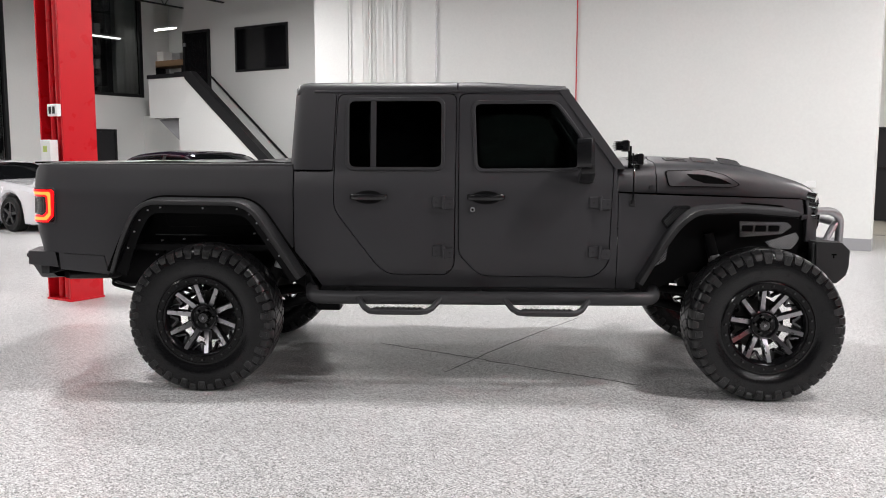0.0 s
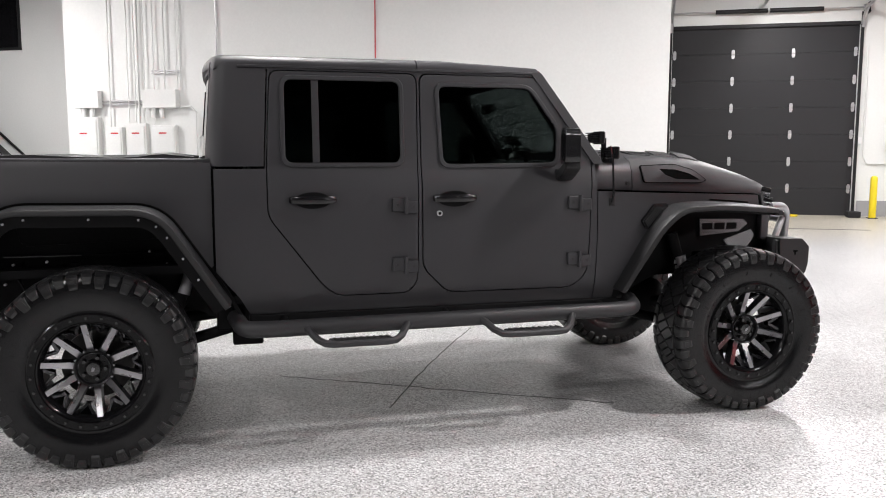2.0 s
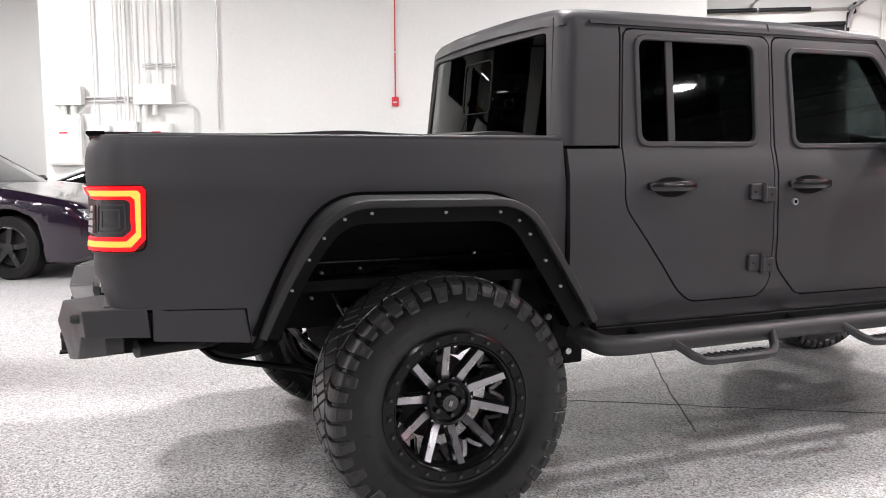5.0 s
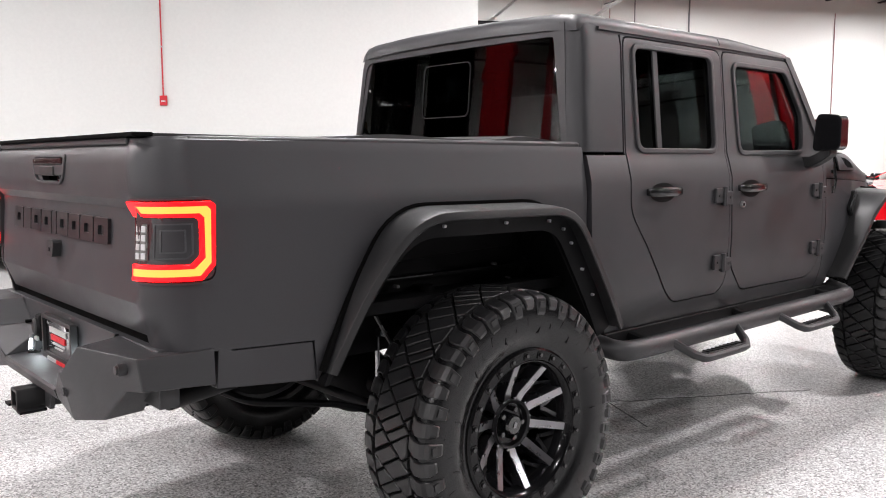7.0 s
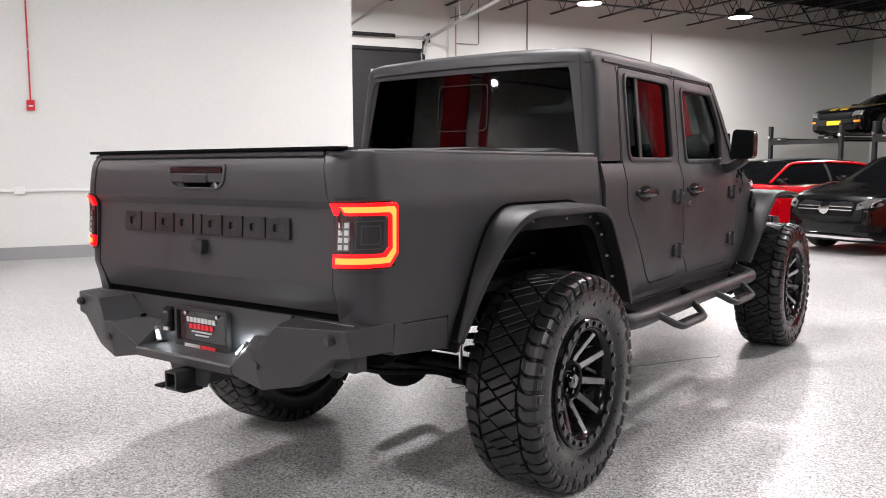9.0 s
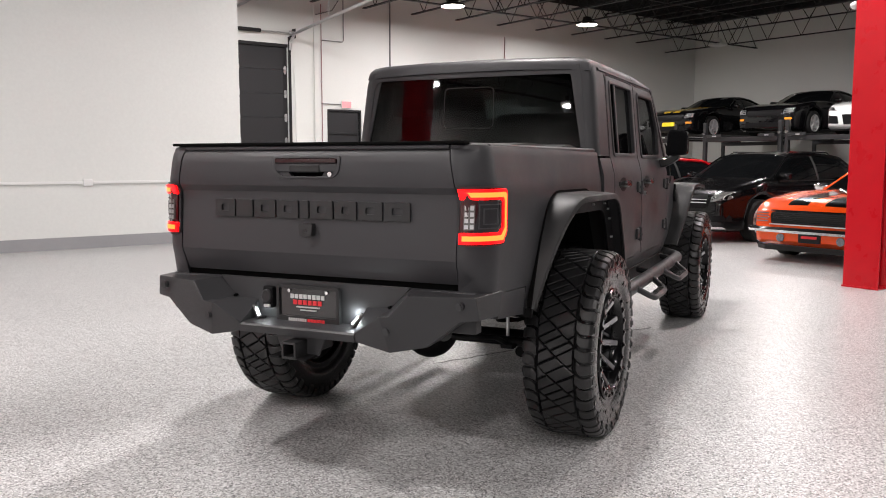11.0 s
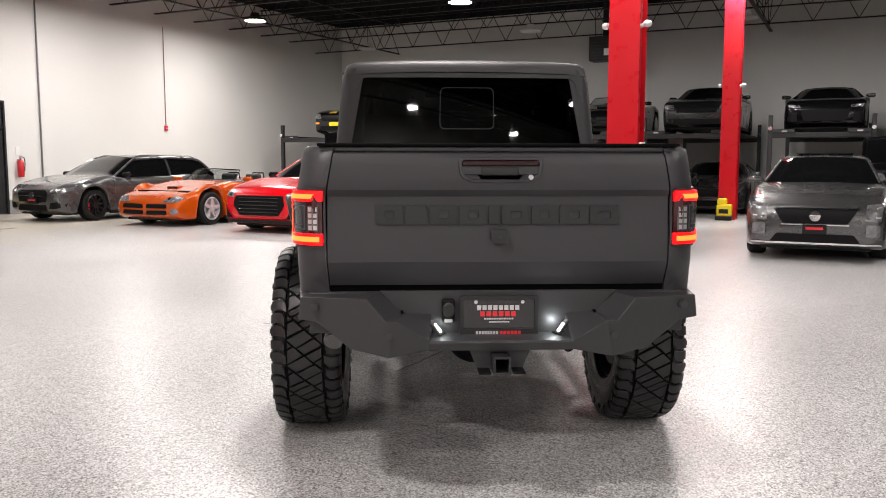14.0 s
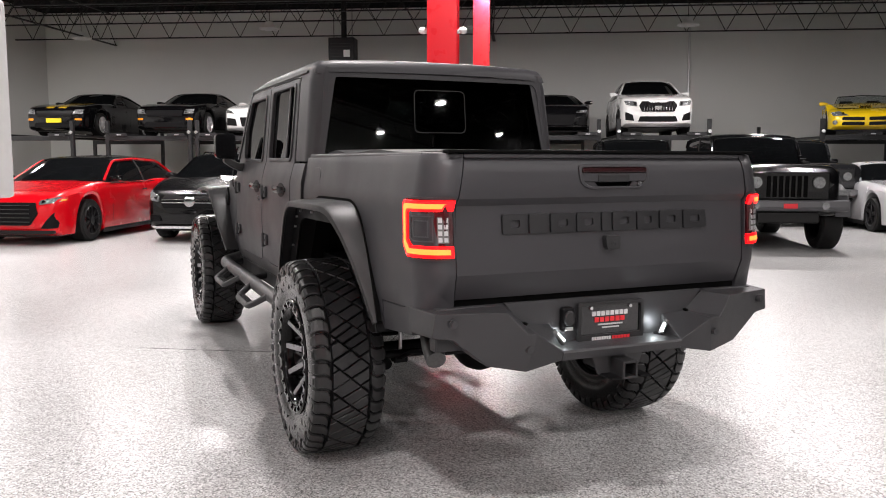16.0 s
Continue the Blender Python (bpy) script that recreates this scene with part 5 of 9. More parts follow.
    part("cowl_latch", boxes((0.93, 0.965, s * 0.79, s * 0.815, 1.17, 1.215)), BEDLINER, truck, bevel=0.006)
    # tail light: dark housing, smoked centre, lit C-shaped tube, reverse cluster
    tl = part("tail_light", sheet([rounded(grow([(-2.975, 1.258), (-2.975, 1.048), (-2.758, 1.048), (-2.752, 1.262)], -0.003), 0.03, 4)], bed_place(s, 0.012), 0.03, [-2.985 + 0.025 * k for k in range(9)]), LENS_RED, truck, "rectangular taillight with a lit red C-shaped bar", bevel=0.008)
    bez = [(-2.980, 1.264), (-2.980, 1.042), (-2.752, 1.042), (-2.746, 1.268)]
    part("light_bezel", sheet([rounded(grow(bez, 0.004), 0.032, 5), rounded(grow(bez, -0.004), 0.03, 5)], bed_place(s, 0.008), 0.012, [-2.985 + 0.025 * k for k in range(9)]), MATTE, tl, "body-coloured raised surround", bevel=0.004)
    part("smoked_lens", sheet([rounded([(-2.955, 1.218), (-2.955, 1.092), (-2.80, 1.092), (-2.80, 1.218)], 0.012, 3)], bed_place(s, 0.0125), 0.012, [-2.985 + 0.025 * k for k in range(9)]), LENS_SMOKE, tl, "smoked centre lens")
    for grow_by in (-0.010, -0.026):
        outl = [(-2.918, 1.212), (-2.918, 1.098), (-2.828, 1.098), (-2.806, 1.116), (-2.806, 1.212)]
        part("lens_ring", sheet([grow(outl, grow_by), grow(outl, grow_by - 0.004)], bed_place(s, 0.0150), 0.006, [-2.985 + 0.025 * k for k in range(9)]), FRAME_LINE, tl, "fine step in the smoked lens")
    rev = part("reverse_light", sheet([[(-2.958, 1.20), (-2.958, 1.105), (-2.922, 1.105), (-2.922, 1.20)]], bed_place(s, 0.019), 0.012, (-2.94,)), LED_CLUSTER, tl, "clear reverse lamp cluster")
    for k in range(8):
        u, v = -2.949 + 0.018 * (k % 2), 1.116 + 0.0235 * (k // 2)
        part("led", sheet([[(u - 0.006, v - 0.007), (u + 0.006, v - 0.007), (u + 0.006, v + 0.009), (u - 0.006, v + 0.009)]], bed_place(s, 0.021), 0.004), GALV, rev, "bright lamp reflector")
    cc = [(-2.974, 1.258), (-2.974, 1.218), (-2.812, 1.218), (-2.802, 1.208), (-2.802, 1.116), (-2.824, 1.094), (-2.974, 1.094), (-2.974, 1.050), (-2.797, 1.050), (-2.760, 1.088), (-2.755, 1.248), (-2.766, 1.259)]
    part("light_bar", sheet([cc], bed_place(s, 0.018), 0.015, [-2.985 + 0.025 * k for k in range(9)]), LED_RED, tl, "glowing red light bar", bevel=0.004)
    cc = [(-2.962, 1.246), (-2.962, 1.228), (-2.801, 1.228), (-2.789, 1.216), (-2.789, 1.110), (-2.816, 1.082), (-2.962, 1.082), (-2.962, 1.063), (-2.804, 1.063), (-2.774, 1.096), (-2.771, 1.236), (-2.781, 1.246)]
    part("light_core", sheet([cc], bed_place(s, 0.0205), 0.012, [-2.985 + 0.025 * k for k in range(9)]), LED_HOT, tl, "orange-hot core of the light bar", bevel=0.003)


for s in (-1, 1):
    ring = [(-2.795 - 0.112 * math.sin(a), s * (0.638 + 0.112 * math.cos(a))) for a in [math.pi / 2 * k / 8 for k in range(9)]] + [(-2.86, s * 0.60), (-2.795, s * 0.60)]
    part("corner_cap", loft([[(x, y, z) for x, y in ring] for z in (1.400, 1.428)]), MATTE, truck, bevel=0.006)
truck_side(-1)
truck_side(1)
part("fuel_door", sheet([rounded([(-1.50, 1.36), (-1.33, 1.36), (-1.31, 1.20), (-1.36, 1.16), (-1.50, 1.16)], 0.04, 4)], bed_place(1, 0.003), 0.006), MATTE, truck, "flush fuel filler flap", bevel=0.002)


# roof in two pieces, rolled at the edges
def roof_piece(name, x0, x1, rear):
    sec = [(-0.722, 1.872), (-0.724, 1.900), (-0.713, 1.925), (-0.682, 1.942), (-0.60, 1.950), (-0.3, 1.957), (0, 1.959)]
    sec = sec + [(-y, z) for y, z in sec[-2::-1]]
    xs = [x0 + (x1 - x0) * k / 10 for k in range(11)]
    drops = ((0.0, 0.075), (0.003, 0.050), (0.012, 0.028), (0.030, 0.011), (0.060, 0.003), (0.11, 0.0))
    if rear:
        xs = [x0 + q for q, _ in drops] + [x for x in xs if x > x0 + 0.13]
    rings = []
    for x in xs:
        dz = lerp(x - x0, drops) if rear else 0.0
        dz += 0.024 * max(0.0, x) / 0.5
        k = max(0.0, 1 - (x - x0) / 0.30) if rear else 0.0
        ring = []
        for y, z in sec:
            ring.append((x + 0.055 * k * (y / 0.72) ** 4, y * (1 - 0.02 * k), max(1.868, z - dz)))
        ring += [(x + 0.055 * k, 0.69, 1.866), (x + 0.055 * k, -0.69, 1.866)]
        rings.append(ring)
    part(name, loft(rings), MATTE, truck, "matte roof panel", angle=50)


roof_piece("roof_rear", -1.224, -0.147, True)
roof_piece("roof_front", -0.139, 0.535, False)
part("roof_seam", boxes((-0.147, -0.139, -0.64, 0.64, 1.87, 1.940)), GAP, truck)
for s in (-1, 1):
    bm = loft([[(x, s * y, z) for y, z in ((0.715, 1.876), (0.730, 1.882), (0.728, 1.892), (0.713, 1.895))] for x in (-1.05, -0.5, 0.2, 0.50)])
    part("drip_rail", bm, MATTE, truck)


# back of the cab with its window
def back_place(out=0.0):
    def place(u, v, d):
        x = -1.215 + 0.085 * (v - 1.43) - 0.035 * (1 - (u / 0.72) ** 2) - out + d
        return (x, u, v)
    return place


BACKWIN = [(0.694, 1.412), (-0.694, 1.412), (-0.640, 1.852), (0.640, 1.852)]
o = [(0.712, 1.392), (-0.712, 1.392), (-0.660, 1.905), (0.660, 1.905)]
yc = [-0.6 + 0.15 * k for k in range(9)]
back = part("cab_back", sheet([o, rounded(BACKWIN, 0.06, 6)], back_place(), 0.03, yc, (1.5, 1.6, 1.7, 1.8)), MATTE, truck, bevel=0.004)
part("rear_glass", sheet([rounded(grow(BACKWIN, 0.008), 0.06, 6)], back_place(-0.010), 0.005, yc, (1.5, 1.6, 1.7, 1.8)), GLASS_DARK, back, "dark tinted rear window")
sl = rounded([(0.160, 1.553), (-0.160, 1.553), (-0.157, 1.795), (0.157, 1.795)], 0.035, 5)
sli = rounded([(0.1565, 1.5575), (-0.1565, 1.5575), (-0.1535, 1.7915), (0.1535, 1.7915)], 0.032, 5)
part("slider_frame", sheet([sl, sli], back_place(-0.005), 0.006, yc), SLIDER_LINE, back, "fine grey frame of the sliding pane")
part("cab_back_lower", sheet([[(0.70, 0.75), (-0.70, 0.75), (-0.70, 1.392), (0.70, 1.392)]], lambda u, v, d: (-1.16 + d, u, v), 0.03), UNDER, truck)

part("bed_front", boxes((-1.200, -1.172, -0.755, 0.755, 0.88, 1.385)), UNDER, truck)
# windscreen and cowl
part("windscreen", sheet([rounded([(-0.66, 1.45), (0.66, 1.45), (0.60, 1.875), (-0.60, 1.875)], 0.04, 4)], lambda u, v, d: (0.84 - 0.72 * (v - 1.44) - d, u, v), 0.006), GLASS_CLEAR, truck, "flat windscreen glass")
for s in (-1, 1):
    part("windscreen_pillar", loft([[(0.865 - 0.73 * (z - 1.44) + dx, s * (y + dy), z) for dx, dy in ((-0.055, -0.05), (0.012, -0.05), (0.012, 0.012), (-0.05, 0.014))] for z, y in ((1.40, 0.772), (1.5, 0.762), (1.7, 0.742), (1.89, 0.715))]), MATTE, truck, angle=50)
part("windscreen_header", boxes((0.49, 0.56, -0.70, 0.70, 1.855, 1.905)), MATTE, truck, bevel=0.015)

# hood and cowl: lofted sections
HOOD_Z = [(0.86, 1.455), (1.10, 1.478), (1.247, 1.477), (1.464, 1.463), (1.645, 1.446), (1.826, 1.400), (2.0, 1.348), (2.12, 1.310), (2.17, 1.285), (2.19, 1.25)]
HOOD_W = [(0.86, 0.775), (1.10, 0.742), (1.5, 0.655), (1.9, 0.565), (2.12, 0.52), (2.19, 0.50)]
EDGE_Z = [(0.86, 1.262), (2.08, 1.212), (2.19, 1.17)]


def hood_ring(x, lift=0.0):
    t, w, e = smoothed(x, HOOD_Z) + lift, lerp(x, HOOD_W), lerp(x, EDGE_Z)
    half = [(w - 0.004, e), (w, e + 0.02), (w - 0.01, e + (t - e) * 0.45), (w - 0.045, e + (t - e) * 0.72), (w - 0.11, e + (t - e) * 0.84), (0.40, t - 0.016), (0.36, t - 0.002), (0.2, t + 0.002), (0, t + 0.004)]
    return [(x, -y, z) for y, z in half] + [(x, y, z) for y, z in half[-2::-1]] + [(x, w - 0.05, e), (x, -w + 0.05, e)]


part("cowl", loft([hood_ring(x) for x in (0.862, 0.95, 1.04, 1.100)]), MATTE, truck, angle=40)
hood = part("hood", loft([hood_ring(1.106 + (2.19 - 1.106) * k / 18) for k in range(19)]), MATTE, truck, "vented matte hood", angle=40)
for s in (-1, 1):
    def hood_side(u, v, d, s=s):
        w, e, t = lerp(u, HOOD_W), lerp(u, EDGE_Z), smoothed(u, HOOD_Z)
        k = (v - e) / (t - e)
        y = lerp(k, [(0, w), (0.45, w - 0.01), (0.72, w - 0.045), (0.84, w - 0.11), (1.0, w - 0.3)])
        return (u, s * (y + 0.016 - d), v + 0.002)
    vent_edge = [(1.165, 1.385), (1.42, 1.392), (1.55, 1.360), (1.645, 1.300), (1.60, 1.287), (1.185, 1.295)]
    slot_edge = [(1.295, 1.370), (1.42, 1.364), (1.52, 1.340), (1.60, 1.303), (1.42, 1.308), (1.335, 1.335)]
    part("vent_groove", sheet([rounded(grow(vent_edge, 0.005), 0.02, 3)], lambda u, v, d, f=hood_side: f(u, v, d + 0.006), 0.01, (1.3, 1.42, 1.55)), GAP, hood, "dark groove round the vent")
    part("side_vent", sheet([rounded(vent_edge, 0.02, 3), rounded(slot_edge, 0.01, 3)], hood_side, 0.012, (1.3, 1.42, 1.55)), MATTE, hood, "body-coloured scoop vent", bevel=0.004)
    part("side_vent_slot", sheet([rounded(slot_edge, 0.01, 3)], lambda u, v, d, f=hood_side: f(u, v, d + 0.004), 0.008, (1.42, 1.52)), GAP, hood, "dark vent slot")

    def slope(x, y):
        t, e, w = smoothed(x, HOOD_Z), lerp(x, EDGE_Z), lerp(x, HOOD_W)
        return t - 0.016 + (y - 0.40) / (w - 0.11 - 0.40) * (0.016 - 0.16 * (t - e)) if y > 0.40 else t - 0.002 - 0.014 * (y - 0.36) / 0.04
    for k in range(3):
        x0, y0 = 1.20 + 0.185 * k, 0.385 - 0.035 * k
        fr = part("louvre", loft([[(x0 + q, s * (y0 + dy), slope(x0 + q, y0 + dy) + h) for dy, h in ((0.0, 0.001), (0.125, 0.001), (0.120, 0.009), (0.005, 0.009))] for q in (0, 0.035, 0.07, 0.105, 0.14)]), BEDLINER, hood, "raised hood louvre", bevel=0.003)
        for i in range(3):
            y = y0 + 0.016 + 0.034 * i
            part("louvre_slot", loft([[(x0 + q, s * (y + dy), slope(x0 + q, y + dy) + h) for dy, h in ((0.0, 0.004), (0.022, 0.004), (0.022, 0.0105), (0.0, 0.0105))] for q in (0.012, 0.07, 0.128)]), GAP, fr, "dark louvre slot")
    part("hood_seal", loft([[(x, s * (lerp(x, HOOD_W) + dy), lerp(x, EDGE_Z) + dz) for dy, dz in ((-0.09, -0.03), (-0.012, -0.03), (-0.012, 0.006), (-0.09, 0.006))] for x in (0.87, 1.2, 1.6, 2.0, 2.12)]), GAP, truck)
    part("hood_pin", cyls(((1.07, s * 0.735, 1.29), (1.07, s * 0.757, 1.29), 0.012)), BEDLINER, hood)

# front end
part("grille", loft([[(x, y, z) for y, z in ((-w, 0.93), (w, 0.93), (w + 0.01, 1.14), (w - 0.03, 1.23), (-w + 0.03, 1.23), (-w - 0.01, 1.14))] for x, w in ((2.10, 0.54), (2.15, 0.53), (2.185, 0.50))]), MATTE, truck, "seven-slot grille panel", bevel=0.01)
for k in range(7):
    y = -0.24 + 0.08 * k
    part("grille_slot", boxes((2.180, 2.191, y - 0.022, y + 0.022, 0.98, 1.18)), GAP, truck)
for s in (-1, 1):
    h = part("headlight", cyls(((2.13, s * 0.40, 1.08), (2.20, s * 0.40, 1.08), 0.095), seg=28), GLOSS_BLACK, truck, "round black headlight")
    part("headlight_lens", cyls(((2.20, s * 0.40, 1.08), (2.212, s * 0.40, 1.08), 0.088, 0.07), seg=28), CHROME, h, "bright lens")
    part("turn_signal", boxes((1.93, 1.97, s * 0.70, s * 0.93, 1.105, 1.135)), LENS_SMOKE, truck, bevel=0.006)
    part("corner_lamp", cyls(((2.12, s * 0.50, 1.225), (2.165, s * 0.53, 1.215), 0.03), ((2.13, s * 0.51, 1.165), (2.175, s * 0.54, 1.155), 0.03), ((2.12, s * 0.51, 1.11), (2.165, s * 0.535, 1.105), 0.024)), CHROME, truck, "small chrome lamp cluster")
part("front_bumper", loft([[(x - 0.36 * max(0, abs(y) - 0.5), y, z) for x, z in ((2.16, 0.72), (2.28, 0.72), (2.335, 0.80), (2.335, 0.87), (2.27, 0.942), (2.16, 0.942))] for y in (-0.72, -0.5, 0.0, 0.5, 0.72)]), BUMPER_GREY, truck, "boxy steel front bumper", angle=20, bevel=0.008)
for s in (-1, 1):
    part("bumper_end", loft([[(2.10, s * y, 0.952), (2.255, s * y, 0.947), (2.306, s * y, 0.898), (2.303, s * y, 0.797), (2.289, s * y, 0.744), (2.233, s * y, 0.692), (2.11, s * y, 0.70)] for y in (0.60, 0.728, 0.735)]), BEDLINER, truck, "dark chamfered bumper end", angle=20)
    part("end_notch", boxes((2.195, 2.225, s * 0.733, s * 0.7365, 0.868, 0.878), (2.203, 2.213, s * 0.733, s * 0.7365, 0.850, 0.868)), GAP, truck, "small dark cut-out")
bm = bmesh.new()
for s in (-1, 1):
    tube(bm, bend([(2.15, s * 0.55, 1.135), (2.27, s * 0.51, 1.132), (2.35, s * 0.45, 1.09), (2.36, s * 0.42, 0.92)], 0.07), 0.026, 12)
    tube(bm, [(2.345, s * 0.43, 1.07), (2.30, s * 0.46, 1.02), (2.25, s * 0.48, 0.93)], 0.022, 10)
tube(bm, [(2.36, -0.42, 1.04), (2.365, 0, 1.05), (2.36, 0.42, 1.04)], 0.026, 12)
part("bull_bar", bm, BRUSHED, truck, "brushed steel tubular bull bar")


# ---- tailgate ----
def gate_x(v):
    return -2.908 - lerp(v, GATE_PROF)


gate_place = lambda out: (lambda u, v, d: (gate_x(v) - out + d, u, v))
GZ_CUTS = (0.93, 0.982, 1.005, 1.1, 1.2, 1.236, 1.262, 1.28, 1.31, 1.36, 1.385, 1.4)
pocket = rounded([(0.165, 1.386), (-0.168, 1.386), (-0.160, 1.315), (-0.125, 1.292), (0.120, 1.292), (0.155, 1.315)], 0.02, 4)
half_gate = [(lerp(v, BED_Y) - 0.1285, v) for v in (1.408, 1.37, 1.25, 1.1, 0.98, 0.888)]
gate = part("tailgate", sheet([half_gate[::-1] + [(-a, b) for a, b in half_gate], pocket], gate_place(0.0), 0.05, (-0.5, -0.25, 0, 0.25, 0.5), GZ_CUTS), MATTE, truck, "plain matte tailgate, shut", angle=17, bevel=0.004)
part("tailgate_seal", sheet([[(0.69, 1.40), (-0.69, 1.40), (-0.69, 0.86), (0.69, 0.86)]], lambda u, v, d: (-2.875 + d, u, v), 0.02), GAP, truck)
part("top_cap", boxes((-2.920, -2.86, -0.636, 0.636, 1.408, 1.428)), MATTE, gate, bevel=0.008)
part("handle_surround", sheet([pocket, rounded([(0.150, 1.376), (-0.153, 1.376), (-0.147, 1.322), (-0.116, 1.302), (0.111, 1.302), (0.142, 1.322)], 0.018, 4)], gate_place(0.006), 0.03), MATTE, gate, bevel=0.003)
part("brake_light", boxes((-2.940, -2.915, -0.148, 0.146, 1.356, 1.374)), mat("smoked_red_lens", (0.02, 0.004, 0.005), 0.15, vary=0.05), gate, "dark red high brake light", bevel=0.003)
part("handle_plate", boxes((-2.937, -2.90, -0.150, 0.148, 1.320, 1.354)), MATTE, gate, bevel=0.004)
part("handle_recess", boxes((-2.90, -2.885, -0.15, 0.15, 1.295, 1.38)), GAP, gate, "dark handle recess")
part("handle_lip", boxes((-2.942, -2.915, -0.07, 0.075, 1.318, 1.350)), BEDLINER, gate, bevel=0.005)
part("handle_base", sheet([rounded([(0.142, 1.322), (0.09, 1.322), (0.07, 1.302), (0.111, 1.302)], 0.006, 2), ], gate_place(-0.004), 0.02), MATTE, gate)
part("handle_base", sheet([rounded([(-0.09, 1.322), (-0.147, 1.322), (-0.116, 1.302), (-0.075, 1.302)], 0.006, 2)], gate_place(-0.004), 0.02), MATTE, gate)
part("key_lock", cyls(((-2.91, -0.118, 1.311), (-2.940, -0.118, 1.311), 0.010)), CHROME, gate, "chrome key lock")
cam_box = part("camera_box", sheet([rounded([(0.036, 1.110), (-0.033, 1.110), (-0.030, 1.056), (0.030, 1.056)], 0.012, 4)], gate_place(0.028), 0.03), BEDLINER, gate, "small reversing camera box", bevel=0.006)
part("camera_lens", cyls(((-2.935, 0, 1.078), (-2.944, 0, 1.078), 0.009)), GLOSS_BLACK, cam_box)
LETTER_BLACK = mat("satin_black_letter", (0.0098, 0.0098, 0.0108), 0.36, spec=0.5, vary=0.05)
# nine raised plain blocks where the model name stands
widths = (0.103, 0.082, 0.106, 0.104, 0.040, 0.106, 0.100, 0.108, 0.112)
y = 0.478
for k, w in enumerate(widths):
    o = rounded([(y, 1.202), (y - w, 1.202), (y - w - 0.004, 1.128), (y, 1.128)], 0.007, 3)
    loops = [o]
    if w > 0.09:
        loops.append(rounded([(y - 0.034, 1.180), (y - w + 0.030, 1.180), (y - w + 0.030, 1.152), (y - 0.034, 1.152)], 0.008, 3))
    part("letter_block", sheet(loops, gate_place(0.010), 0.012), LETTER_BLACK, gate, "raised black letter block", bevel=0.003)
    y -= w + 0.0105

# tonneau cover
def cover_z(x, y):
    return 1.437 + 0.016 * math.exp(-((x + 1.42) / 0.10) ** 2) + 0.010 * math.exp(-((x + 2.05) / 0.16) ** 2) + 0.004 * math.sin(7 * x) * math.cos(3 * y)


rings = []
for k in range(25):
    x = -2.88 + (2.88 - 1.27) * k / 24
    ys = [-0.67 + 1.34 * i / 14 for i in range(15)]
    rings.append([(x, yy, cover_z(x, yy) + 0.006 * (1 - (yy / 0.67) ** 2)) for yy in ys] + [(x, 0.67, 1.424), (x, -0.67, 1.424)])
part("bed_cover", loft(rings), TARP, truck, "black soft tonneau cover", angle=40)
part("cover_lip", boxes((-2.928, -2.87, -0.70, 0.70, 1.428, 1.440)), GAP, truck, "black rubber lip of the cover", bevel=0.004)

# ---- rear bumper ----
bumper = part("rear_bumper", boxes((-2.900, -2.84, -0.74, 0.74, 0.70, 0.862)), BUMPER_GREY, truck, "grey faceted steel rear bumper", bevel=0.006)
part("centre_plate", sheet([[(0.465, 0.868), (-0.465, 0.868), (-0.385, 0.780), (-0.30, 0.690), (0.30, 0.690), (0.385, 0.780)]], lambda u, v, d: (-2.910 + d, u, v), 0.012), BUMPER_GREY, bumper, bevel=0.002)
part("centre_shelf", loft([[(-2.88, s * y0, 0.702), (-2.98, s * y0, 0.698), (-3.024, s * y1, 0.692), (-3.030, s * y1, 0.684), (-3.020, s * y1, 0.654), (-2.88, s * y0, 0.648)] for s, y0, y1 in ((-1, 0.29, 0.275), (-1, 0.1, 0.1), (1, 0.1, 0.1), (1, 0.29, 0.275))]), BUMPER_GREY, bumper, "folded step of the bumper", angle=20)
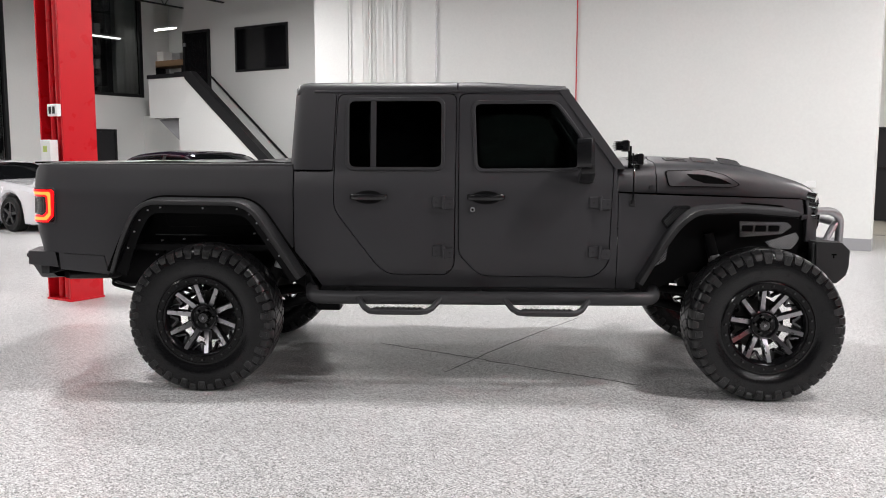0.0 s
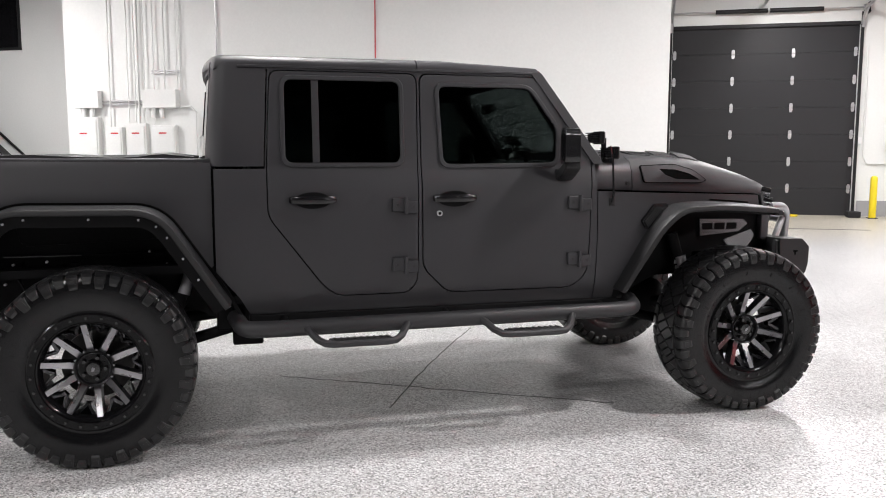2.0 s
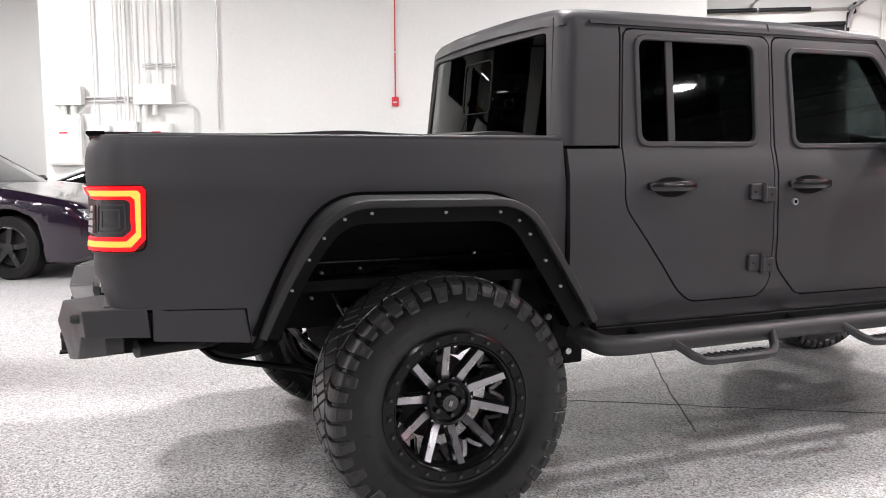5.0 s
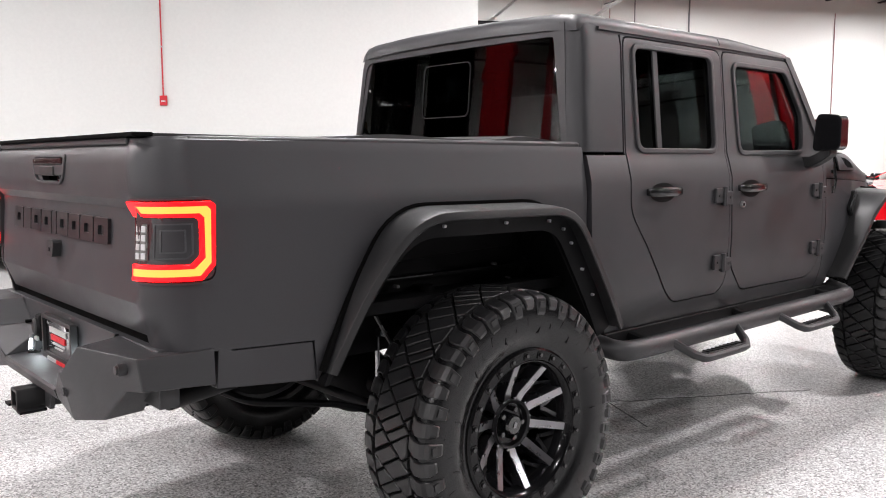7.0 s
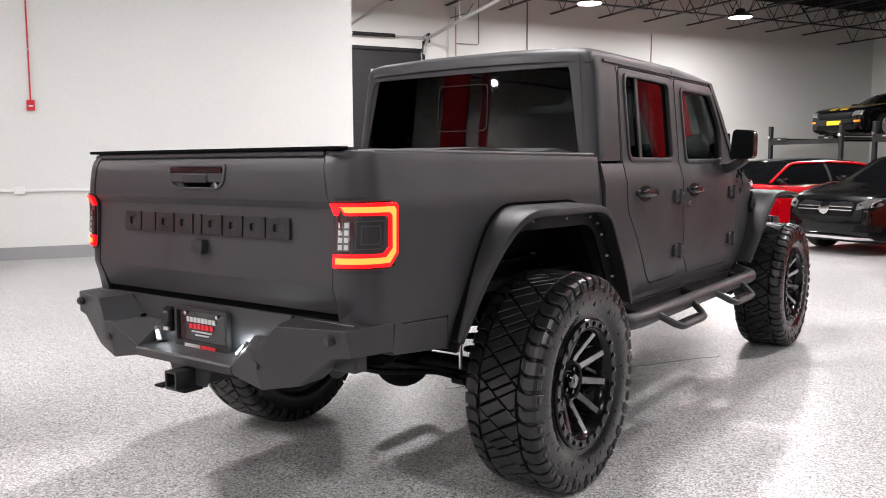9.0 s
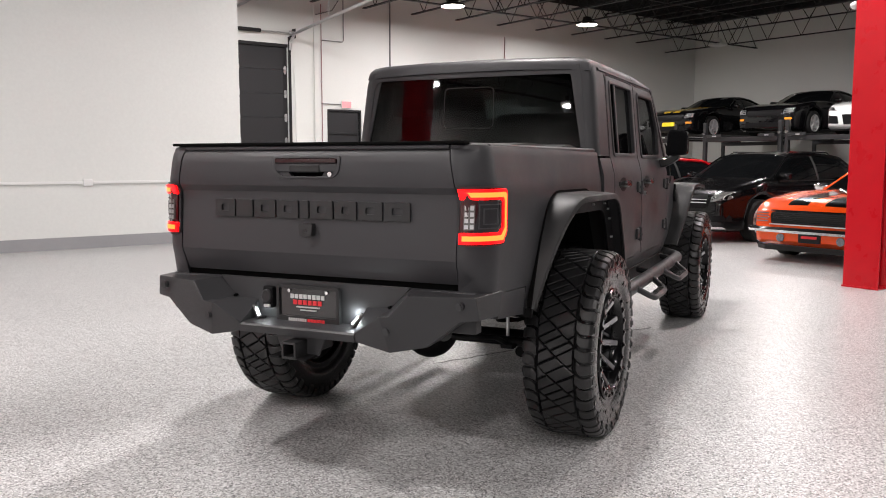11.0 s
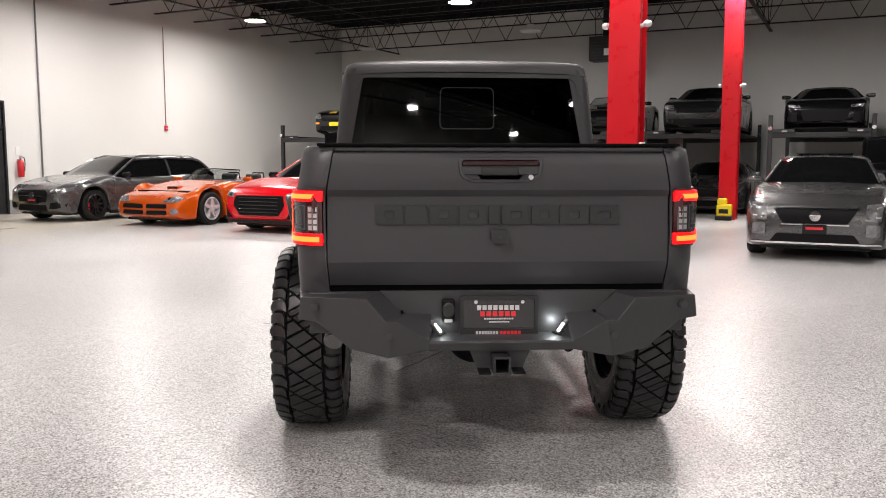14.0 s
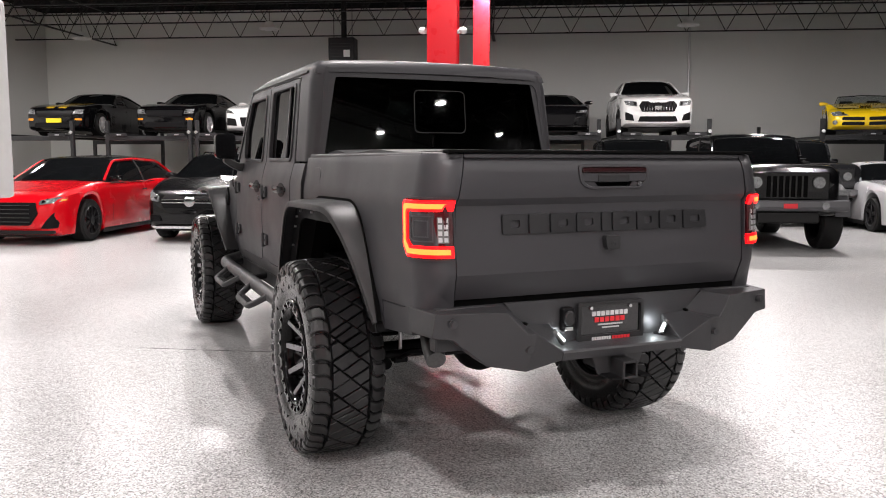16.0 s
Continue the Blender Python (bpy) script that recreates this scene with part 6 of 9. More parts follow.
for s in (-1, 1):
    # outer wing as flat facets
    V = dict(A=(-3.034, 0.512, 0.857), B=(-2.966, 0.765, 0.856), C=(-2.958, 0.778, 0.768), D=(-2.975, 0.706, 0.760), E=(-2.992, 0.575, 0.655), F=(-3.024, 0.43, 0.627), G=(-3.020, 0.278, 0.655), H=(-3.027, 0.273, 0.691),
             I=(-3.053, 0.400, 0.774), J=(-3.059, 0.441, 0.777), K=(-2.912, 0.464, 0.861), L=(-2.909, 0.378, 0.781), M=(-2.909, 0.265, 0.776), N=(-2.909, 0.262, 0.698), O=(-2.766, 0.795, 0.858), P=(-2.757, 0.781, 0.754),
             Q=(-2.77, 0.72, 0.862), R=(-2.86, 0.464, 0.862), S=(-2.77, 0.70, 0.752), T=(-2.88, 0.575, 0.660), U=(-2.88, 0.43, 0.636), W=(-2.88, 0.278, 0.650), X=(-2.90, 0.70, 0.752))
    bm = bmesh.new()
    vv = {k: bm.verts.new((q[0], s * q[1], q[2])) for k, q in V.items()}
    for f in ("ABCD", "ADEJ", "JEFI", "IFGH", "AJLK", "JIL", "ILMH", "MNH", "KABOQR", "BOPC", "CPSXD", "DXTE", "ETUF", "FUWG"):
        bm.faces.new([vv[c] for c in f])
    part("wing", bm, BUMPER_GREY, bumper, bevel=0.005, angle=12)
    part("notch", cyls(((-2.93, s * 0.379, 0.786), (-2.908, s * 0.379, 0.786), 0.006), seg=8), GAP, bumper)
    for x, y, z in ((-3.000, 0.71, 0.822), (-3.049, 0.428, 0.716)):
        part("sensor", cyls(((x + 0.03, s * y, z), (x + 0.003, s * y, z), 0.0165), ((x + 0.004, s * y, z), (x - 0.003, s * y, z), 0.012), seg=18), BUMPER_GREY, bumper, "round parking sensor")
    pod = part("work_light", cyls(((-2.938, s * 0.268, 0.752), (-2.955, s * 0.228, 0.702), 0.0115), seg=18), STEEL_DULL, bumper, "small lit white bumper light")
    part("work_light_lens", cyls(((-2.947, s * 0.253, 0.742), (-2.9585, s * 0.229, 0.713), 0.0065), seg=14), LED_WHITE, pod, "glowing white lens")
    part("work_light_foot", cyls(((-2.93, s * 0.214, 0.703), (-2.955, s * 0.232, 0.705), 0.007), seg=10), GLOSS_BLACK, pod, "black screw foot")
for s in (-1, 1):
    data = bpy.data.lights.new("bumper_led", "POINT")
    data.energy, data.shadow_soft_size, data.color = 0.36, 0.01, (0.86, 0.97, 1.0)
    led = new("bumper_led", data)
    led.parent = truck
    led.location = (-2.936, s * 0.214, 0.748)
plate = part("number_plate", boxes((-2.975, -2.957, -0.152, 0.145, 0.708, 0.856)), GLOSS_BLACK, bumper, "black dealer plate in a black frame", bevel=0.004)
plate.location = (0.046, 0.003, -0.012)
part("plate_frame", sheet([rounded([(0.150, 0.862), (-0.157, 0.862), (-0.157, 0.702), (0.150, 0.702)], 0.01, 3), rounded([(0.136, 0.848), (-0.143, 0.848), (-0.143, 0.732), (0.136, 0.732)], 0.006, 3)], lambda u, v, d: (-2.985 + d, u, v), 0.02), BEDLINER, plate, bevel=0.002)
INK_W = mat("white_print", (0.5, 0.5, 0.5), 0.5, vary=0)
INK_R = mat("red_print", (0.65, 0.02, 0.03), 0.5, vary=0)
for y0, y1, z0, z1, m, n in ((0.083, -0.088, 0.806, 0.824, INK_W, 8), (0.070, -0.075, 0.781, 0.800, INK_R, 6), (0.055, -0.062, 0.768, 0.774, INK_W, 12), (0.035, -0.045, 0.756, 0.761, INK_W, 10), (0.088, -0.002, 0.712, 0.724, INK_W, 8), (-0.006, -0.092, 0.712, 0.724, INK_R, 6)):
    for k in range(n):
        a = y0 + (y1 - y0) * k / n
        b = a + (y1 - y0) / n * 0.74
        part("print_bar", boxes((-2.979 if z0 > 0.73 else -2.988, -2.974, b, a, z0, z1)), m, plate)
for y in (0.088, -0.095):
    part("plate_screw", cyls(((-2.97, y, 0.838), (-2.982, y, 0.838), 0.007)), CHROME, plate, "bright screw")
sock = part("plug_socket", boxes((-2.985, -2.95, 0.172, 0.224, 0.748, 0.842)), UNDER, bumper, "black trailer socket", bevel=0.010)
sock.location = (0.044, 0, -0.004)
part("socket_lid", loft([[(x, 0.198 + 0.024 * k * math.cos(a), 0.800 + 0.030 * k * math.sin(a)) for a in [2 * math.pi * q / 20 for q in range(20)]] for x, k in ((-2.98, 1.0), (-2.992, 1.0), (-2.997, 0.8))]), BEDLINER, sock, angle=30)
part("socket_catch", boxes((-2.992, -2.980, 0.182, 0.214, 0.752, 0.766)), GALV, sock, "small bright catch", bevel=0.003)
hitch = part("tow_hitch", sheet([rounded([(0.036, 0.640), (-0.032, 0.640), (-0.032, 0.570), (0.036, 0.570)], 0.008, 3), [(0.026, 0.630), (-0.022, 0.630), (-0.022, 0.580), (0.026, 0.580)]], lambda u, v, d: (-3.075 + d, u, v), 0.28), BEDLINER, truck, "black square tow receiver", bevel=0.003)
part("hitch_plate", sheet([[(0.125, 0.66), (-0.12, 0.66), (-0.085, 0.575), (0.09, 0.575)], [(0.036, 0.640), (-0.032, 0.640), (-0.032, 0.570 + 0.01), (0.036, 0.58)]], lambda u, v, d: (-2.99 + d, u, v), 0.012), BUMPER_GREY, hitch)
part("chain_tab", boxes((-3.08, -3.0, 0.045, 0.09, 0.574, 0.582), (-3.08, -3.0, -0.086, -0.041, 0.574, 0.582)), UNDER, hitch)

# ---- cab interior seen through the tint ----
def truck_seat(x, y, w):
    st = part("seat", boxes((x - 0.25, x + 0.25, y - w / 2, y + w / 2, 0.98, 1.12)), SEAT, truck, "black leather seat", bevel=0.05, seg=3)
    m = Matrix.Translation((x - 0.24, y, 1.08)) @ Matrix.Rotation(math.radians(-14), 4, "Y")
    bm = bmesh.new()
    box(bm, -0.06, 0.06, -w / 2, w / 2, 0, 0.58, m)
    part("seat_back", bm, SEAT, st, bevel=0.05, seg=3)
    bm = bmesh.new()
    box(bm, -0.045, 0.045, -0.13, 0.13, 0.62, 0.79, m)
    part("headrest", bm, SEAT, st, bevel=0.04, seg=3)
    bm = bmesh.new()
    for dy in (-0.06, 0.06):
        cyl(bm, m @ Vector((0, dy, 0.5)), m @ Vector((0, dy, 0.66)), 0.008, seg=8)
    part("headrest_post", bm, GALV, st)


for y in (-0.37, 0.37):
    truck_seat(0.02, y, 0.50)
    truck_seat(-0.62, y, 0.58)
part("cab_floor", boxes((-1.12, 0.85, -0.74, 0.74, 0.70, 0.74)), UNDER, truck)
part("dashboard", loft([[(x, y, z) for x, z in ((0.52, 1.12), (0.50, 1.30), (0.56, 1.38), (0.80, 1.42), (0.84, 1.12))] for y in (-0.73, 0.73)]), SEAT, truck, "black dashboard", bevel=0.02)
part("centre_screen", boxes((0.495, 0.51, -0.12, 0.12, 1.24, 1.38)), GLOSS_BLACK, truck, "dark centre screen")
bm = bmesh.new()
tube(bm, [(0.42 + 0.06 * math.sin(a), 0.37 + 0.185 * math.cos(a), 1.27 + 0.175 * math.sin(a)) for a in [2 * math.pi * k / 28 for k in range(28)]], 0.016, 8, True)
cyl(bm, (0.42, 0.37, 1.27), (0.55, 0.37, 1.24), 0.05)
box(bm, 0.415, 0.43, 0.20, 0.54, 1.255, 1.285)
part("steering_wheel", bm, SEAT, truck, "black steering wheel")
part("radio_panel", boxes((0.488, 0.502, -0.10, 0.10, 1.18, 1.235)), GLOSS_BLACK, truck, "dark switch panel")
for k in range(4):
    part("switch", boxes((0.484, 0.489, -0.085 + 0.045 * k, -0.055 + 0.045 * k, 1.195, 1.215)), LED_CLUSTER, truck, "pale switch")
for y, z in ((-0.28, 1.455), (0.05, 1.47)):
    mt = part("phone_mount", boxes((0.60, 0.66, y - 0.035, y + 0.035, z - 0.01, z + 0.02)), SEAT, truck, "small black dash mount", bevel=0.008)
    part("mount_stalk", cyls(((0.64, y, 1.40), (0.63, y, z), 0.012), seg=8), SEAT, mt)
part("inner_mirror", boxes((0.48, 0.50, -0.12, 0.12, 1.70, 1.76)), GLOSS_BLACK, truck, bevel=0.01)
bm = bmesh.new()
for s in (-1, 1):
    tube(bm, [(0.80, s * 0.66, 1.42), (0.52, s * 0.62, 1.83), (-0.15, s * 0.62, 1.86), (-1.05, s * 0.62, 1.85), (-1.10, s * 0.64, 1.4)], 0.03, 8)
    tube(bm, [(-0.15, s * 0.62, 1.86), (-0.15, s * 0.70, 1.4), (-0.15, s * 0.72, 0.75)], 0.035, 8)
tube(bm, [(-0.15, -0.62, 1.86), (-0.15, 0.62, 1.86)], 0.03, 8)
tube(bm, [(-1.05, -0.62, 1.85), (-1.05, 0.62, 1.85)], 0.03, 8)
part("roll_bar", bm, SEAT, truck, "black sport roll bar")
part("headliner", boxes((-1.1, 0.48, -0.66, 0.66, 1.862, 1.867)), SEAT, truck)

# ---- chassis ----
for s in (-1, 1):
    part("frame_rail", loft([[(x, s * y, z + dz) for y, dz in ((0.40, 0), (0.48, 0), (0.48, 0.14), (0.40, 0.14))] for x, z in ((-2.88, 0.64), (-2.4, 0.66), (-1.7, 0.78), (-1.25, 0.62), (-1.0, 0.485), (0.95, 0.495), (1.2, 0.62), (1.4, 0.72), (2.2, 0.74))]), UNDER, truck, "black chassis rail")
    for xa, name in ((-1.743, "rear"), (1.743, "front")):
        sh = part("shock_absorber", cyls(((xa + (0.24 if xa < 0 else -0.10), s * 0.60, 0.42), (xa + (0.40 if xa < 0 else -0.20), s * 0.55, 0.70), 0.020), ((xa + (0.33 if xa < 0 else -0.16), s * 0.575, 0.58), (xa + (0.47 if xa < 0 else -0.26), s * 0.53, 0.98), 0.036)), UNDER, truck, "black shock absorber")
        x1, x2 = (xa + 0.40, xa + 0.435) if xa < 0 else (xa - 0.20, xa - 0.225)
        part("reservoir", cyls(((x1, s * 0.60, 0.74), (x2, s * 0.585, 0.845), 0.030), seg=18), GALV, sh, "bright shock reservoir")
        if xa > 0:
            for k in range(6):
                part("print_bar", boxes((xa - 0.262 + 0.008 * k, xa - 0.244 + 0.008 * k, s * 0.578, s * 0.584, 0.80 - 0.032 * k, 0.822 - 0.032 * k)), INK_W, sh)
        bm = bmesh.new()
        tube(bm, [(xa + 0.085 * math.cos(a), s * 0.48 + 0.085 * math.sin(a), 0.52 + 0.36 * a / (12 * math.pi)) for a in [12 * math.pi * k / 120 for k in range(121)]], 0.011, 6)
        part("coil_spring", bm, UNDER, truck, "black coil spring")
        if xa < 0:
            for bx, bz in ((xa + 0.72, 0.50), (xa + 0.62, 0.66)):
                part("arm_bolt", cyls(((bx, s * 0.52, bz), (bx, s * 0.545, bz), 0.014), seg=12), BOLT, truck, "dull round bush bolt")
            part("arm_bracket", boxes((xa + 0.64, xa + 0.80, s * 0.42, s * 0.53, 0.44, 0.70), (xa + 0.56, xa + 0.70, s * 0.44, s * 0.52, 0.52, 0.74)), UNDER, truck, bevel=0.012)
        part("control_arm", cyls(((xa, s * 0.52, 0.37), (xa + (0.85 if xa < 0 else -0.8), s * 0.44, 0.58), 0.03)), UNDER, truck)
    lk = part("sway_link", cyls(((-2.036, s * 0.555, 0.49), (-2.036, s * 0.552, 0.755), 0.0085)), BOLT, truck, "dull sway-bar link")
    part("link_joint", cyls(((-2.036, s * 0.53, 0.765), (-2.036, s * 0.585, 0.765), 0.017), seg=14), UNDER, lk)
    part("joint_bolt", cyls(((-2.036, s * 0.585, 0.765), (-2.036, s * 0.597, 0.765), 0.011), seg=6), BOLT, lk, "bright bolt head")
    part("link_foot", cyls(((-2.052, s * 0.53, 0.475), (-2.052, s * 0.59, 0.475), 0.02), ((-2.02, s * 0.53, 0.475), (-2.02, s * 0.59, 0.475), 0.02), seg=14), UNDER, lk, "black link bush")
    bm = bmesh.new()
    tube(bm, bend([(-2.03, s * 0.55, 0.475), (-2.22, s * 0.56, 0.545), (-2.52, s * 0.52, 0.60), (-2.56, s * 0.40, 0.62), (-2.56, 0, 0.62)], 0.05), 0.0125, 8)
    part("sway_bar", bm, UNDER, truck, "black sway bar")
for xa in (-1.743, 1.743):
    bm = cyls(((xa, -0.78, 0.445), (xa, 0.78, 0.445), 0.045))
    dy = 0.0 if xa < 0 else 0.22
    bmesh.ops.create_uvsphere(bm, u_segments=18, v_segments=12, radius=0.15, matrix=Matrix.Translation((xa, dy, 0.445)))
    part("axle", bm, UNDER, truck, "black solid axle with differential")
    for s in (-1, 1):
        part("brake_disc", cyls(((xa, s * 0.74, 0.445), (xa, s * 0.77, 0.445), 0.165), seg=32), DISC, truck, "dark steel brake disc")
part("drive_shaft", cyls(((-1.65, 0.0, 0.47), (0.1, 0.05, 0.66), 0.035), ((0.2, 0.15, 0.62), (1.65, 0.22, 0.47), 0.03)), UNDER, truck)
part("gearbox", boxes((-0.2, 1.0, -0.2, 0.2, 0.53, 0.85)), UNDER, truck, bevel=0.04)
part("fuel_tank", boxes((-1.1, -0.1, 0.1, 0.38, 0.52, 0.78)), UNDER, truck, bevel=0.03)
bm = bmesh.new()
tube(bm, [(0.9, -0.25, 0.64), (-0.9, -0.28, 0.60), (-1.35, -0.2, 0.78), (-1.9, -0.3, 0.76), (-2.25, 0.25, 0.70), (-2.45, 0.56, 0.71)], 0.035, 10)
part("exhaust", bm, UNDER, truck, "dark exhaust pipe")
bm = bmesh.new()
tube(bm, [(-2.43, 0.54, 0.712), (-2.55, 0.62, 0.70), (-2.66, 0.655, 0.668), (-2.73, 0.665, 0.628)], 0.040, 16)
part("exhaust_tip", bm, STEEL_DULL, truck, "dull steel exhaust tip")
part("muffler", loft([[(x + 0.17 * math.cos(a) * k, y, 0.655 + 0.085 * math.sin(a) * k) for a in [2 * math.pi * q / 20 for q in range(20)]] for x, y, k in ((-2.42, -0.45, 0.7), (-2.42, -0.42, 1.0), (-2.42, 0.42, 1.0), (-2.42, 0.45, 0.7))]), UNDER, truck, "black oval muffler")
part("tail_pipe", cyls(((-2.45, -0.40, 0.66), (-2.80, -0.56, 0.672), 0.032)), BEDLINER, truck, "dull tail pipe")
part("skid_plate", boxes((-0.98, 0.9, -0.40, 0.40, 0.515, 0.53)), UNDER, truck)
part("bed_floor", boxes((-2.86, -1.2, -0.70, 0.70, 0.86, 0.90)), UNDER, truck)
part("crossmember", cyls(((-2.05, -0.66, 0.50), (-2.05, 0.66, 0.50), 0.018)), UNDER, truck)


# ---- big wheels ----
RT, HW, HUB_Y, AXLE_Z = 0.468, 0.162, 0.845, 0.458


def tread_block(bm, poly, r0, r1, lean=0.0022):
    """A rubber block with a chamfered top: outline in metres (along the tread, across it), raised from r0 to r1."""
    rows = []
    for inset, r in ((-0.0010, r0), (0.0, r1 - 0.0030), (lean, r1)):
        row = []
        for u, v in grow(poly, -inset):
            rr = r - (0.014 * (v / 0.16) ** 4 if r > r0 else 0.0)
            row.append(bm.verts.new((rr * math.cos(u / 0.46), v, rr * math.sin(u / 0.46))))
        rows.append(row)
    bm.faces.new(rows[-1])
    n = len(poly)
    for lo, hi in zip(rows, rows[1:]):
        for k in range(n):
            bm.faces.new((lo[k], lo[(k + 1) % n], hi[(k + 1) % n], hi[k]))


def clipped(poly, lo, hi):
    """The part of an outline between two limits of its second coordinate."""
    for lim, sgn in ((lo, 1), (hi, -1)):
        out = []
        for a, b in zip(poly, poly[1:] + poly[:1]):
            fa, fb = sgn * (a[1] - lim), sgn * (b[1] - lim)
            if fa >= 0:
                out.append(a)
            if fa * fb < 0:
                t = fa / (fa - fb)
                out.append((a[0] + (b[0] - a[0]) * t, a[1] + (b[1] - a[1]) * t))
        poly = out
    return poly


def big_wheel():
    """The wheel with its outer face towards -y."""
    w = thing("wheel", "", "", None)
    bm = bmesh.new()
    half = [(0.243, 0.125), (0.252, 0.143), (0.272, 0.150), (0.285, 0.147), (0.292, 0.1475), (0.306, 0.153), (0.322, 0.160), (0.340, 0.1645), (0.360, 0.1660), (0.388, 0.1650), (0.415, 0.163), (0.436, 0.157), (0.448, 0.147), (0.4535, 0.130), (0.4535, 0.105), (0.4500, 0.095), (0.4500, 0.05)]
    prof = [(r, -y) for r, y in half] + [(0.450, 0.0)] + half[::-1]
    lathe(bm, prof, 72)
    tyre = part("tyre", bm, RUBBER, w, "wide black mud-terrain tyre", angle=50)
    bm = bmesh.new()
    N = 23
    pitch = 2 * math.pi * 0.46 / N
    HALF = 0.088
    # centre: long diagonals crossed by shorter ones, the big lozenges cut once more
    at = lambda q: (pitch * (q[0] + 1.2 * (q[1] - q[0]) / 1.95), HALF - 2 * HALF * (q[1] - q[0]) / 1.95)
    for k in range(N):
        for m in (0, 1, 2):
            cuts = (0.0, 0.55, 1.0) if m == 0 else (0.0, 0.34, 0.70, 1.0) if m == 1 and k % 2 else (0.0, 0.46, 1.0) if m == 1 else (0.0, 0.58, 1.0)
            for c0, c1 in zip(cuts, cuts[1:]):
                cell = [at(q) for q in ((k, k + m + c0), (k + 1, k + m + c0), (k + 1, k + m + c1), (k, k + m + c1))]
                cell = clipped(cell, -HALF + 0.004 * (k % 2), HALF - 0.004 * ((k + 1) % 2))
                if len(cell) > 2 and max(q[1] for q in cell) - min(q[1] for q in cell) > 0.02:
                    cx, cy = sum(q[0] for q in cell) / len(cell), sum(q[1] for q in cell) / len(cell)
                    cell = [(q[0] + 0.06 * (q[0] - cx) * math.sin(9.0 * k + 4.0 * m + 50 * q[1]), q[1]) for q in cell]
                    tread_block(bm, grow(cell, -0.0036), 0.441, RT)
    # shoulders: bent blocks that wrap over the edge and run down the side wall, long and short by turns
    for sg in (1, -1):
        for k in range(2 * N):
            u0 = pitch * (0.5 * k + (0.15 if sg > 0 else 0.35))
            long = k % 2 == 0
            wid = pitch * (0.405 if long else 0.375)
            rin = 0.384 if long else 0.408
            inner = 0.091 if long else 0.098
            sect = [(inner, RT - 0.002, 0.016), (0.112, RT - 0.0035, 0.0), (0.134, RT - 0.0075, -0.003), (0.150, RT - 0.013, 0.0), (0.1625, 0.4455, 0.0), (0.1700 if long else 0.1685, rin + 0.016, 0.0), (0.162, rin, 0.0)]
            top, low = [], []
            for j, (y, r, sh) in enumerate(sect):
                slim = 0.004 if j in (0, 5, 6) else 0.0
                ua, ub = u0 + sg * sh + slim, u0 + sg * sh + wid - slim
                edge = 0.0028
                top.append([bm.verts.new((rr * math.cos(u / 0.46), sg * yy, rr * math.sin(u / 0.46))) for u, rr, yy in ((ua, r - (edge if j < 5 else 0), y - (0 if j < 4 else edge)), (ua + edge, r, y), (ub - edge, r, y), (ub, r - (edge if j < 5 else 0), y - (0 if j < 4 else edge)))])
                rl, yl = (0.441, y) if j < 4 else (0.436, 0.145) if j == 4 else (rin + 0.012, 0.155) if j == 5 else (rin, 0.155)
                low.append([bm.verts.new((rl * math.cos(u / 0.46), sg * yl, rl * math.sin(u / 0.46))) for u in (ua, ub)])
            for j in range(len(sect) - 1):
                for i in range(3):
                    bm.faces.new((top[j][i], top[j][i + 1], top[j + 1][i + 1], top[j + 1][i]))
                bm.faces.new((low[j][0], top[j][0], top[j + 1][0], low[j + 1][0]))
                bm.faces.new((top[j][3], low[j][1], low[j + 1][1], top[j + 1][3]))
            bm.faces.new((low[0][0], low[0][1], top[0][3], top[0][2], top[0][1], top[0][0]))
            # a raised bar on the side of every other block
            if long:
                uu = u0 + wid / 2
                q = Matrix.Rotation(-uu / 0.46, 4, "Y") @ Matrix.Translation((0.425, sg * 0.1665, 0))
                box(bm, -0.010, 0.010, -0.0035, 0.0035, -0.012, 0.012, q)
    part("tread", bm, RUBBER_TREAD, tyre, "deep angular tread blocks", smooth=False)["kind"] = "stuff"
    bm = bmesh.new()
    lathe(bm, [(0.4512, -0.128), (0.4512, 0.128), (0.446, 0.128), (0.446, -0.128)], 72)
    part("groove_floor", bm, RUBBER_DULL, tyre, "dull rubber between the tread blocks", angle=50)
    bm = bmesh.new()
    for k in range(40):
        a = 2 * math.pi * (k + 0.4) / 40
        r, ln = ((0.372, 0.014), (0.356, 0.009), (0.338, 0.012))[k % 3]
        c = Vector((r * math.cos(a), -0.1655, r * math.sin(a)))
        box(bm, -ln, ln, -0.0015, 0.0015, -0.0022, 0.0022, Matrix.Translation(c) @ Matrix.Rotation(-a + (0.35 if k % 2 else 0.0), 4, "Y"))
    part("side_ribs", bm, RUBBER, tyre, "fine moulded side-wall ribs", smooth=False)["kind"] = "stuff"
    # rim: barrel, outer ring with bolts, ten split spokes, hub
    bm = bmesh.new()
    lathe(bm, [(0.250, -0.118), (0.246, -0.100), (0.236, -0.080), (0.230, 0.02), (0.232, 0.10), (0.246, 0.125), (0.238, 0.125), (0.222, 0.02), (0.226, -0.080), (0.234, -0.108)], 64)
    rim = part("rim", bm, BARREL, w, "gunmetal alloy rim with ten spokes", angle=40)
    bm = bmesh.new()
    lathe(bm, [(0.280, -0.134), (0.278, -0.154), (0.270, -0.160), (0.238, -0.158), (0.234, -0.150), (0.234, -0.112), (0.262, -0.112)], 72)
    for k in range(24):
        box(bm, -0.012, 0.012, -0.0035, 0.0, -0.0125, 0.0125, Matrix.Rotation(2 * math.pi * (k + 0.5) / 24, 4, "Y") @ Matrix.Translation((0.254, -0.1585, 0)))
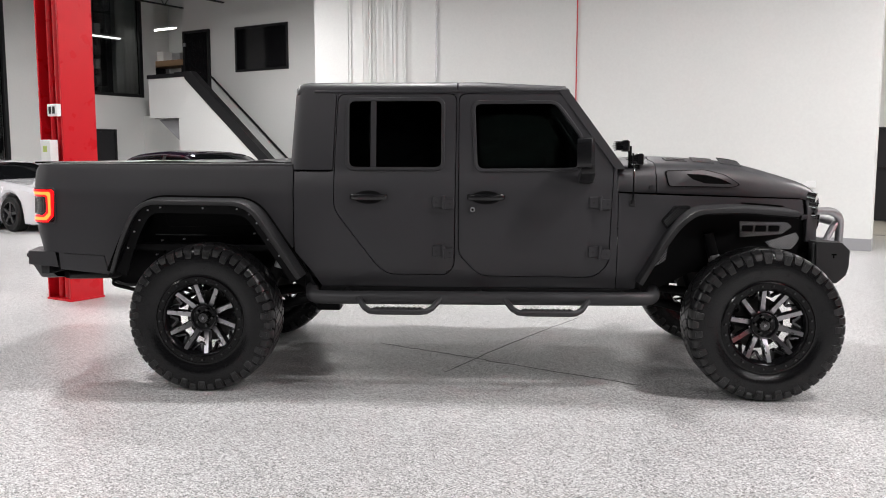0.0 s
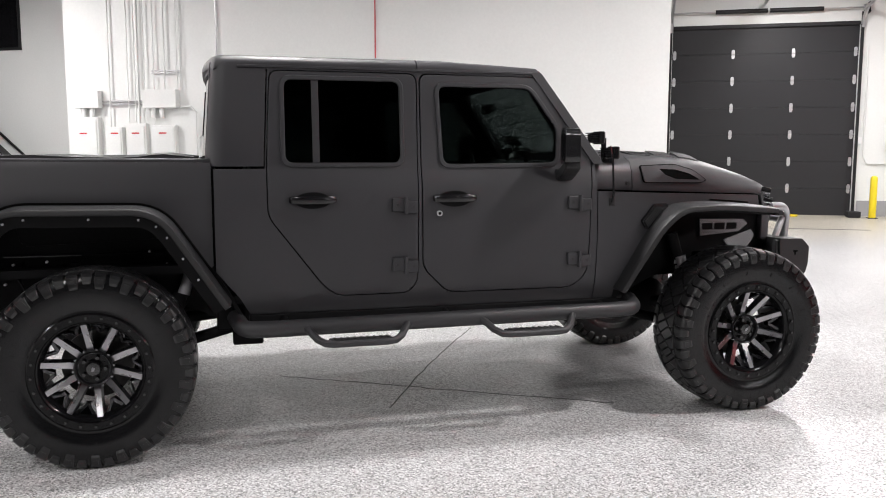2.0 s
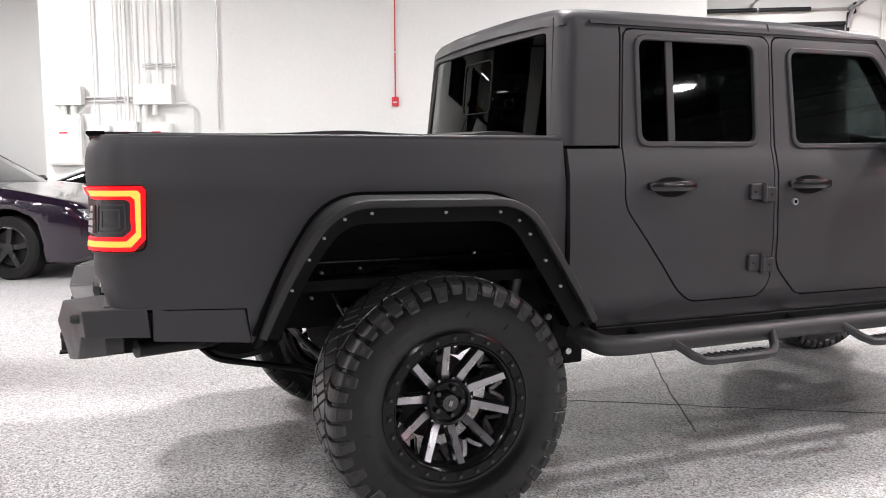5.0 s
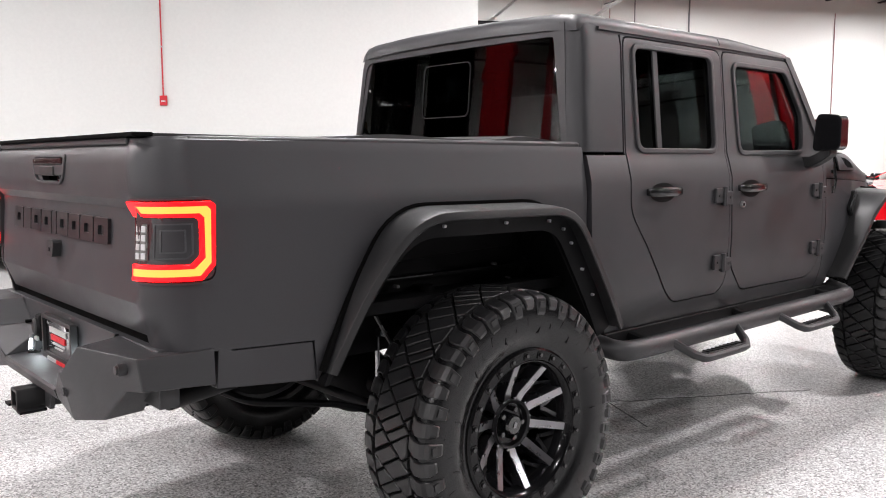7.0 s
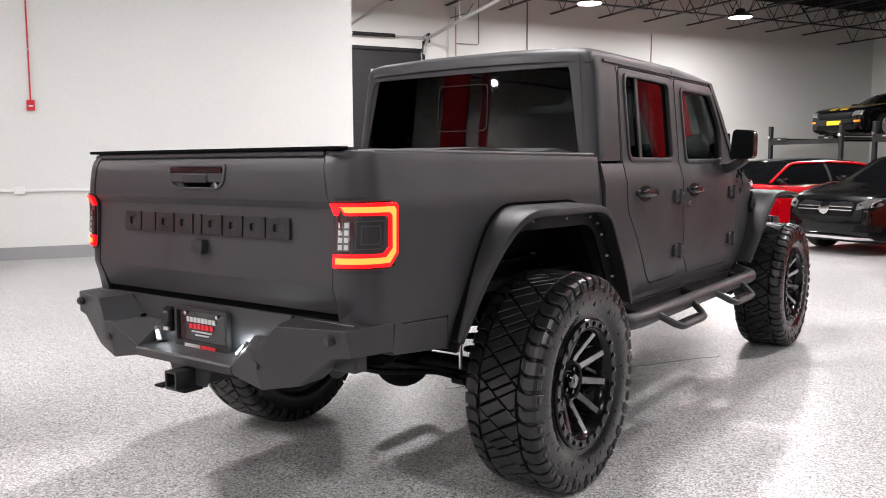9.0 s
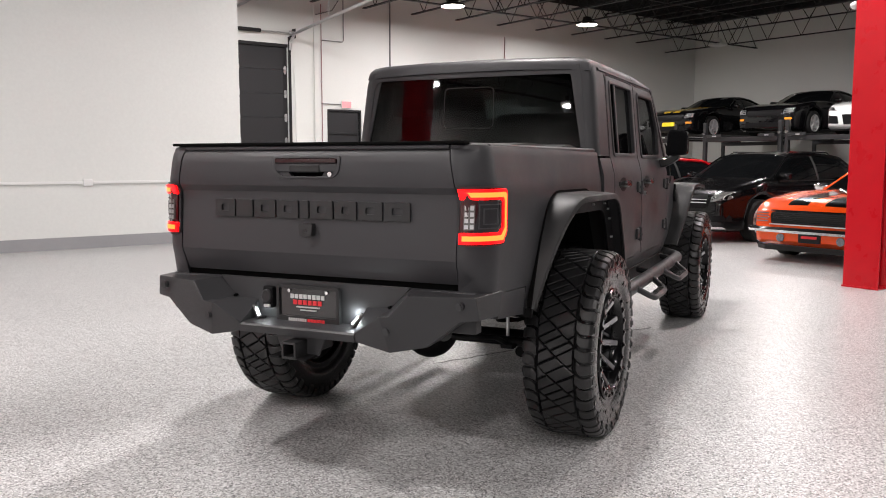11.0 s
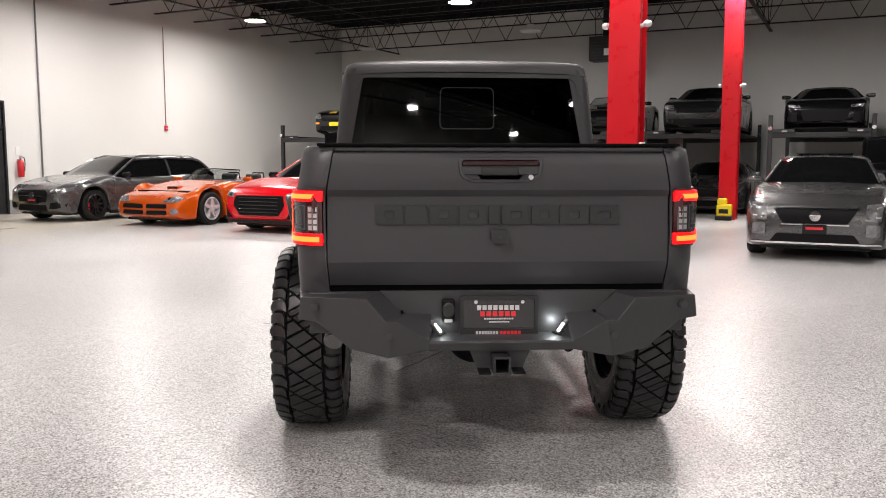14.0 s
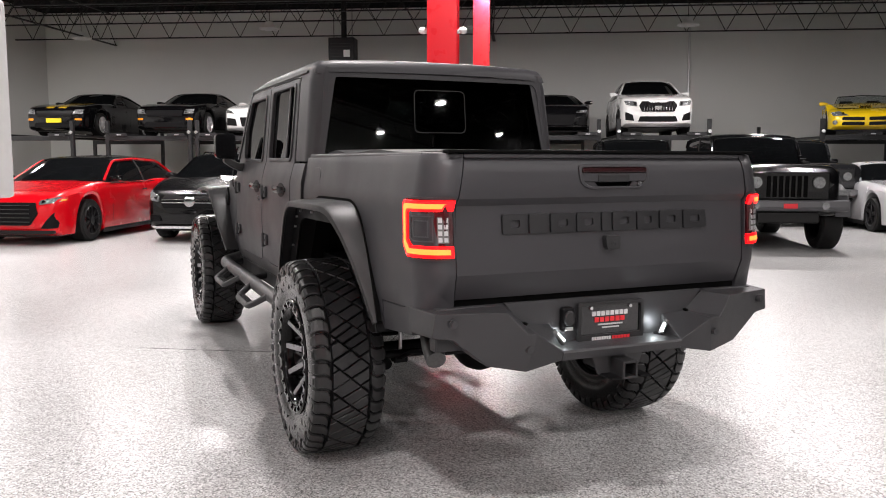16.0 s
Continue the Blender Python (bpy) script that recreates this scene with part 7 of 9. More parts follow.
    ring = part("bead_ring", bm, RING_BLACK, rim, "gloss black bead ring", angle=30)
    bm = bmesh.new()
    lathe(bm, [(0.2345, -0.152), (0.2340, -0.155), (0.229, -0.153), (0.217, -0.118), (0.214, -0.098), (0.222, -0.098)], 72)
    part("ring_lip", bm, RING_BLACK, rim, "gloss black inner rim lip", angle=50)
    for k in range(24):
        a = 2 * math.pi * (k + 0.5) / 24
        c = (0.255 * math.cos(a), 0.255 * math.sin(a))
        part("ring_bolt", cyls(((c[0], -0.158, c[1]), (c[0], -0.167, c[1]), 0.007), seg=6), GLOSS_BLACK, ring)
    spoke = None
    for k in range(10):
        a = 2 * math.pi * k / 10 + 0.16
        sec = lambda r, wd, y0, y1: [(r, y0, -wd), (r, y0, wd), (r, y1, wd * 0.7), (r, y1, -wd * 0.7)]
        if spoke is None:
            bm = loft([sec(0.06, 0.0215, -0.030, -0.062), sec(0.11, 0.0215, -0.036, -0.074), sec(0.18, 0.0195, -0.062, -0.110), sec(0.222, 0.0185, -0.084, -0.131)])
            spoke = part("spoke", bm, GUNMETAL, rim, bevel=0.002)
            bm = loft([[(r, y, -q), (r, y, q), (r, y - 0.003, q), (r, y - 0.003, -q)] for r, q, y in ((0.086, 0.0145, -0.0682), (0.11, 0.0145, -0.0745), (0.18, 0.0132, -0.1105), (0.219, 0.0126, -0.1312))])
            face = part("spoke_face", bm, SPOKE_FACE, spoke, "satin grey spoke face")
            spoke.rotation_euler = (0, -a, 0)
        else:
            s2 = spoke.copy()
            scene.collection.objects.link(s2)
            s2.rotation_euler = (0, -a, 0)
            f2 = face.copy()
            scene.collection.objects.link(f2)
            f2.parent = s2
    bm = bmesh.new()
    for k in range(10):
        a = 2 * math.pi * (k + 0.5) / 10 + 0.16
        m = Matrix.Rotation(-a, 4, "Y")
        for sg in (-1, 1):
            q = loft([[(r, y0, z - w), (r, y0, z + w), (r, y1, z + w * 0.7), (r, y1, z - w * 0.7)] for r, z, w, y0, y1 in ((0.172, sg * 0.004, 0.010, -0.02, -0.060), (0.190, sg * 0.014, 0.011, -0.03, -0.072), (0.222, sg * 0.046, 0.015, -0.05, -0.098))])
            me = bpy.data.meshes.new("t")
            q.to_mesh(me)
            q.free()
            me.transform(m)
            bm.from_mesh(me)
            bpy.data.meshes.remove(me)
    part("rear_web", bm, FORK_METAL, rim, "satin forked webs behind the spokes")
    bm = bmesh.new()
    lathe(bm, [(0.088, -0.03), (0.086, -0.084), (0.083, -0.090), (0.076, -0.084), (0.070, -0.062), (0.070, -0.03)], 40)
    part("hub", bm, BARREL, rim, "dark satin hub ring", angle=30)
    bm = bmesh.new()
    lathe(bm, [(0.071, -0.03), (0.071, -0.064), (0.02, -0.062), (0.02, -0.03)], 40)
    part("hub_cup", bm, RING_BLACK, rim, "dark recessed hub", angle=30)
    bm = bmesh.new()
    lathe(bm, [(0.0, -0.05), (0.036, -0.05), (0.036, -0.088), (0.030, -0.096), (0.001, -0.098)], 32, closed=False)
    cap = part("hub_cap", bm, GLOSS_BLACK, rim, "gloss black centre cap")
    part("cap_mark", boxes((-0.007, 0.007, -0.100, -0.097, -0.010, 0.010)), MACHINED, cap, "plain bright cap mark")
    for k in range(5):
        a = 2 * math.pi * k / 5 + 0.3
        c = (0.052 * math.cos(a), 0.052 * math.sin(a))
        part("lug_nut", cyls(((c[0], -0.055, c[1]), (c[0], -0.084, c[1]), 0.009), seg=6), GLOSS_BLACK, rim)
    for k in range(10):
        a = 2 * math.pi * (k + 0.5) / 10 + 0.16
        c = (0.090 * math.cos(a), 0.090 * math.sin(a))
        part("hub_bolt", cyls(((c[0], -0.055, c[1]), (c[0], -0.082, c[1]), 0.0055), seg=6), MACHINED, rim)
    return w


wheel = big_wheel()
for key in ("label", "category"):
    if key in wheel:
        del wheel[key]
wheel.parent = truck
wheel.matrix_basis = pose(-1.743, -HUB_Y, AXLE_Z, 0, 20, 0)
for xa, s, spin in ((1.743, -1, 57), (-1.743, 1, 11), (1.743, 1, 83)):
    copy_thing(wheel, pose(xa, s * HUB_Y, AXLE_Z, 0, spin, 0) if s < 0 else pose(xa, s * HUB_Y, AXLE_Z, 0, spin, 180))


# ---- the other cars ----
def paint(name, color, metal=0.0, rough=0.25, coat=0.8, spec=0.4):
    return mat(name, color, rough, metal, vary=0.05, scale=2.5, coat=coat, spec=spec)


CAR_GLASS = mat("dark_car_glass", (0.004, 0.0045, 0.005), 0.04, vary=0.0, spec=0.5)
TYRE_CAR = mat("car_tyre_rubber", (0.008, 0.008, 0.008), 0.6, vary=0.2, spec=0.2)
ALLOY_BLACK = mat("black_alloy", (0.022, 0.022, 0.024), 0.3, 0.5, vary=0.1)
ALLOY_SILVER = mat("silver_alloy", (0.62, 0.62, 0.63), 0.3, 0.55, vary=0.08)
ALLOY_GOLD = mat("bronze_gold_alloy", (0.52, 0.27, 0.06), 0.35, 0.7, vary=0.08)
HEADLAMP = mat("clear_headlamp", (0.22, 0.225, 0.23), 0.12, 0.5, vary=0.55, scale=14, fine=60)
LAMP_CORE = mat("bright_lamp_core", (0.75, 0.76, 0.76), 0.2, 0.3, vary=0.2)
AMBER = mat("amber_lens", (0.75, 0.28, 0.02), 0.25, vary=0.1)
GRILLE = mat("black_grille_mesh", (0.005, 0.005, 0.0055), 0.5, spec=0.12, vary=0.4, scale=40, fine=160)
STEEL_BUMPER = mat("grey_steel_bumper", (0.085, 0.085, 0.09), 0.45, spec=0.4, vary=0.12)
LIP = mat("dark_plastic_trim", (0.009, 0.009, 0.009), 0.5, vary=0.15, spec=0.25)


class Shape:
    """The outline of a car: x forward from its middle, half widths and heights along it."""
    def __init__(self, **k):
        self.k = dict(L=4.7, W=1.86, H=1.42, wb=2.75, fo=0.9, wr=0.335, gc=0.17, belt=0.92, nose=0.70, hood=0.93, deck=0.95, tail=0.9,
                      ws0=1.55, ws1=2.35, rf1=3.55, rg0=4.2, roof_w=0.70, taper=0.80, open_top=False, crown=0.025, track=0.0)
        self.k.update(k)
        q = self.k
        L, f = q["L"], q["L"] / 2
        self.front, self.rear = f, -f
        self.ax = (f - q["fo"], f - q["fo"] - q["wb"])
        self.cab = (f - q["ws0"], f - q["ws1"], f - q["rf1"], f - q["rg0"])
        self.top_t = [(-f, q["tail"] - 0.14), (-f + 0.06, q["tail"] - 0.02), (-f + 0.15, q["tail"]), (min(self.cab[3], -f + 0.9), q["deck"]), (self.cab[2], q["belt"]), (self.cab[0] - 0.1, q["belt"]), (self.cab[0] + 0.02, q["hood"]),
                      (f - 0.35, q["nose"] + 0.07), (f - 0.10, q["nose"]), (f - 0.03, q["nose"] - 0.07), (f, q["nose"] - 0.18)]
        if self.top_t[3][0] <= self.top_t[2][0] + 0.01:
            self.top_t.pop(3)
        h = q["W"] / 2
        self.w_t = [(-f, h * 0.84), (-f + 0.08, h * 0.91), (-f + 0.45, h * 0.97), (-f + 1.0, h), (f - 1.0, h), (f - 0.55, h * 0.975), (f - 0.22, h * (q["taper"] + 0.10)), (f - 0.06, h * (q["taper"] + 0.02)), (f, h * (q["taper"] - 0.08))]

    def top(self, x):
        r = min(0.12, self.front - abs(x))
        return sum(lerp(x + r * k / 4, self.top_t) for k in range(-4, 5)) / 9

    def w(self, x):
        r = min(0.18, self.front - abs(x))
        hip = 0.022 * sum(math.exp(-((x - a) / 0.36) ** 2) for a in self.ax)
        return sum(lerp(x + r * k / 4, self.w_t) for k in range(-4, 5)) / 9 + hip - 0.006

    def bottom(self, x):
        q = self.k
        z = q["gc"] + 0.10 * max(0.0, (abs(x) - self.front + 0.35) / 0.35) ** 2
        for a in self.ax:
            r = q["wr"] + 0.055
            if abs(x - a) < r:
                z = max(z, q["wr"] + math.sqrt(r * r - (x - a) ** 2))
        return z

    def xf(self, y, front=True):
        """How far forward the body reaches at y from its middle line."""
        n = 60
        for i in range(n):
            x = self.front - 0.9 * i / n if front else self.rear + 0.9 * i / n
            if self.w(x) * 0.985 >= abs(y):
                return x
        return self.front - 0.9 if front else self.rear + 0.9


def car_wheel(parent, x, y, r, wid, alloy, spokes, spoke_w=0.03, caliper=None):
    s = -1 if y < 0 else 1
    bm = bmesh.new()
    ri = r * 0.70
    lathe(bm, [(ri, -wid / 2), (r - 0.03, -wid / 2), (r, -wid / 2 + 0.03), (r, wid / 2 - 0.03), (r - 0.03, wid / 2), (ri, wid / 2)], 36)
    w = part("wheel", bm, TYRE_CAR, parent, angle=40)
    w.matrix_basis = pose(x, y - s * wid / 2, r, 0, 0, 0 if s < 0 else 180)
    bm = bmesh.new()
    lathe(bm, [(ri, -wid / 2 + 0.005), (ri - 0.02, -wid / 2 - 0.004), (ri - 0.03, -wid / 2 + 0.02), (ri - 0.03, wid / 2 - 0.02), (ri, wid / 2 - 0.01)], 36)
    for k in range(spokes):
        a = 2 * math.pi * k / spokes + 0.2
        m = Matrix.Rotation(-a, 4, "Y")
        box(bm, 0.04, ri - 0.02, -wid / 2 + 0.005, -wid / 2 + 0.035, -spoke_w / 2, spoke_w / 2, m)
    cyl(bm, (0, -wid / 2 - 0.004, 0), (0, -wid / 2 + 0.06, 0), 0.065, seg=20)
    part("rim", bm, alloy, w, angle=40)
    part("brake_disc", cyls(((0, -wid / 2 + 0.07, 0), (0, -wid / 2 + 0.09, 0), ri * 0.80), seg=28), GALV if alloy is not ALLOY_BLACK else LIP, w)
    if caliper:
        part("caliper", boxes((-ri * 0.78, -ri * 0.5, -wid / 2 + 0.045, -wid / 2 + 0.10, -0.10, 0.10)), caliper, w, "red brake caliper", bevel=0.01)


def car(name, label, at, turn, shape, body, alloy, spokes=10, wid=0.24, roof=None, glass=CAR_GLASS, caliper=None, z=0.0, category="car", group="", spoke_w=0.03, mirror=None):
    """A car from its outline; more parts are laid on with front_patch and top_patch."""
    q = shape.k
    ob = thing(name, label, category, pose(at[0], at[1], z, 0, 0, turn), group=group)
    n = 72
    xs = sorted({shape.rear + q["L"] * k / n for k in range(n + 1)} | {shape.front - d for d in (0.02, 0.05, 0.1, 0.16)} | {shape.rear + d for d in (0.02, 0.05, 0.1)})
    rings = []
    for x in xs:
        w, t, b = shape.w(x), shape.top(x), shape.bottom(x)
        sh = min(t - 0.05, q["belt"] - 0.09)
        crown = q["crown"] * sum(math.exp(-((x - a) / 0.5) ** 2) for a in shape.ax)
        half = [(w * 0.90, b), (w * 0.975, b + 0.03), (w * 0.99, max(b + 0.06, q["gc"] + 0.18)), (w, max(b + 0.08, (sh + q["gc"]) * 0.52 + 0.06)), (w * 0.996, max(b + 0.09, sh - 0.10)), (w * 0.982, max(b + 0.10, sh)), (w * 0.962, max(b + 0.11, t - 0.035)), (w * 0.93, max(b + 0.113, t - 0.008 + crown)), (w * 0.88, max(b + 0.116, t + 0.010 + crown)), (w * 0.76, t + 0.012 + crown * 0.6), (w * 0.55, t + 0.020), (w * 0.28, t + 0.028), (0, t + 0.03)]
        rings.append([(x, -y, zz) for y, zz in half] + [(x, y, zz) for y, zz in half[-2::-1]])
    part("body", loft(rings), body, ob, angle=40)
    part("underbody", boxes((shape.rear + 0.25, shape.front - 0.25, -q["W"] * 0.38, q["W"] * 0.38, q["gc"] - 0.02, q["gc"] + 0.28)), LIP, ob)
    for a in shape.ax:
        part("wheel_housing", boxes((a - q["wr"] - 0.06, a + q["wr"] + 0.06, -q["W"] * 0.36, q["W"] * 0.36, q["gc"] + 0.05, q["wr"] * 2 + 0.03)), GAP, ob)
    c = shape.cab
    if not q["open_top"]:
        zt = [(c[3], q["deck"] + 0.01), (c[2], q["H"] - 0.045), ((c[1] + c[2]) / 2, q["H"]), (c[1], q["H"] - 0.035), (c[0], q["hood"] + 0.0)]
        yb, yr = q["W"] / 2 * 0.925, q["W"] / 2 * q["roof_w"]
        xs2 = sorted({c[3] + (c[0] - c[3]) * k / 22 for k in range(23)} | set(c))

        def cabin_ring(x, g=0.0):
            t = smoothed(x, zt) if c[2] - 0.05 < x < c[1] + 0.05 else lerp(x, zt)
            f = max(0.02, min(1.0, (t - q["belt"]) / (q["H"] - q["belt"])))
            y1 = yb + (yr - yb) * f + g
            base = q["belt"] - 0.05
            half = [(min(yb, shape.w(x) * 0.93) + g, base), (yb + (yr - yb) * f * 0.55 + g, base + (t - base) * 0.55), (y1, max(base, t - 0.07)), (y1 - 0.05, t - 0.025 + g), (y1 * 0.6, t + g), (0, t + 0.012 + g)]
            return [(x, -y, zz) for y, zz in half] + [(x, y, zz) for y, zz in half[-2::-1]]
        part("glasshouse", loft([cabin_ring(x) for x in xs2]), glass, ob, "dark tinted car glass", angle=50)
        top = []
        for x in [c[2] + (c[1] - c[2]) * k / 10 for k in range(11)]:
            r = cabin_ring(x, 0.008)[2:-2]
            top.append(r + [(x, y, zz - 0.03) for (_, y, zz) in r[::-1]])
        part("roof", loft(top), roof or body, ob, angle=50)
        for s in (-1, 1):
            for x0, x1 in ((c[0] - 0.02, c[1]), (c[3] + 0.02, c[2])):
                r0, r1 = cabin_ring(x0, 0.004), cabin_ring(x1, 0.004)
                p0, p1 = r0[2], r1[2]
                bm = loft([[(p[0] + dx, s * (abs(p[1]) + dy), p[2] + dz) for dx, dy, dz in ((-0.05, 0.004, -0.03), (0.03, 0.004, -0.03), (0.03, -0.05, 0.025), (-0.05, -0.05, 0.025))] for p in (p0, tuple((a + b) / 2 for a, b in zip(p0, p1)), p1)])
                part("pillar", bm, body, ob, angle=50)
            bm = bmesh.new()
            tube(bm, [(x, s * abs(cabin_ring(x, 0.0)[2][1]), cabin_ring(x, 0.0)[2][2] + 0.012) for x in xs2[1:-1]], 0.026, 8)
            part("roof_side", bm, body, ob)
            xm = (c[1] + c[2]) / 2 + 0.08
            r = cabin_ring(xm, 0.005)
            bm = loft([[(xm + dx, s * (abs(p[1]) + dy), p[2]) for dx, dy in ((-0.035, 0.003), (0.035, 0.003), (0.035, -0.04), (-0.035, -0.04))] for p in r[:3]])
            part("pillar", bm, LIP, ob)
            part("sill", loft([[(x, s * (min(yb, shape.w(x) * 0.93) + 0.02 + dy), q["belt"] - 0.02 + dz) for dy, dz in ((0, 0), (0.012, 0.0), (0.012, 0.018), (0, 0.018))] for x in (c[3] + 0.25, (c[0] + c[3]) / 2, c[0] - 0.25)]), LIP, ob)
    for s in (-1, 1):
        for a in shape.ax:
            car_wheel(ob, a, s * (shape.w(a) - 0.012 + q["track"]), q["wr"], wid, alloy, spokes, spoke_w, caliper)
        mx = c[0] - 0.28
        m = part("wing_mirror", loft([[(mx + dx * k, s * (q["W"] / 2 + 0.01 + yy), q["belt"] + 0.07 + dz * k) for dx, dz in ((-0.06, -0.055), (0.05, -0.05), (0.07, 0.0), (0.04, 0.055), (-0.06, 0.06))] for yy, k in ((-0.10, 0.3), (-0.02, 0.9), (0.08, 1.0), (0.13, 0.7))]), mirror or body, ob, angle=50)
        # door cuts and handles
        xm = (c[1] + c[2]) / 2 + 0.06
        for x in (c[0] - 0.22, xm):
            rr = [(x, s * (shape.w(x) * f + 0.002), zz) for f, zz in ((0.99, q["gc"] + 0.16), (1.0, (q["belt"] + q["gc"]) * 0.5), (0.982, q["belt"] - 0.10))]
            part("door_gap", loft([[(px + dx, py + s * dy, pz) for dx, dy in ((-0.004, 0.0), (0.004, 0.0), (0.004, -0.02), (-0.004, -0.02))] for px, py, pz in rr]), GAP, ob)
        part("door_handle", boxes((xm + 0.08, xm + 0.26, s * (shape.w(xm) * 0.985), s * (shape.w(xm) * 0.985 + 0.022), q["belt"] - 0.17, q["belt"] - 0.145)), mirror or body, ob, bevel=0.008)
        part("side_skirt", boxes((shape.ax[1] + q["wr"] + 0.07, shape.ax[0] - q["wr"] - 0.07, s * (q["W"] / 2 * 0.93), s * (q["W"] / 2 * 0.985), q["gc"] - 0.03, q["gc"] + 0.05)), LIP, ob, bevel=0.015)
    return ob


def front_patch(ob, shape, name, pts, material, label="", out=0.014, mirror=False, r=0.02, depth=0.05, front=True):
    """A shaped piece laid on the nose, outline in (y, z)."""
    f = shape.front

    def reach(y, z):
        """The foremost x at which the body is as wide as y and as high as z."""
        lo, hi = f - 1.0, f
        for _ in range(14):
            m = (lo + hi) / 2
            t = shape.top(m)
            k = lerp(z, [(shape.k["gc"], 0.93), (shape.k["gc"] + 0.18, 0.985), (t - 0.10, 0.985), (t - 0.02, 0.955), (t, 0.91)])
            if shape.w(m) * k >= abs(y) and t + 0.012 >= z:
                lo = m
            else:
                hi = m
        return lo
    for s in ((1, -1) if mirror else (1,)):
        o = rounded(pts, r, 3)
        a, b = [g(p[0] for p in o) for g in (min, max)]
        c, d2 = [g(p[1] for p in o) for g in (min, max)]
        us = [a + (b - a) * k / 8 for k in range(1, 8)]
        vs = [c + (d2 - c) * k / 4 for k in range(1, 4)]
        lamp = part(name, sheet([o], lambda u, v, d: (reach(u, v) + out - d, s * u, v), depth, us, vs), material, ob, label, bevel=0.003)
        if name == "headlight":
            mu, mv = sum(p[0] for p in pts) / len(pts), sum(p[1] for p in pts) / len(pts)
            for k, (du, size) in enumerate(((0.25, 0.30), (-0.28, 0.24))):
                q = [(mu + du * (b - a) + (u - mu) * size, mv + 0.10 * du * (d2 - c) + (v - mv) * 0.62) for u, v in pts]
                part("reflector", sheet([q], lambda u, v, d: (reach(u, v) + out + 0.004 - d, s * u, v), 0.008), CHROME if k else LAMP_CORE, lamp, "bright lamp reflector")


def ring_patch(ob, shape, name, y, z, r, material, label="", out=0.02, depth=0.05, mirror=True):
    front_patch(ob, shape, name, [(y + r * math.cos(a), z + r * math.sin(a)) for a in [2 * math.pi * k / 16 for k in range(16)]], material, label, out, mirror, 0.005, depth)


def top_patch(ob, shape, name, x0, x1, y0, y1, material, label="", lift=0.034, mirror=False):
    for s in ((1, -1) if mirror else (1,)):
        rings = []
        for k in range(49):
            x = x0 + (x1 - x0) * k / 48
            t = shape.top(x)
            hh = lambda y: t + 0.03 - 0.008 * (y / (shape.w(x) * 0.55)) + 0.006
            rings.append([(x, s * y0, hh(y0)), (x, s * y1, hh(y1)), (x, s * y1, hh(y1) - 0.02), (x, s * y0, hh(y0) - 0.02)])
        part(name, loft(rings), material, ob, label)


def plate(ob, shape, z, w=0.30, h=0.13, bar=True):
    front_patch(ob, shape, "number_plate", [(w / 2, z), (-w / 2, z), (-w / 2, z + h), (w / 2, z + h)], LIP, "black dealer plate", 0.03, r=0.01, depth=0.05)
    front_patch(ob, shape, "print_bar", [(w * 0.36, z + h * 0.45), (-w * 0.36, z + h * 0.45), (-w * 0.36, z + h * 0.72), (w * 0.36, z + h * 0.72)], INK_R, "plain red print", 0.034, r=0.004, depth=0.01)


def slats(ob, shape, name, y0, y1, z0, z1, n, material, out=0.03, upright=False):
    for k in range(n):
        if upright:
            y = y0 + (y1 - y0) * (k + 0.5) / n
            front_patch(ob, shape, name, [(y - 0.008, z0), (y + 0.008, z0), (y + 0.008, z1), (y - 0.008, z1)], material, "", out, r=0.002, depth=0.02)
        else:
            z = z0 + (z1 - z0) * (k + 0.5) / n
            front_patch(ob, shape, name, [(y0, z - 0.008), (y1, z - 0.008), (y1, z + 0.008), (y0, z + 0.008)], material, "", out, r=0.002, depth=0.02)


P_GREY = paint("grey_metallic_paint", (0.10, 0.10, 0.104), 0.6, 0.28)
P_ORANGE = paint("burnt_orange_pearl_paint", (0.52, 0.075, 0.003), 0.2, spec=0.25)
P_RED = paint("bright_red_paint", (0.58, 0.002, 0.008), spec=0.2)
P_BLACK = paint("gloss_black_paint", (0.003, 0.003, 0.0035), rough=0.2, coat=0.55, spec=0.1)
P_HUGGER = paint("vivid_orange_paint", (0.80, 0.075, 0.005), coat=0.5, spec=0.2)
P_SILVER = paint("silver_grey_paint", (0.11, 0.11, 0.112), 0.7, 0.26)
P_DARK = paint("dark_grey_paint", (0.016, 0.0165, 0.018), 0.3, coat=0.6, spec=0.3)
P_WHITE = paint("white_paint", (0.78, 0.78, 0.77))
P_YELLOW = paint("yellow_car_paint", (0.80, 0.55, 0.01))
P_PURPLE = paint("black_plum_paint", (0.014, 0.008, 0.018), 0.2, 0.18)
P_GOLD = paint("old_gold_paint", (0.34, 0.22, 0.02))
P_PALE = paint("pale_silver_paint", (0.60, 0.60, 0.62), 0.2)

# grey estate car
sh = Shape(L=4.95, W=1.86, H=1.47, wb=2.94, fo=0.88, wr=0.345, belt=0.95, nose=0.76, hood=1.0, deck=1.02, tail=1.0, ws0=1.45, ws1=2.25, rf1=4.45, rg0=4.86, roof_w=0.70)
ob = car("estate_car", "grey metallic estate car with black wheels", (6.33, 18.7), 180, sh, P_GREY, ALLOY_BLACK, 10, caliper=RED_PLAIN, group="showroom cars", mirror=LIP)
front_patch(ob, sh, "grille", [(0.42, 0.44), (-0.42, 0.44), (-0.46, 0.64), (-0.38, 0.70), (0.38, 0.70), (0.46, 0.64)], GRILLE, "wide black grille", 0.015)
slats(ob, sh, "grille_bar", -0.42, 0.42, 0.52, 0.62, 1, CHROME, 0.03)
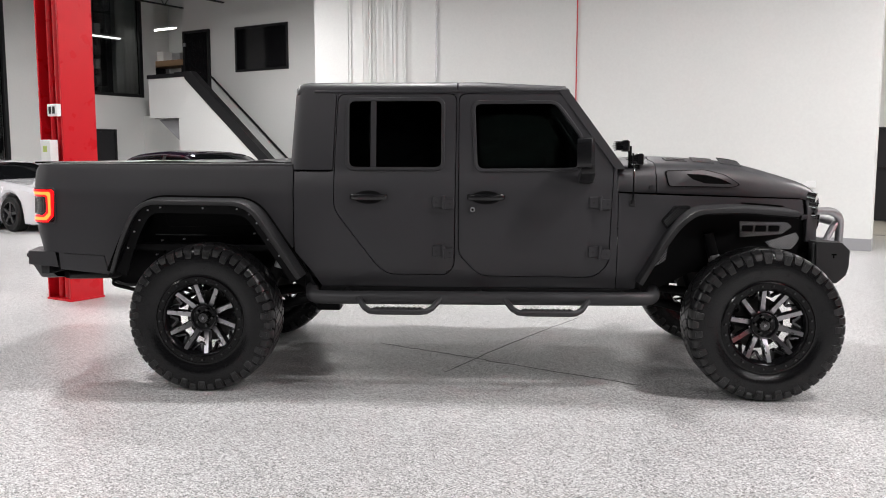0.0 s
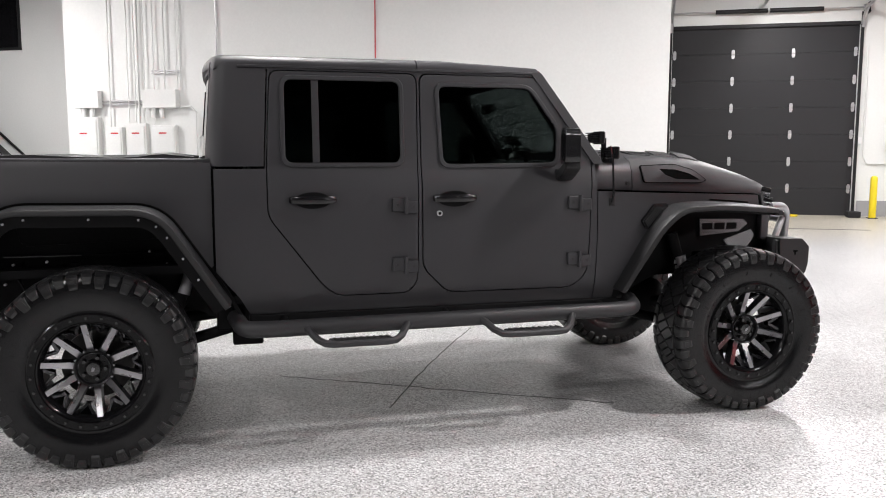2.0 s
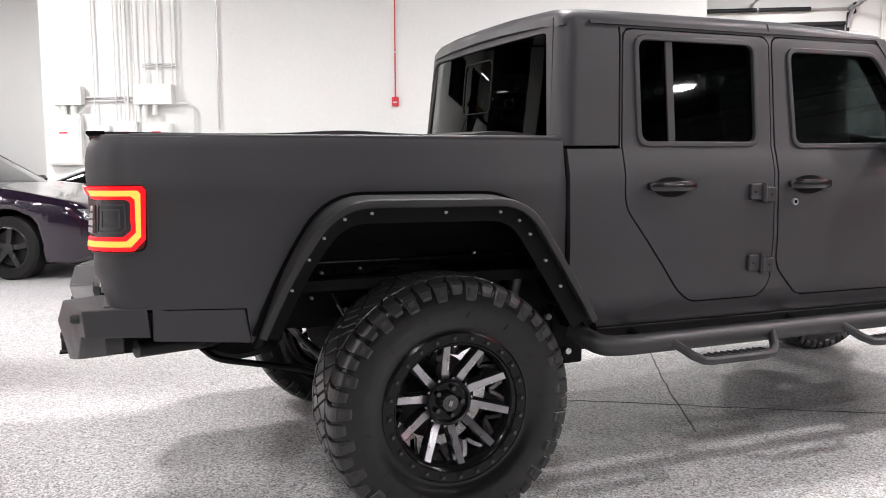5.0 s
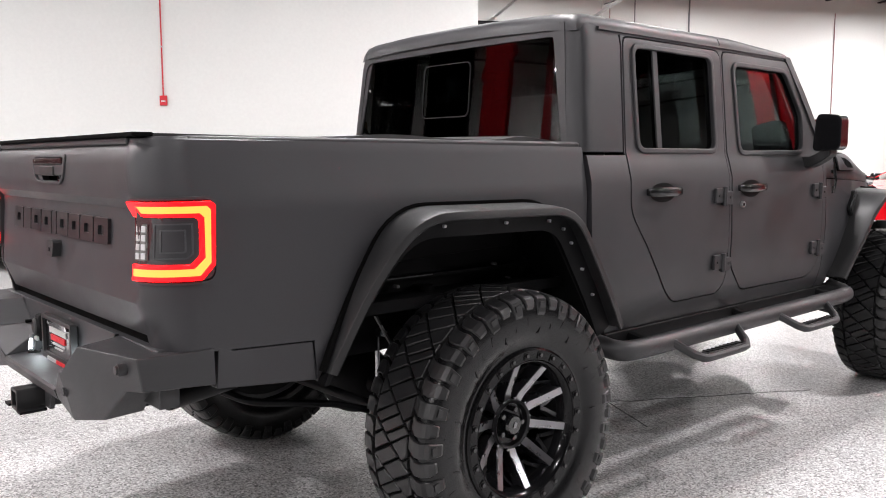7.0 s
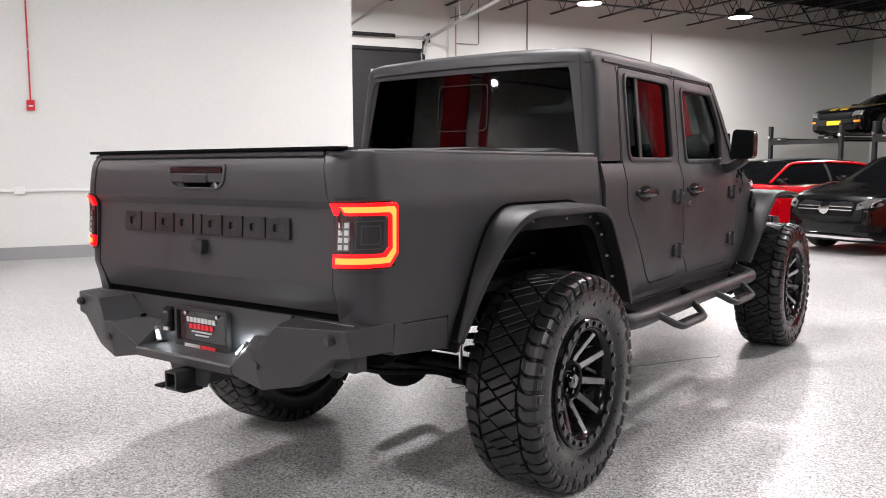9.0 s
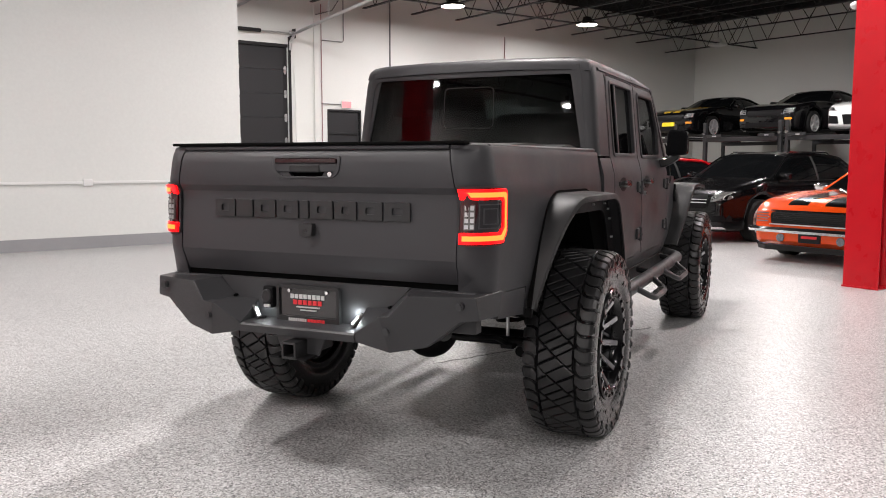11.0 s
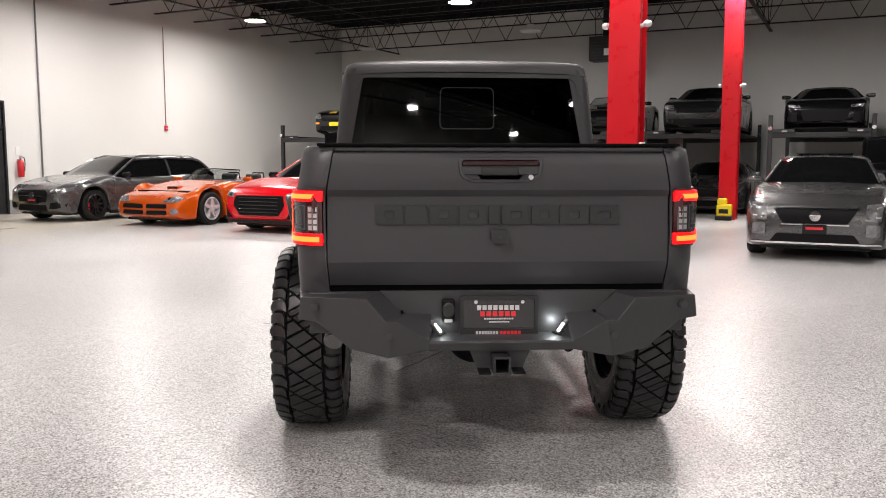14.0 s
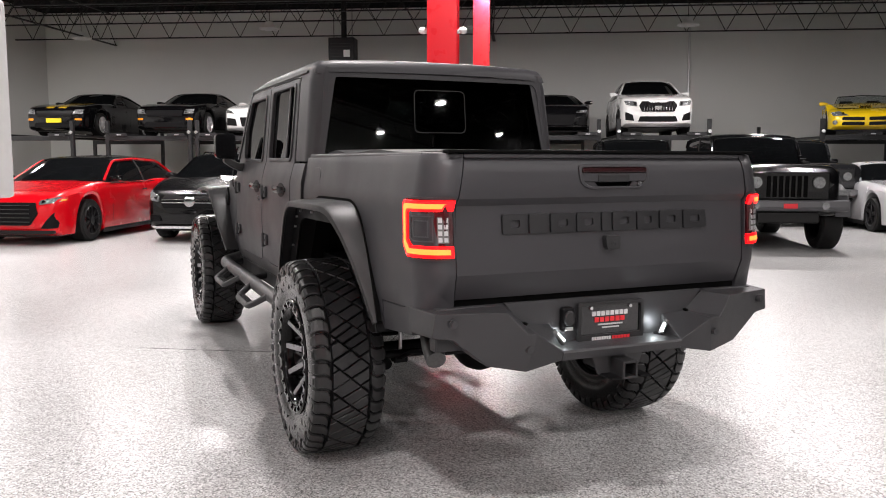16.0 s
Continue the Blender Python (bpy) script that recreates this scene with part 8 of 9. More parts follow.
ring_patch(ob, sh, "badge", 0, 0.57, 0.085, CHROME, "plain round chrome badge", 0.035, 0.02, False)
front_patch(ob, sh, "headlight", [(0.50, 0.62), (0.80, 0.68), (0.84, 0.76), (0.72, 0.76), (0.52, 0.70)], HEADLAMP, "clear swept headlight", mirror=True)
front_patch(ob, sh, "intake", [(0.52, 0.30), (0.80, 0.30), (0.82, 0.46), (0.56, 0.42)], GRILLE, "black side intake", mirror=True)
front_patch(ob, sh, "lower_grille", [(0.46, 0.25), (-0.46, 0.25), (-0.42, 0.38), (0.42, 0.38)], GRILLE)
plate(ob, sh, 0.40)
for s in (-1, 1):
    bm = bmesh.new()
    tube(bm, [(sh.cab[1] - 0.1, s * 0.60, 1.41), (sh.cab[1] - 0.25, s * 0.605, 1.452), (sh.cab[2] + 0.3, s * 0.605, 1.45), (sh.cab[2] + 0.1, s * 0.60, 1.40)], 0.012, 6)
    part("roof_rail", bm, CHROME, ob, "bright roof rail")

# orange roadster with its top down
sh = Shape(L=4.46, W=1.94, H=1.20, wb=2.51, fo=0.92, wr=0.345, gc=0.13, belt=0.86, nose=0.58, hood=0.90, deck=0.92, tail=0.86, ws0=1.75, ws1=2.25, rf1=3.1, rg0=3.5, taper=0.84, open_top=True)


def roadster(name, label, at, turn, body, z=0.0, alloy=ALLOY_SILVER, group="showroom cars", spokes=5):
    ob = car(name, label, at, turn, sh, body, alloy, spokes, 0.28, z=z, group=group, spoke_w=0.07)
    c = sh.cab
    part("cockpit", boxes((c[2] - 0.1, c[0] - 0.15, -0.66, 0.66, 0.70, 0.895)), SEAT, ob, "open black cockpit", bevel=0.03)
    part("windscreen", sheet([rounded([(-0.70, 0.88), (0.70, 0.88), (0.60, 1.13), (-0.60, 1.13)], 0.08, 4)], lambda u, v, d: (c[0] - 0.05 - 1.35 * (v - 0.88) - 0.12 * (u / 0.7) ** 2 - d, u, v), 0.008, (-0.4, -0.2, 0, 0.2, 0.4)), GLASS_CLEAR, ob, "low clear windscreen")
    bm = bmesh.new()
    tube(bm, [(c[0] - 0.17, -0.72, 0.88), (c[0] - 0.49, -0.62, 1.13), (c[0] - 0.39, 0, 1.155), (c[0] - 0.49, 0.62, 1.13), (c[0] - 0.17, 0.72, 0.88)], 0.014, 8)
    part("windscreen_frame", bm, LIP, ob)
    for y in (-0.36, 0.36):
        part("seat_back", boxes((c[2] + 0.0, c[2] + 0.14, y - 0.20, y + 0.20, 0.78, 1.03)), SEAT, ob, bevel=0.05, seg=3)
        bm = bmesh.new()
        tube(bm, [(c[2] - 0.08, y - 0.2, 0.88), (c[2] - 0.1, y - 0.15, 1.05), (c[2] - 0.1, y + 0.15, 1.05), (c[2] - 0.08, y + 0.2, 0.88)], 0.018, 8)
        part("roll_hoop", bm, LIP, ob)
    for y in (0.30,):
        for z0 in (0.24, 0.37):
            front_patch(ob, sh, "grille", [(0.05, z0), (0.60, z0 + 0.01), (0.58, z0 + 0.10), (0.05, z0 + 0.09)], GRILLE, "black grille opening", mirror=True, r=0.03)
    front_patch(ob, sh, "headlight", [(0.42, 0.50), (0.82, 0.50), (0.86, 0.60), (0.66, 0.63)], HEADLAMP, "clear headlight", mirror=True)
    ring_patch(ob, sh, "fog_lamp", 0.76, 0.32, 0.06, HEADLAMP, "round fog lamp")
    part("hood_scoop", boxes((sh.front - 1.05, sh.front - 0.80, -0.16, 0.16, sh.top(sh.front - 0.9) + 0.01, sh.top(sh.front - 0.9) + 0.048)), body, ob, bevel=0.03)
    part("scoop_mouth", boxes((sh.front - 0.80, sh.front - 0.785, -0.14, 0.14, sh.top(sh.front - 0.9) + 0.014, sh.top(sh.front - 0.9) + 0.044)), GAP, ob)
    return ob


roadster("roadster", "burnt-orange open roadster with chrome wheels", (6.28, 15.6), 180, P_ORANGE)
SH_ROAD = sh

# red estate
sh = Shape(L=5.0, W=1.95, H=1.46, wb=2.93, fo=0.96, wr=0.36, gc=0.14, belt=0.98, nose=0.78, hood=1.0, deck=1.02, tail=1.0, ws0=1.50, ws1=2.30, rf1=4.2, rg0=4.85, roof_w=0.68, taper=0.84)
ob = car("sport_estate", "bright red wide-bodied estate car with black roof", (6.33, 12.5), 180, sh, P_RED, ALLOY_BLACK, 10, 0.28, roof=P_BLACK, caliper=RED_PLAIN, group="showroom cars", mirror=P_BLACK)
front_patch(ob, sh, "grille", [(0.44, 0.33), (-0.44, 0.33), (-0.58, 0.52), (-0.54, 0.70), (0.54, 0.70), (0.58, 0.52)], GRILLE, "large black honeycomb grille", 0.02)
for k in range(5):
    slats(ob, sh, "grille_bar", -0.45, 0.45, 0.38 + 0.066 * k, 0.40 + 0.066 * k, 1, GLOSS_BLACK, 0.03)
front_patch(ob, sh, "headlight", [(0.60, 0.66), (0.86, 0.70), (0.93, 0.78), (0.86, 0.79), (0.60, 0.735)], HEADLAMP, "slim clear headlight", mirror=True)
front_patch(ob, sh, "turn_signal", [(0.86, 0.71), (0.93, 0.735), (0.94, 0.785), (0.88, 0.775)], AMBER, "amber turn signal", 0.02, mirror=True)
front_patch(ob, sh, "intake", [(0.62, 0.28), (0.84, 0.28), (0.88, 0.52), (0.82, 0.54)], GRILLE, "large black side intake", 0.02, mirror=True)
front_patch(ob, sh, "splitter", [(0.80, 0.19), (-0.80, 0.19), (-0.82, 0.25), (0.82, 0.25)], LIP, "black splitter", 0.04)

# black compact SUV
sh = Shape(L=4.42, W=1.82, H=1.53, wb=2.70, fo=0.92, wr=0.36, gc=0.2, belt=1.03, nose=0.84, hood=1.06, deck=1.10, tail=1.07, ws0=1.22, ws1=1.98, rf1=3.75, rg0=4.32, roof_w=0.70)
ob = car("compact_suv", "gloss black compact SUV with a star-less chrome-barred grille", (6.8, 9.7), 180, sh, P_BLACK, ALLOY_SILVER, 10, group="showroom cars")
ob["label"] = "gloss black compact SUV with chrome-barred grille"
front_patch(ob, sh, "grille", [(0.46, 0.58), (-0.46, 0.58), (-0.52, 0.72), (-0.44, 0.80), (0.44, 0.80), (0.52, 0.72)], GRILLE, "black grille", 0.015)
slats(ob, sh, "grille_bar", -0.48, 0.48, 0.66, 0.69, 1, CHROME, 0.03)
slats(ob, sh, "grille_bar", -0.48, 0.48, 0.71, 0.74, 1, CHROME, 0.03)
ring_patch(ob, sh, "badge", 0, 0.70, 0.095, CHROME, "plain round chrome badge", 0.04, 0.02, False)
front_patch(ob, sh, "headlight", [(0.54, 0.68), (0.80, 0.74), (0.86, 0.86), (0.72, 0.86), (0.54, 0.78)], HEADLAMP, "clear swept headlight", mirror=True)
front_patch(ob, sh, "intake", [(0.50, 0.36), (0.80, 0.36), (0.82, 0.48), (0.54, 0.46)], GRILLE, "black intake", mirror=True)
front_patch(ob, sh, "lower_trim", [(0.74, 0.24), (-0.74, 0.24), (-0.72, 0.28), (0.72, 0.28)], CHROME, "bright lower trim", 0.03, r=0.01)
for s in (-1, 1):
    bm = bmesh.new()
    tube(bm, [(sh.cab[1] - 0.1, s * 0.56, 1.47), (sh.cab[1] - 0.25, s * 0.58, 1.525), (sh.cab[2] + 0.3, s * 0.58, 1.52), (sh.cab[2] + 0.1, s * 0.56, 1.45)], 0.014, 6)
    part("roof_rail", bm, CHROME, ob, "bright roof rail")

# orange classic coupe with black stripes
sh = Shape(L=4.72, W=1.88, H=1.30, wb=2.74, fo=0.92, wr=0.335, gc=0.19, belt=0.90, nose=0.76, hood=0.93, deck=0.93, tail=0.90, ws0=1.72, ws1=2.25, rf1=3.22, rg0=3.88, roof_w=0.66, taper=0.90)
ob = car("classic_coupe", "vivid orange classic muscle coupe with black stripes", (5.62, 6.65), 180, sh, P_HUGGER, ALLOY_SILVER, 5, group="showroom cars", spoke_w=0.07, mirror=CHROME)
top_patch(ob, sh, "stripe", sh.cab[0] + 0.02, sh.front - 0.12, 0.12, 0.40, P_BLACK, "wide black hood stripe", mirror=True)
top_patch(ob, sh, "stripe", sh.rear + 0.1, sh.cab[3] - 0.05, 0.12, 0.40, P_BLACK, "wide black deck stripe", mirror=True)
front_patch(ob, sh, "grille", [(0.56, 0.52), (-0.56, 0.52), (-0.58, 0.66), (-0.50, 0.69), (0.50, 0.69), (0.58, 0.66)], GRILLE, "blacked-out grille in a chrome frame", 0.015)
for k in range(6):
    slats(ob, sh, "grille_bar", -0.54, 0.54, 0.53 + 0.025 * k, 0.545 + 0.025 * k, 1, LIP, 0.022)
slats(ob, sh, "grille_frame", -0.58, 0.58, 0.685, 0.705, 1, CHROME, 0.03)
slats(ob, sh, "grille_frame", -0.58, 0.58, 0.50, 0.52, 1, CHROME, 0.03)
for s in (-1, 1):
    slats(ob, sh, "grille_frame", min(s * 0.58, s * 0.60), max(s * 0.58, s * 0.60), 0.50, 0.705, 1, CHROME, 0.03)
front_patch(ob, sh, "headlight_door", [(0.60, 0.52), (0.84, 0.52), (0.84, 0.68), (0.60, 0.69)], P_HUGGER, "ribbed orange headlight door", 0.012, mirror=True)
for k in range(4):
    front_patch(ob, sh, "headlight_rib", [(0.61, 0.54 + 0.037 * k), (0.83, 0.54 + 0.037 * k), (0.83, 0.555 + 0.037 * k), (0.61, 0.555 + 0.037 * k)], HEADLAMP, "", 0.02, True, 0.004)
bm = loft([[(sh.xf(min(abs(y), 0.84)) + dx, y, zz) for dx, zz in ((0.0, 0.40), (0.06, 0.40), (0.085, 0.435), (0.06, 0.475), (0.0, 0.475))] for y in [-0.92 + 1.84 * k / 16 for k in range(17)]])
part("front_bumper", bm, CHROME, ob, "chrome front bumper")
ring_patch(ob, sh, "fog_lamp", 0.42, 0.33, 0.055, HEADLAMP, "round fog lamp")
plate(ob, sh, 0.28)
front_patch(ob, sh, "spoiler", [(0.84, 0.16), (-0.84, 0.16), (-0.84, 0.23), (0.84, 0.23)], LIP, "black chin spoiler", 0.04)

# silver saloon with an upright grille
sh = Shape(L=4.99, W=1.85, H=1.46, wb=2.88, fo=0.92, wr=0.345, belt=0.99, nose=0.80, hood=1.02, deck=1.08, tail=1.04, ws0=1.62, ws1=2.4, rf1=3.75, rg0=4.45, roof_w=0.66, taper=0.90)
ob = car("saloon_car", "silver-grey saloon car with tall headlights and mesh grille", (6.2, 3.05), 180, sh, P_SILVER, ALLOY_SILVER, 7, group="showroom cars")
front_patch(ob, sh, "grille", [(0.40, 0.52), (-0.40, 0.52), (-0.52, 0.72), (0.52, 0.72)], GRILLE, "black mesh grille in chrome", 0.015)
slats(ob, sh, "grille_frame", -0.53, 0.53, 0.715, 0.735, 1, CHROME, 0.03)
slats(ob, sh, "grille_frame", -0.42, 0.42, 0.495, 0.515, 1, CHROME, 0.03)
ring_patch(ob, sh, "badge", 0, 0.62, 0.07, CHROME, "plain round chrome badge", 0.035, 0.02, False)
front_patch(ob, sh, "headlight", [(0.60, 0.56), (0.80, 0.56), (0.82, 0.80), (0.62, 0.78)], HEADLAMP, "tall clear headlight", mirror=True)
front_patch(ob, sh, "fog_lamp", [(0.62, 0.36), (0.79, 0.36), (0.79, 0.52), (0.62, 0.52)], HEADLAMP, "square fog lamp", mirror=True)
front_patch(ob, sh, "lower_grille", [(0.56, 0.27), (-0.56, 0.27), (-0.48, 0.38), (0.48, 0.38)], GRILLE)
front_patch(ob, sh, "bumper_trim", [(0.82, 0.24), (-0.82, 0.24), (-0.80, 0.265), (0.80, 0.265)], CHROME, "bright bumper trim", 0.03, r=0.006)
plate(ob, sh, 0.38)
part("sunroof", boxes((sh.cab[2] + 0.2, sh.cab[1] - 0.15, -0.42, 0.42, 1.46, 1.475)), GLOSS_BLACK, ob, "dark raised sunroof", bevel=0.008)


# boxy off-roaders
def off_roader(name, label, at, turn, body, detail=True):
    s4 = Shape(L=4.3, W=1.60, H=1.86, wb=2.95, fo=0.62, wr=0.455, gc=0.48, track=0.13, belt=1.30, nose=1.24, hood=1.30, deck=1.30, tail=1.30, ws0=1.62, ws1=1.90, rf1=4.15, rg0=4.28, roof_w=0.86, taper=0.98, crown=0.0)
    ob = car(name, label, at, turn, s4, body, ALLOY_BLACK, 8, 0.31, group="black off-roaders", spoke_w=0.05)
    f = s4.front
    part("grille", boxes((f - 0.02, f + 0.03, -0.62, 0.62, 0.80, 1.22)), body, ob, "upright seven-slot grille", bevel=0.02)
    for k in range(7):
        y = -0.27 + 0.09 * k
        part("grille_slot", boxes((f + 0.028, f + 0.034, y - 0.03, y + 0.03, 0.84, 1.16)), GAP, ob)
    for s in (-1, 1):
        h = part("headlight", cyls(((f, s * 0.46, 1.06), (f + 0.05, s * 0.46, 1.06), 0.10), seg=24), GLOSS_BLACK, ob)
        part("headlight_lens", cyls(((f + 0.05, s * 0.46, 1.06), (f + 0.062, s * 0.46, 1.06), 0.085), seg=24), HEADLAMP, h, "round clear headlight")
        a = s4.ax
        for x, nm in ((a[0], "front_flare"), (a[1], "rear_flare")):
            arc = [(x + 0.62 * math.cos(t) * (1.0 if abs(math.cos(t)) < 0.9 else 0.97), 0.44 + 0.62 * math.sin(t)) for t in [math.radians(15 + 150 * k / 10) for k in range(11)]]
            part(nm, loft([[(px, s * 0.74, pz), (px, s * 0.97, pz - 0.02), (px, s * 0.98, pz - 0.07), (px, s * 0.74, pz - 0.06)] for px, pz in arc]), STEEL_BUMPER, ob, "wide dark grey wheel-arch flare", bevel=0.01)
        part("turn_lamp", boxes((a[0] + 0.42, a[0] + 0.50, s * 0.80, s * 0.95, 0.86, 0.94)), HEADLAMP if detail else STEEL_BUMPER, ob, "clear side lamp", bevel=0.01)
    b = part("front_bumper", loft([[(f + x, y, z0 + 0.62) for x, z0 in ((0.06, 0.0), (0.20, 0.02), (0.24, 0.08), (0.22, 0.17), (0.06, 0.18))] for y in (-0.86, -0.6, -0.3, 0.3, 0.6, 0.86)]), STEEL_BUMPER, ob, "grey steel bumper", bevel=0.01)
    for s in (-1, 1):
        part("fog_lamp", cyls(((f + 0.2, s * 0.50, 0.72), (f + 0.25, s * 0.50, 0.72), 0.055)), HEADLAMP, b, "round fog lamp")
    part("winch_badge", boxes((f + 0.235, f + 0.25, -0.10, 0.10, 0.68, 0.75)), INK_R, b, "plain red badge")
    part("skid_plate", boxes((f - 0.05, f + 0.16, -0.45, 0.45, 0.45, 0.62)), LIP, ob, bevel=0.03)
    return ob


off_roader("off_roader", "gloss black boxy off-roader with steel bumper", (6.35, 0.2), 180, P_BLACK)
off_roader("off_roader", "black boxy off-roader parked in the second row", (9.9, 1.75), 180, P_BLACK, False)
off_roader("off_roader", "dark boxy off-roader parked behind another", (11.2, -2.0), 180, P_DARK, False)

# second row and the cars below the lifts
sh = Shape(L=4.67, W=1.90, H=1.37, wb=2.78, fo=0.98, wr=0.355, gc=0.12, belt=0.93, nose=0.70, hood=0.96, deck=1.02, tail=1.0, ws0=1.65, ws1=2.35, rf1=3.3, rg0=4.15, roof_w=0.64)
ob = car("sports_coupe", "dark grey sports coupe with bronze-gold wheels", (11.55, 7.05), 180, sh, P_DARK, ALLOY_GOLD, 6, 0.27, group="second-row cars", spoke_w=0.05)
front_patch(ob, sh, "grille", [(0.45, 0.32), (-0.45, 0.32), (-0.40, 0.60), (0.40, 0.60)], GRILLE, "black grille", 0.015)
front_patch(ob, sh, "headlight", [(0.56, 0.58), (0.82, 0.60), (0.88, 0.76), (0.70, 0.72)], HEADLAMP, "clear headlight", mirror=True)


def plain_coupe(name, label, at, z, body, alloy=ALLOY_BLACK, stripe=None, shape=None, group="cars on the lifts", turn=180):
    s2 = shape or Shape(L=4.75, W=1.90, H=1.36, wb=2.75, fo=0.95, wr=0.34, gc=0.14, belt=0.94, nose=0.76, hood=0.98, deck=1.02, tail=1.0, ws0=1.75, ws1=2.4, rf1=3.2, rg0=4.05, roof_w=0.66, taper=0.86)
    ob = car(name, label, at, turn, s2, body, alloy, 5, 0.26, z=z, group=group, spoke_w=0.06)
    n = s2.k["nose"]
    front_patch(ob, s2, "grille", [(0.50, n - 0.24), (-0.50, n - 0.24), (-0.54, n - 0.06), (0.54, n - 0.06)], GRILLE, "black grille", 0.015)
    front_patch(ob, s2, "headlight", [(0.56, n - 0.17), (0.82, n - 0.15), (0.84, n - 0.02), (0.60, n - 0.03)], HEADLAMP, "clear headlight", mirror=True)
    front_patch(ob, s2, "lower_grille", [(0.60, 0.22), (-0.60, 0.22), (-0.56, 0.36), (0.56, 0.36)], GRILLE, "black lower intake")
    if body is P_BLACK:
        front_patch(ob, s2, "fog_lamp", [(0.62, n - 0.34), (0.80, n - 0.34), (0.80, n - 0.28), (0.62, n - 0.28)], AMBER, "amber marker lamp", mirror=True)
    if stripe:
        top_patch(ob, s2, "stripe", s2.cab[0] + 0.02, s2.front - 0.12, 0.06, 0.30, stripe, "wide hood stripe", mirror=True)
    return ob


LIFT_Z = 2.06
LX = 13.05
ob = plain_coupe("muscle_coupe", "black muscle coupe with gold hood stripes on a lift", (LX + 3.25, 17.45), LIFT_Z, P_BLACK, ALLOY_SILVER, P_GOLD)
front_patch(ob, Shape(L=4.75, W=1.90), "plate_cover", [(0.22, 0.36), (-0.22, 0.36), (-0.22, 0.48), (0.22, 0.48)], YELLOW, "plain yellow plate", 0.05, depth=0.05)
plain_coupe("muscle_coupe", "gloss black muscle coupe on a lift", (LX + 3.25, 14.2), LIFT_Z, P_BLACK, ALLOY_SILVER)
# white sports coupe
sh = Shape(L=4.38, W=1.86, H=1.29, wb=2.47, fo=0.96, wr=0.345, gc=0.12, belt=0.93, nose=0.70, hood=0.96, deck=1.04, tail=1.0, ws0=1.85, ws1=2.45, rf1=3.05, rg0=3.95, roof_w=0.60, taper=0.80)
ob = car("sports_coupe", "white sports coupe with large black intakes on a lift", (LX + 3.25, 11.75), 180, sh, P_WHITE, ALLOY_BLACK, 10, 0.27, z=LIFT_Z, group="cars on the lifts", roof=P_BLACK)
front_patch(ob, sh, "grille", [(0.28, 0.24), (-0.28, 0.24), (-0.34, 0.50), (0.34, 0.50)], GRILLE, "black centre intake", 0.015)
front_patch(ob, sh, "intake", [(0.42, 0.26), (0.74, 0.28), (0.80, 0.50), (0.46, 0.46)], GRILLE, "large black side intake", 0.015, mirror=True)
front_patch(ob, sh, "headlight", [(0.48, 0.60), (0.80, 0.62), (0.86, 0.72), (0.66, 0.70)], HEADLAMP, "slim headlight", mirror=True)
sh = SH_ROAD
roadster("roadster", "black open roadster on a lift", (LX + 3.25, 9.1), 180, P_BLACK, LIFT_Z, ALLOY_SILVER, "cars on the lifts")
roadster("roadster", "yellow roadster with black grille on a lift", (LX + 3.25, -5.45), 163, P_YELLOW, LIFT_Z, ALLOY_SILVER, "cars on the lifts")
plain_coupe("muscle_coupe", "dark grey muscle coupe on a lift", (LX + 3.25, 6.35), LIFT_Z, P_DARK, ALLOY_BLACK)
sh = Shape(L=4.42, W=1.94, H=1.24, wb=2.65, fo=0.95, wr=0.345, gc=0.11, belt=0.88, nose=0.72, hood=0.86, deck=0.98, tail=0.95, ws0=1.25, ws1=2.0, rf1=2.8, rg0=3.9, roof_w=0.60, taper=0.88)
ob = car("supercar", "low gloss black supercar on a lift", (LX + 3.25, 3.32), 180, sh, P_BLACK, ALLOY_BLACK, 10, 0.28, z=LIFT_Z, group="cars on the lifts")
front_patch(ob, sh, "grille", [(0.48, 0.26), (-0.48, 0.26), (-0.56, 0.54), (0.56, 0.54)], GRILLE, "wide black grille", 0.015)
front_patch(ob, sh, "headlight", [(0.56, 0.58), (0.84, 0.60), (0.87, 0.68), (0.58, 0.64)], HEADLAMP, "slim headlight", mirror=True)
front_patch(ob, sh, "intake", [(0.62, 0.24), (0.86, 0.26), (0.86, 0.48), (0.64, 0.46)], GRILLE, "black side intake", mirror=True)
sh = Shape(L=4.75, W=1.93, H=1.62, wb=2.87, fo=0.93, wr=0.37, gc=0.2, belt=1.10, nose=0.92, hood=1.14, deck=1.14, tail=1.1, ws0=1.40, ws1=2.15, rf1=3.6, rg0=4.6, roof_w=0.66, taper=0.90)
ob = car("large_suv", "white SUV with black grille and intakes on a lift", (LX + 3.25, 0.62), 180, sh, P_WHITE, ALLOY_BLACK, 10, 0.28, z=LIFT_Z, group="cars on the lifts")
front_patch(ob, sh, "grille", [(0.42, 0.60), (-0.42, 0.60), (-0.50, 0.76), (-0.42, 0.88), (0.42, 0.88), (0.50, 0.76)], GRILLE, "black grille with upright bars", 0.015)
slats(ob, sh, "grille_bar", -0.40, 0.40, 0.63, 0.86, 11, CHROME, 0.028, True)
ring_patch(ob, sh, "badge", 0, 0.75, 0.10, CHROME, "plain round chrome badge", 0.04, 0.02, False)
front_patch(ob, sh, "headlight", [(0.54, 0.74), (0.84, 0.78), (0.88, 0.90), (0.56, 0.87)], HEADLAMP, "dark-edged headlight", mirror=True)
front_patch(ob, sh, "lower_grille", [(0.52, 0.34), (-0.52, 0.34), (-0.46, 0.48), (0.46, 0.48)], GRILLE, "black lower intake", 0.015)
front_patch(ob, sh, "intake", [(0.62, 0.36), (0.84, 0.38), (0.86, 0.60), (0.66, 0.52)], GRILLE, "black side intake", mirror=True)
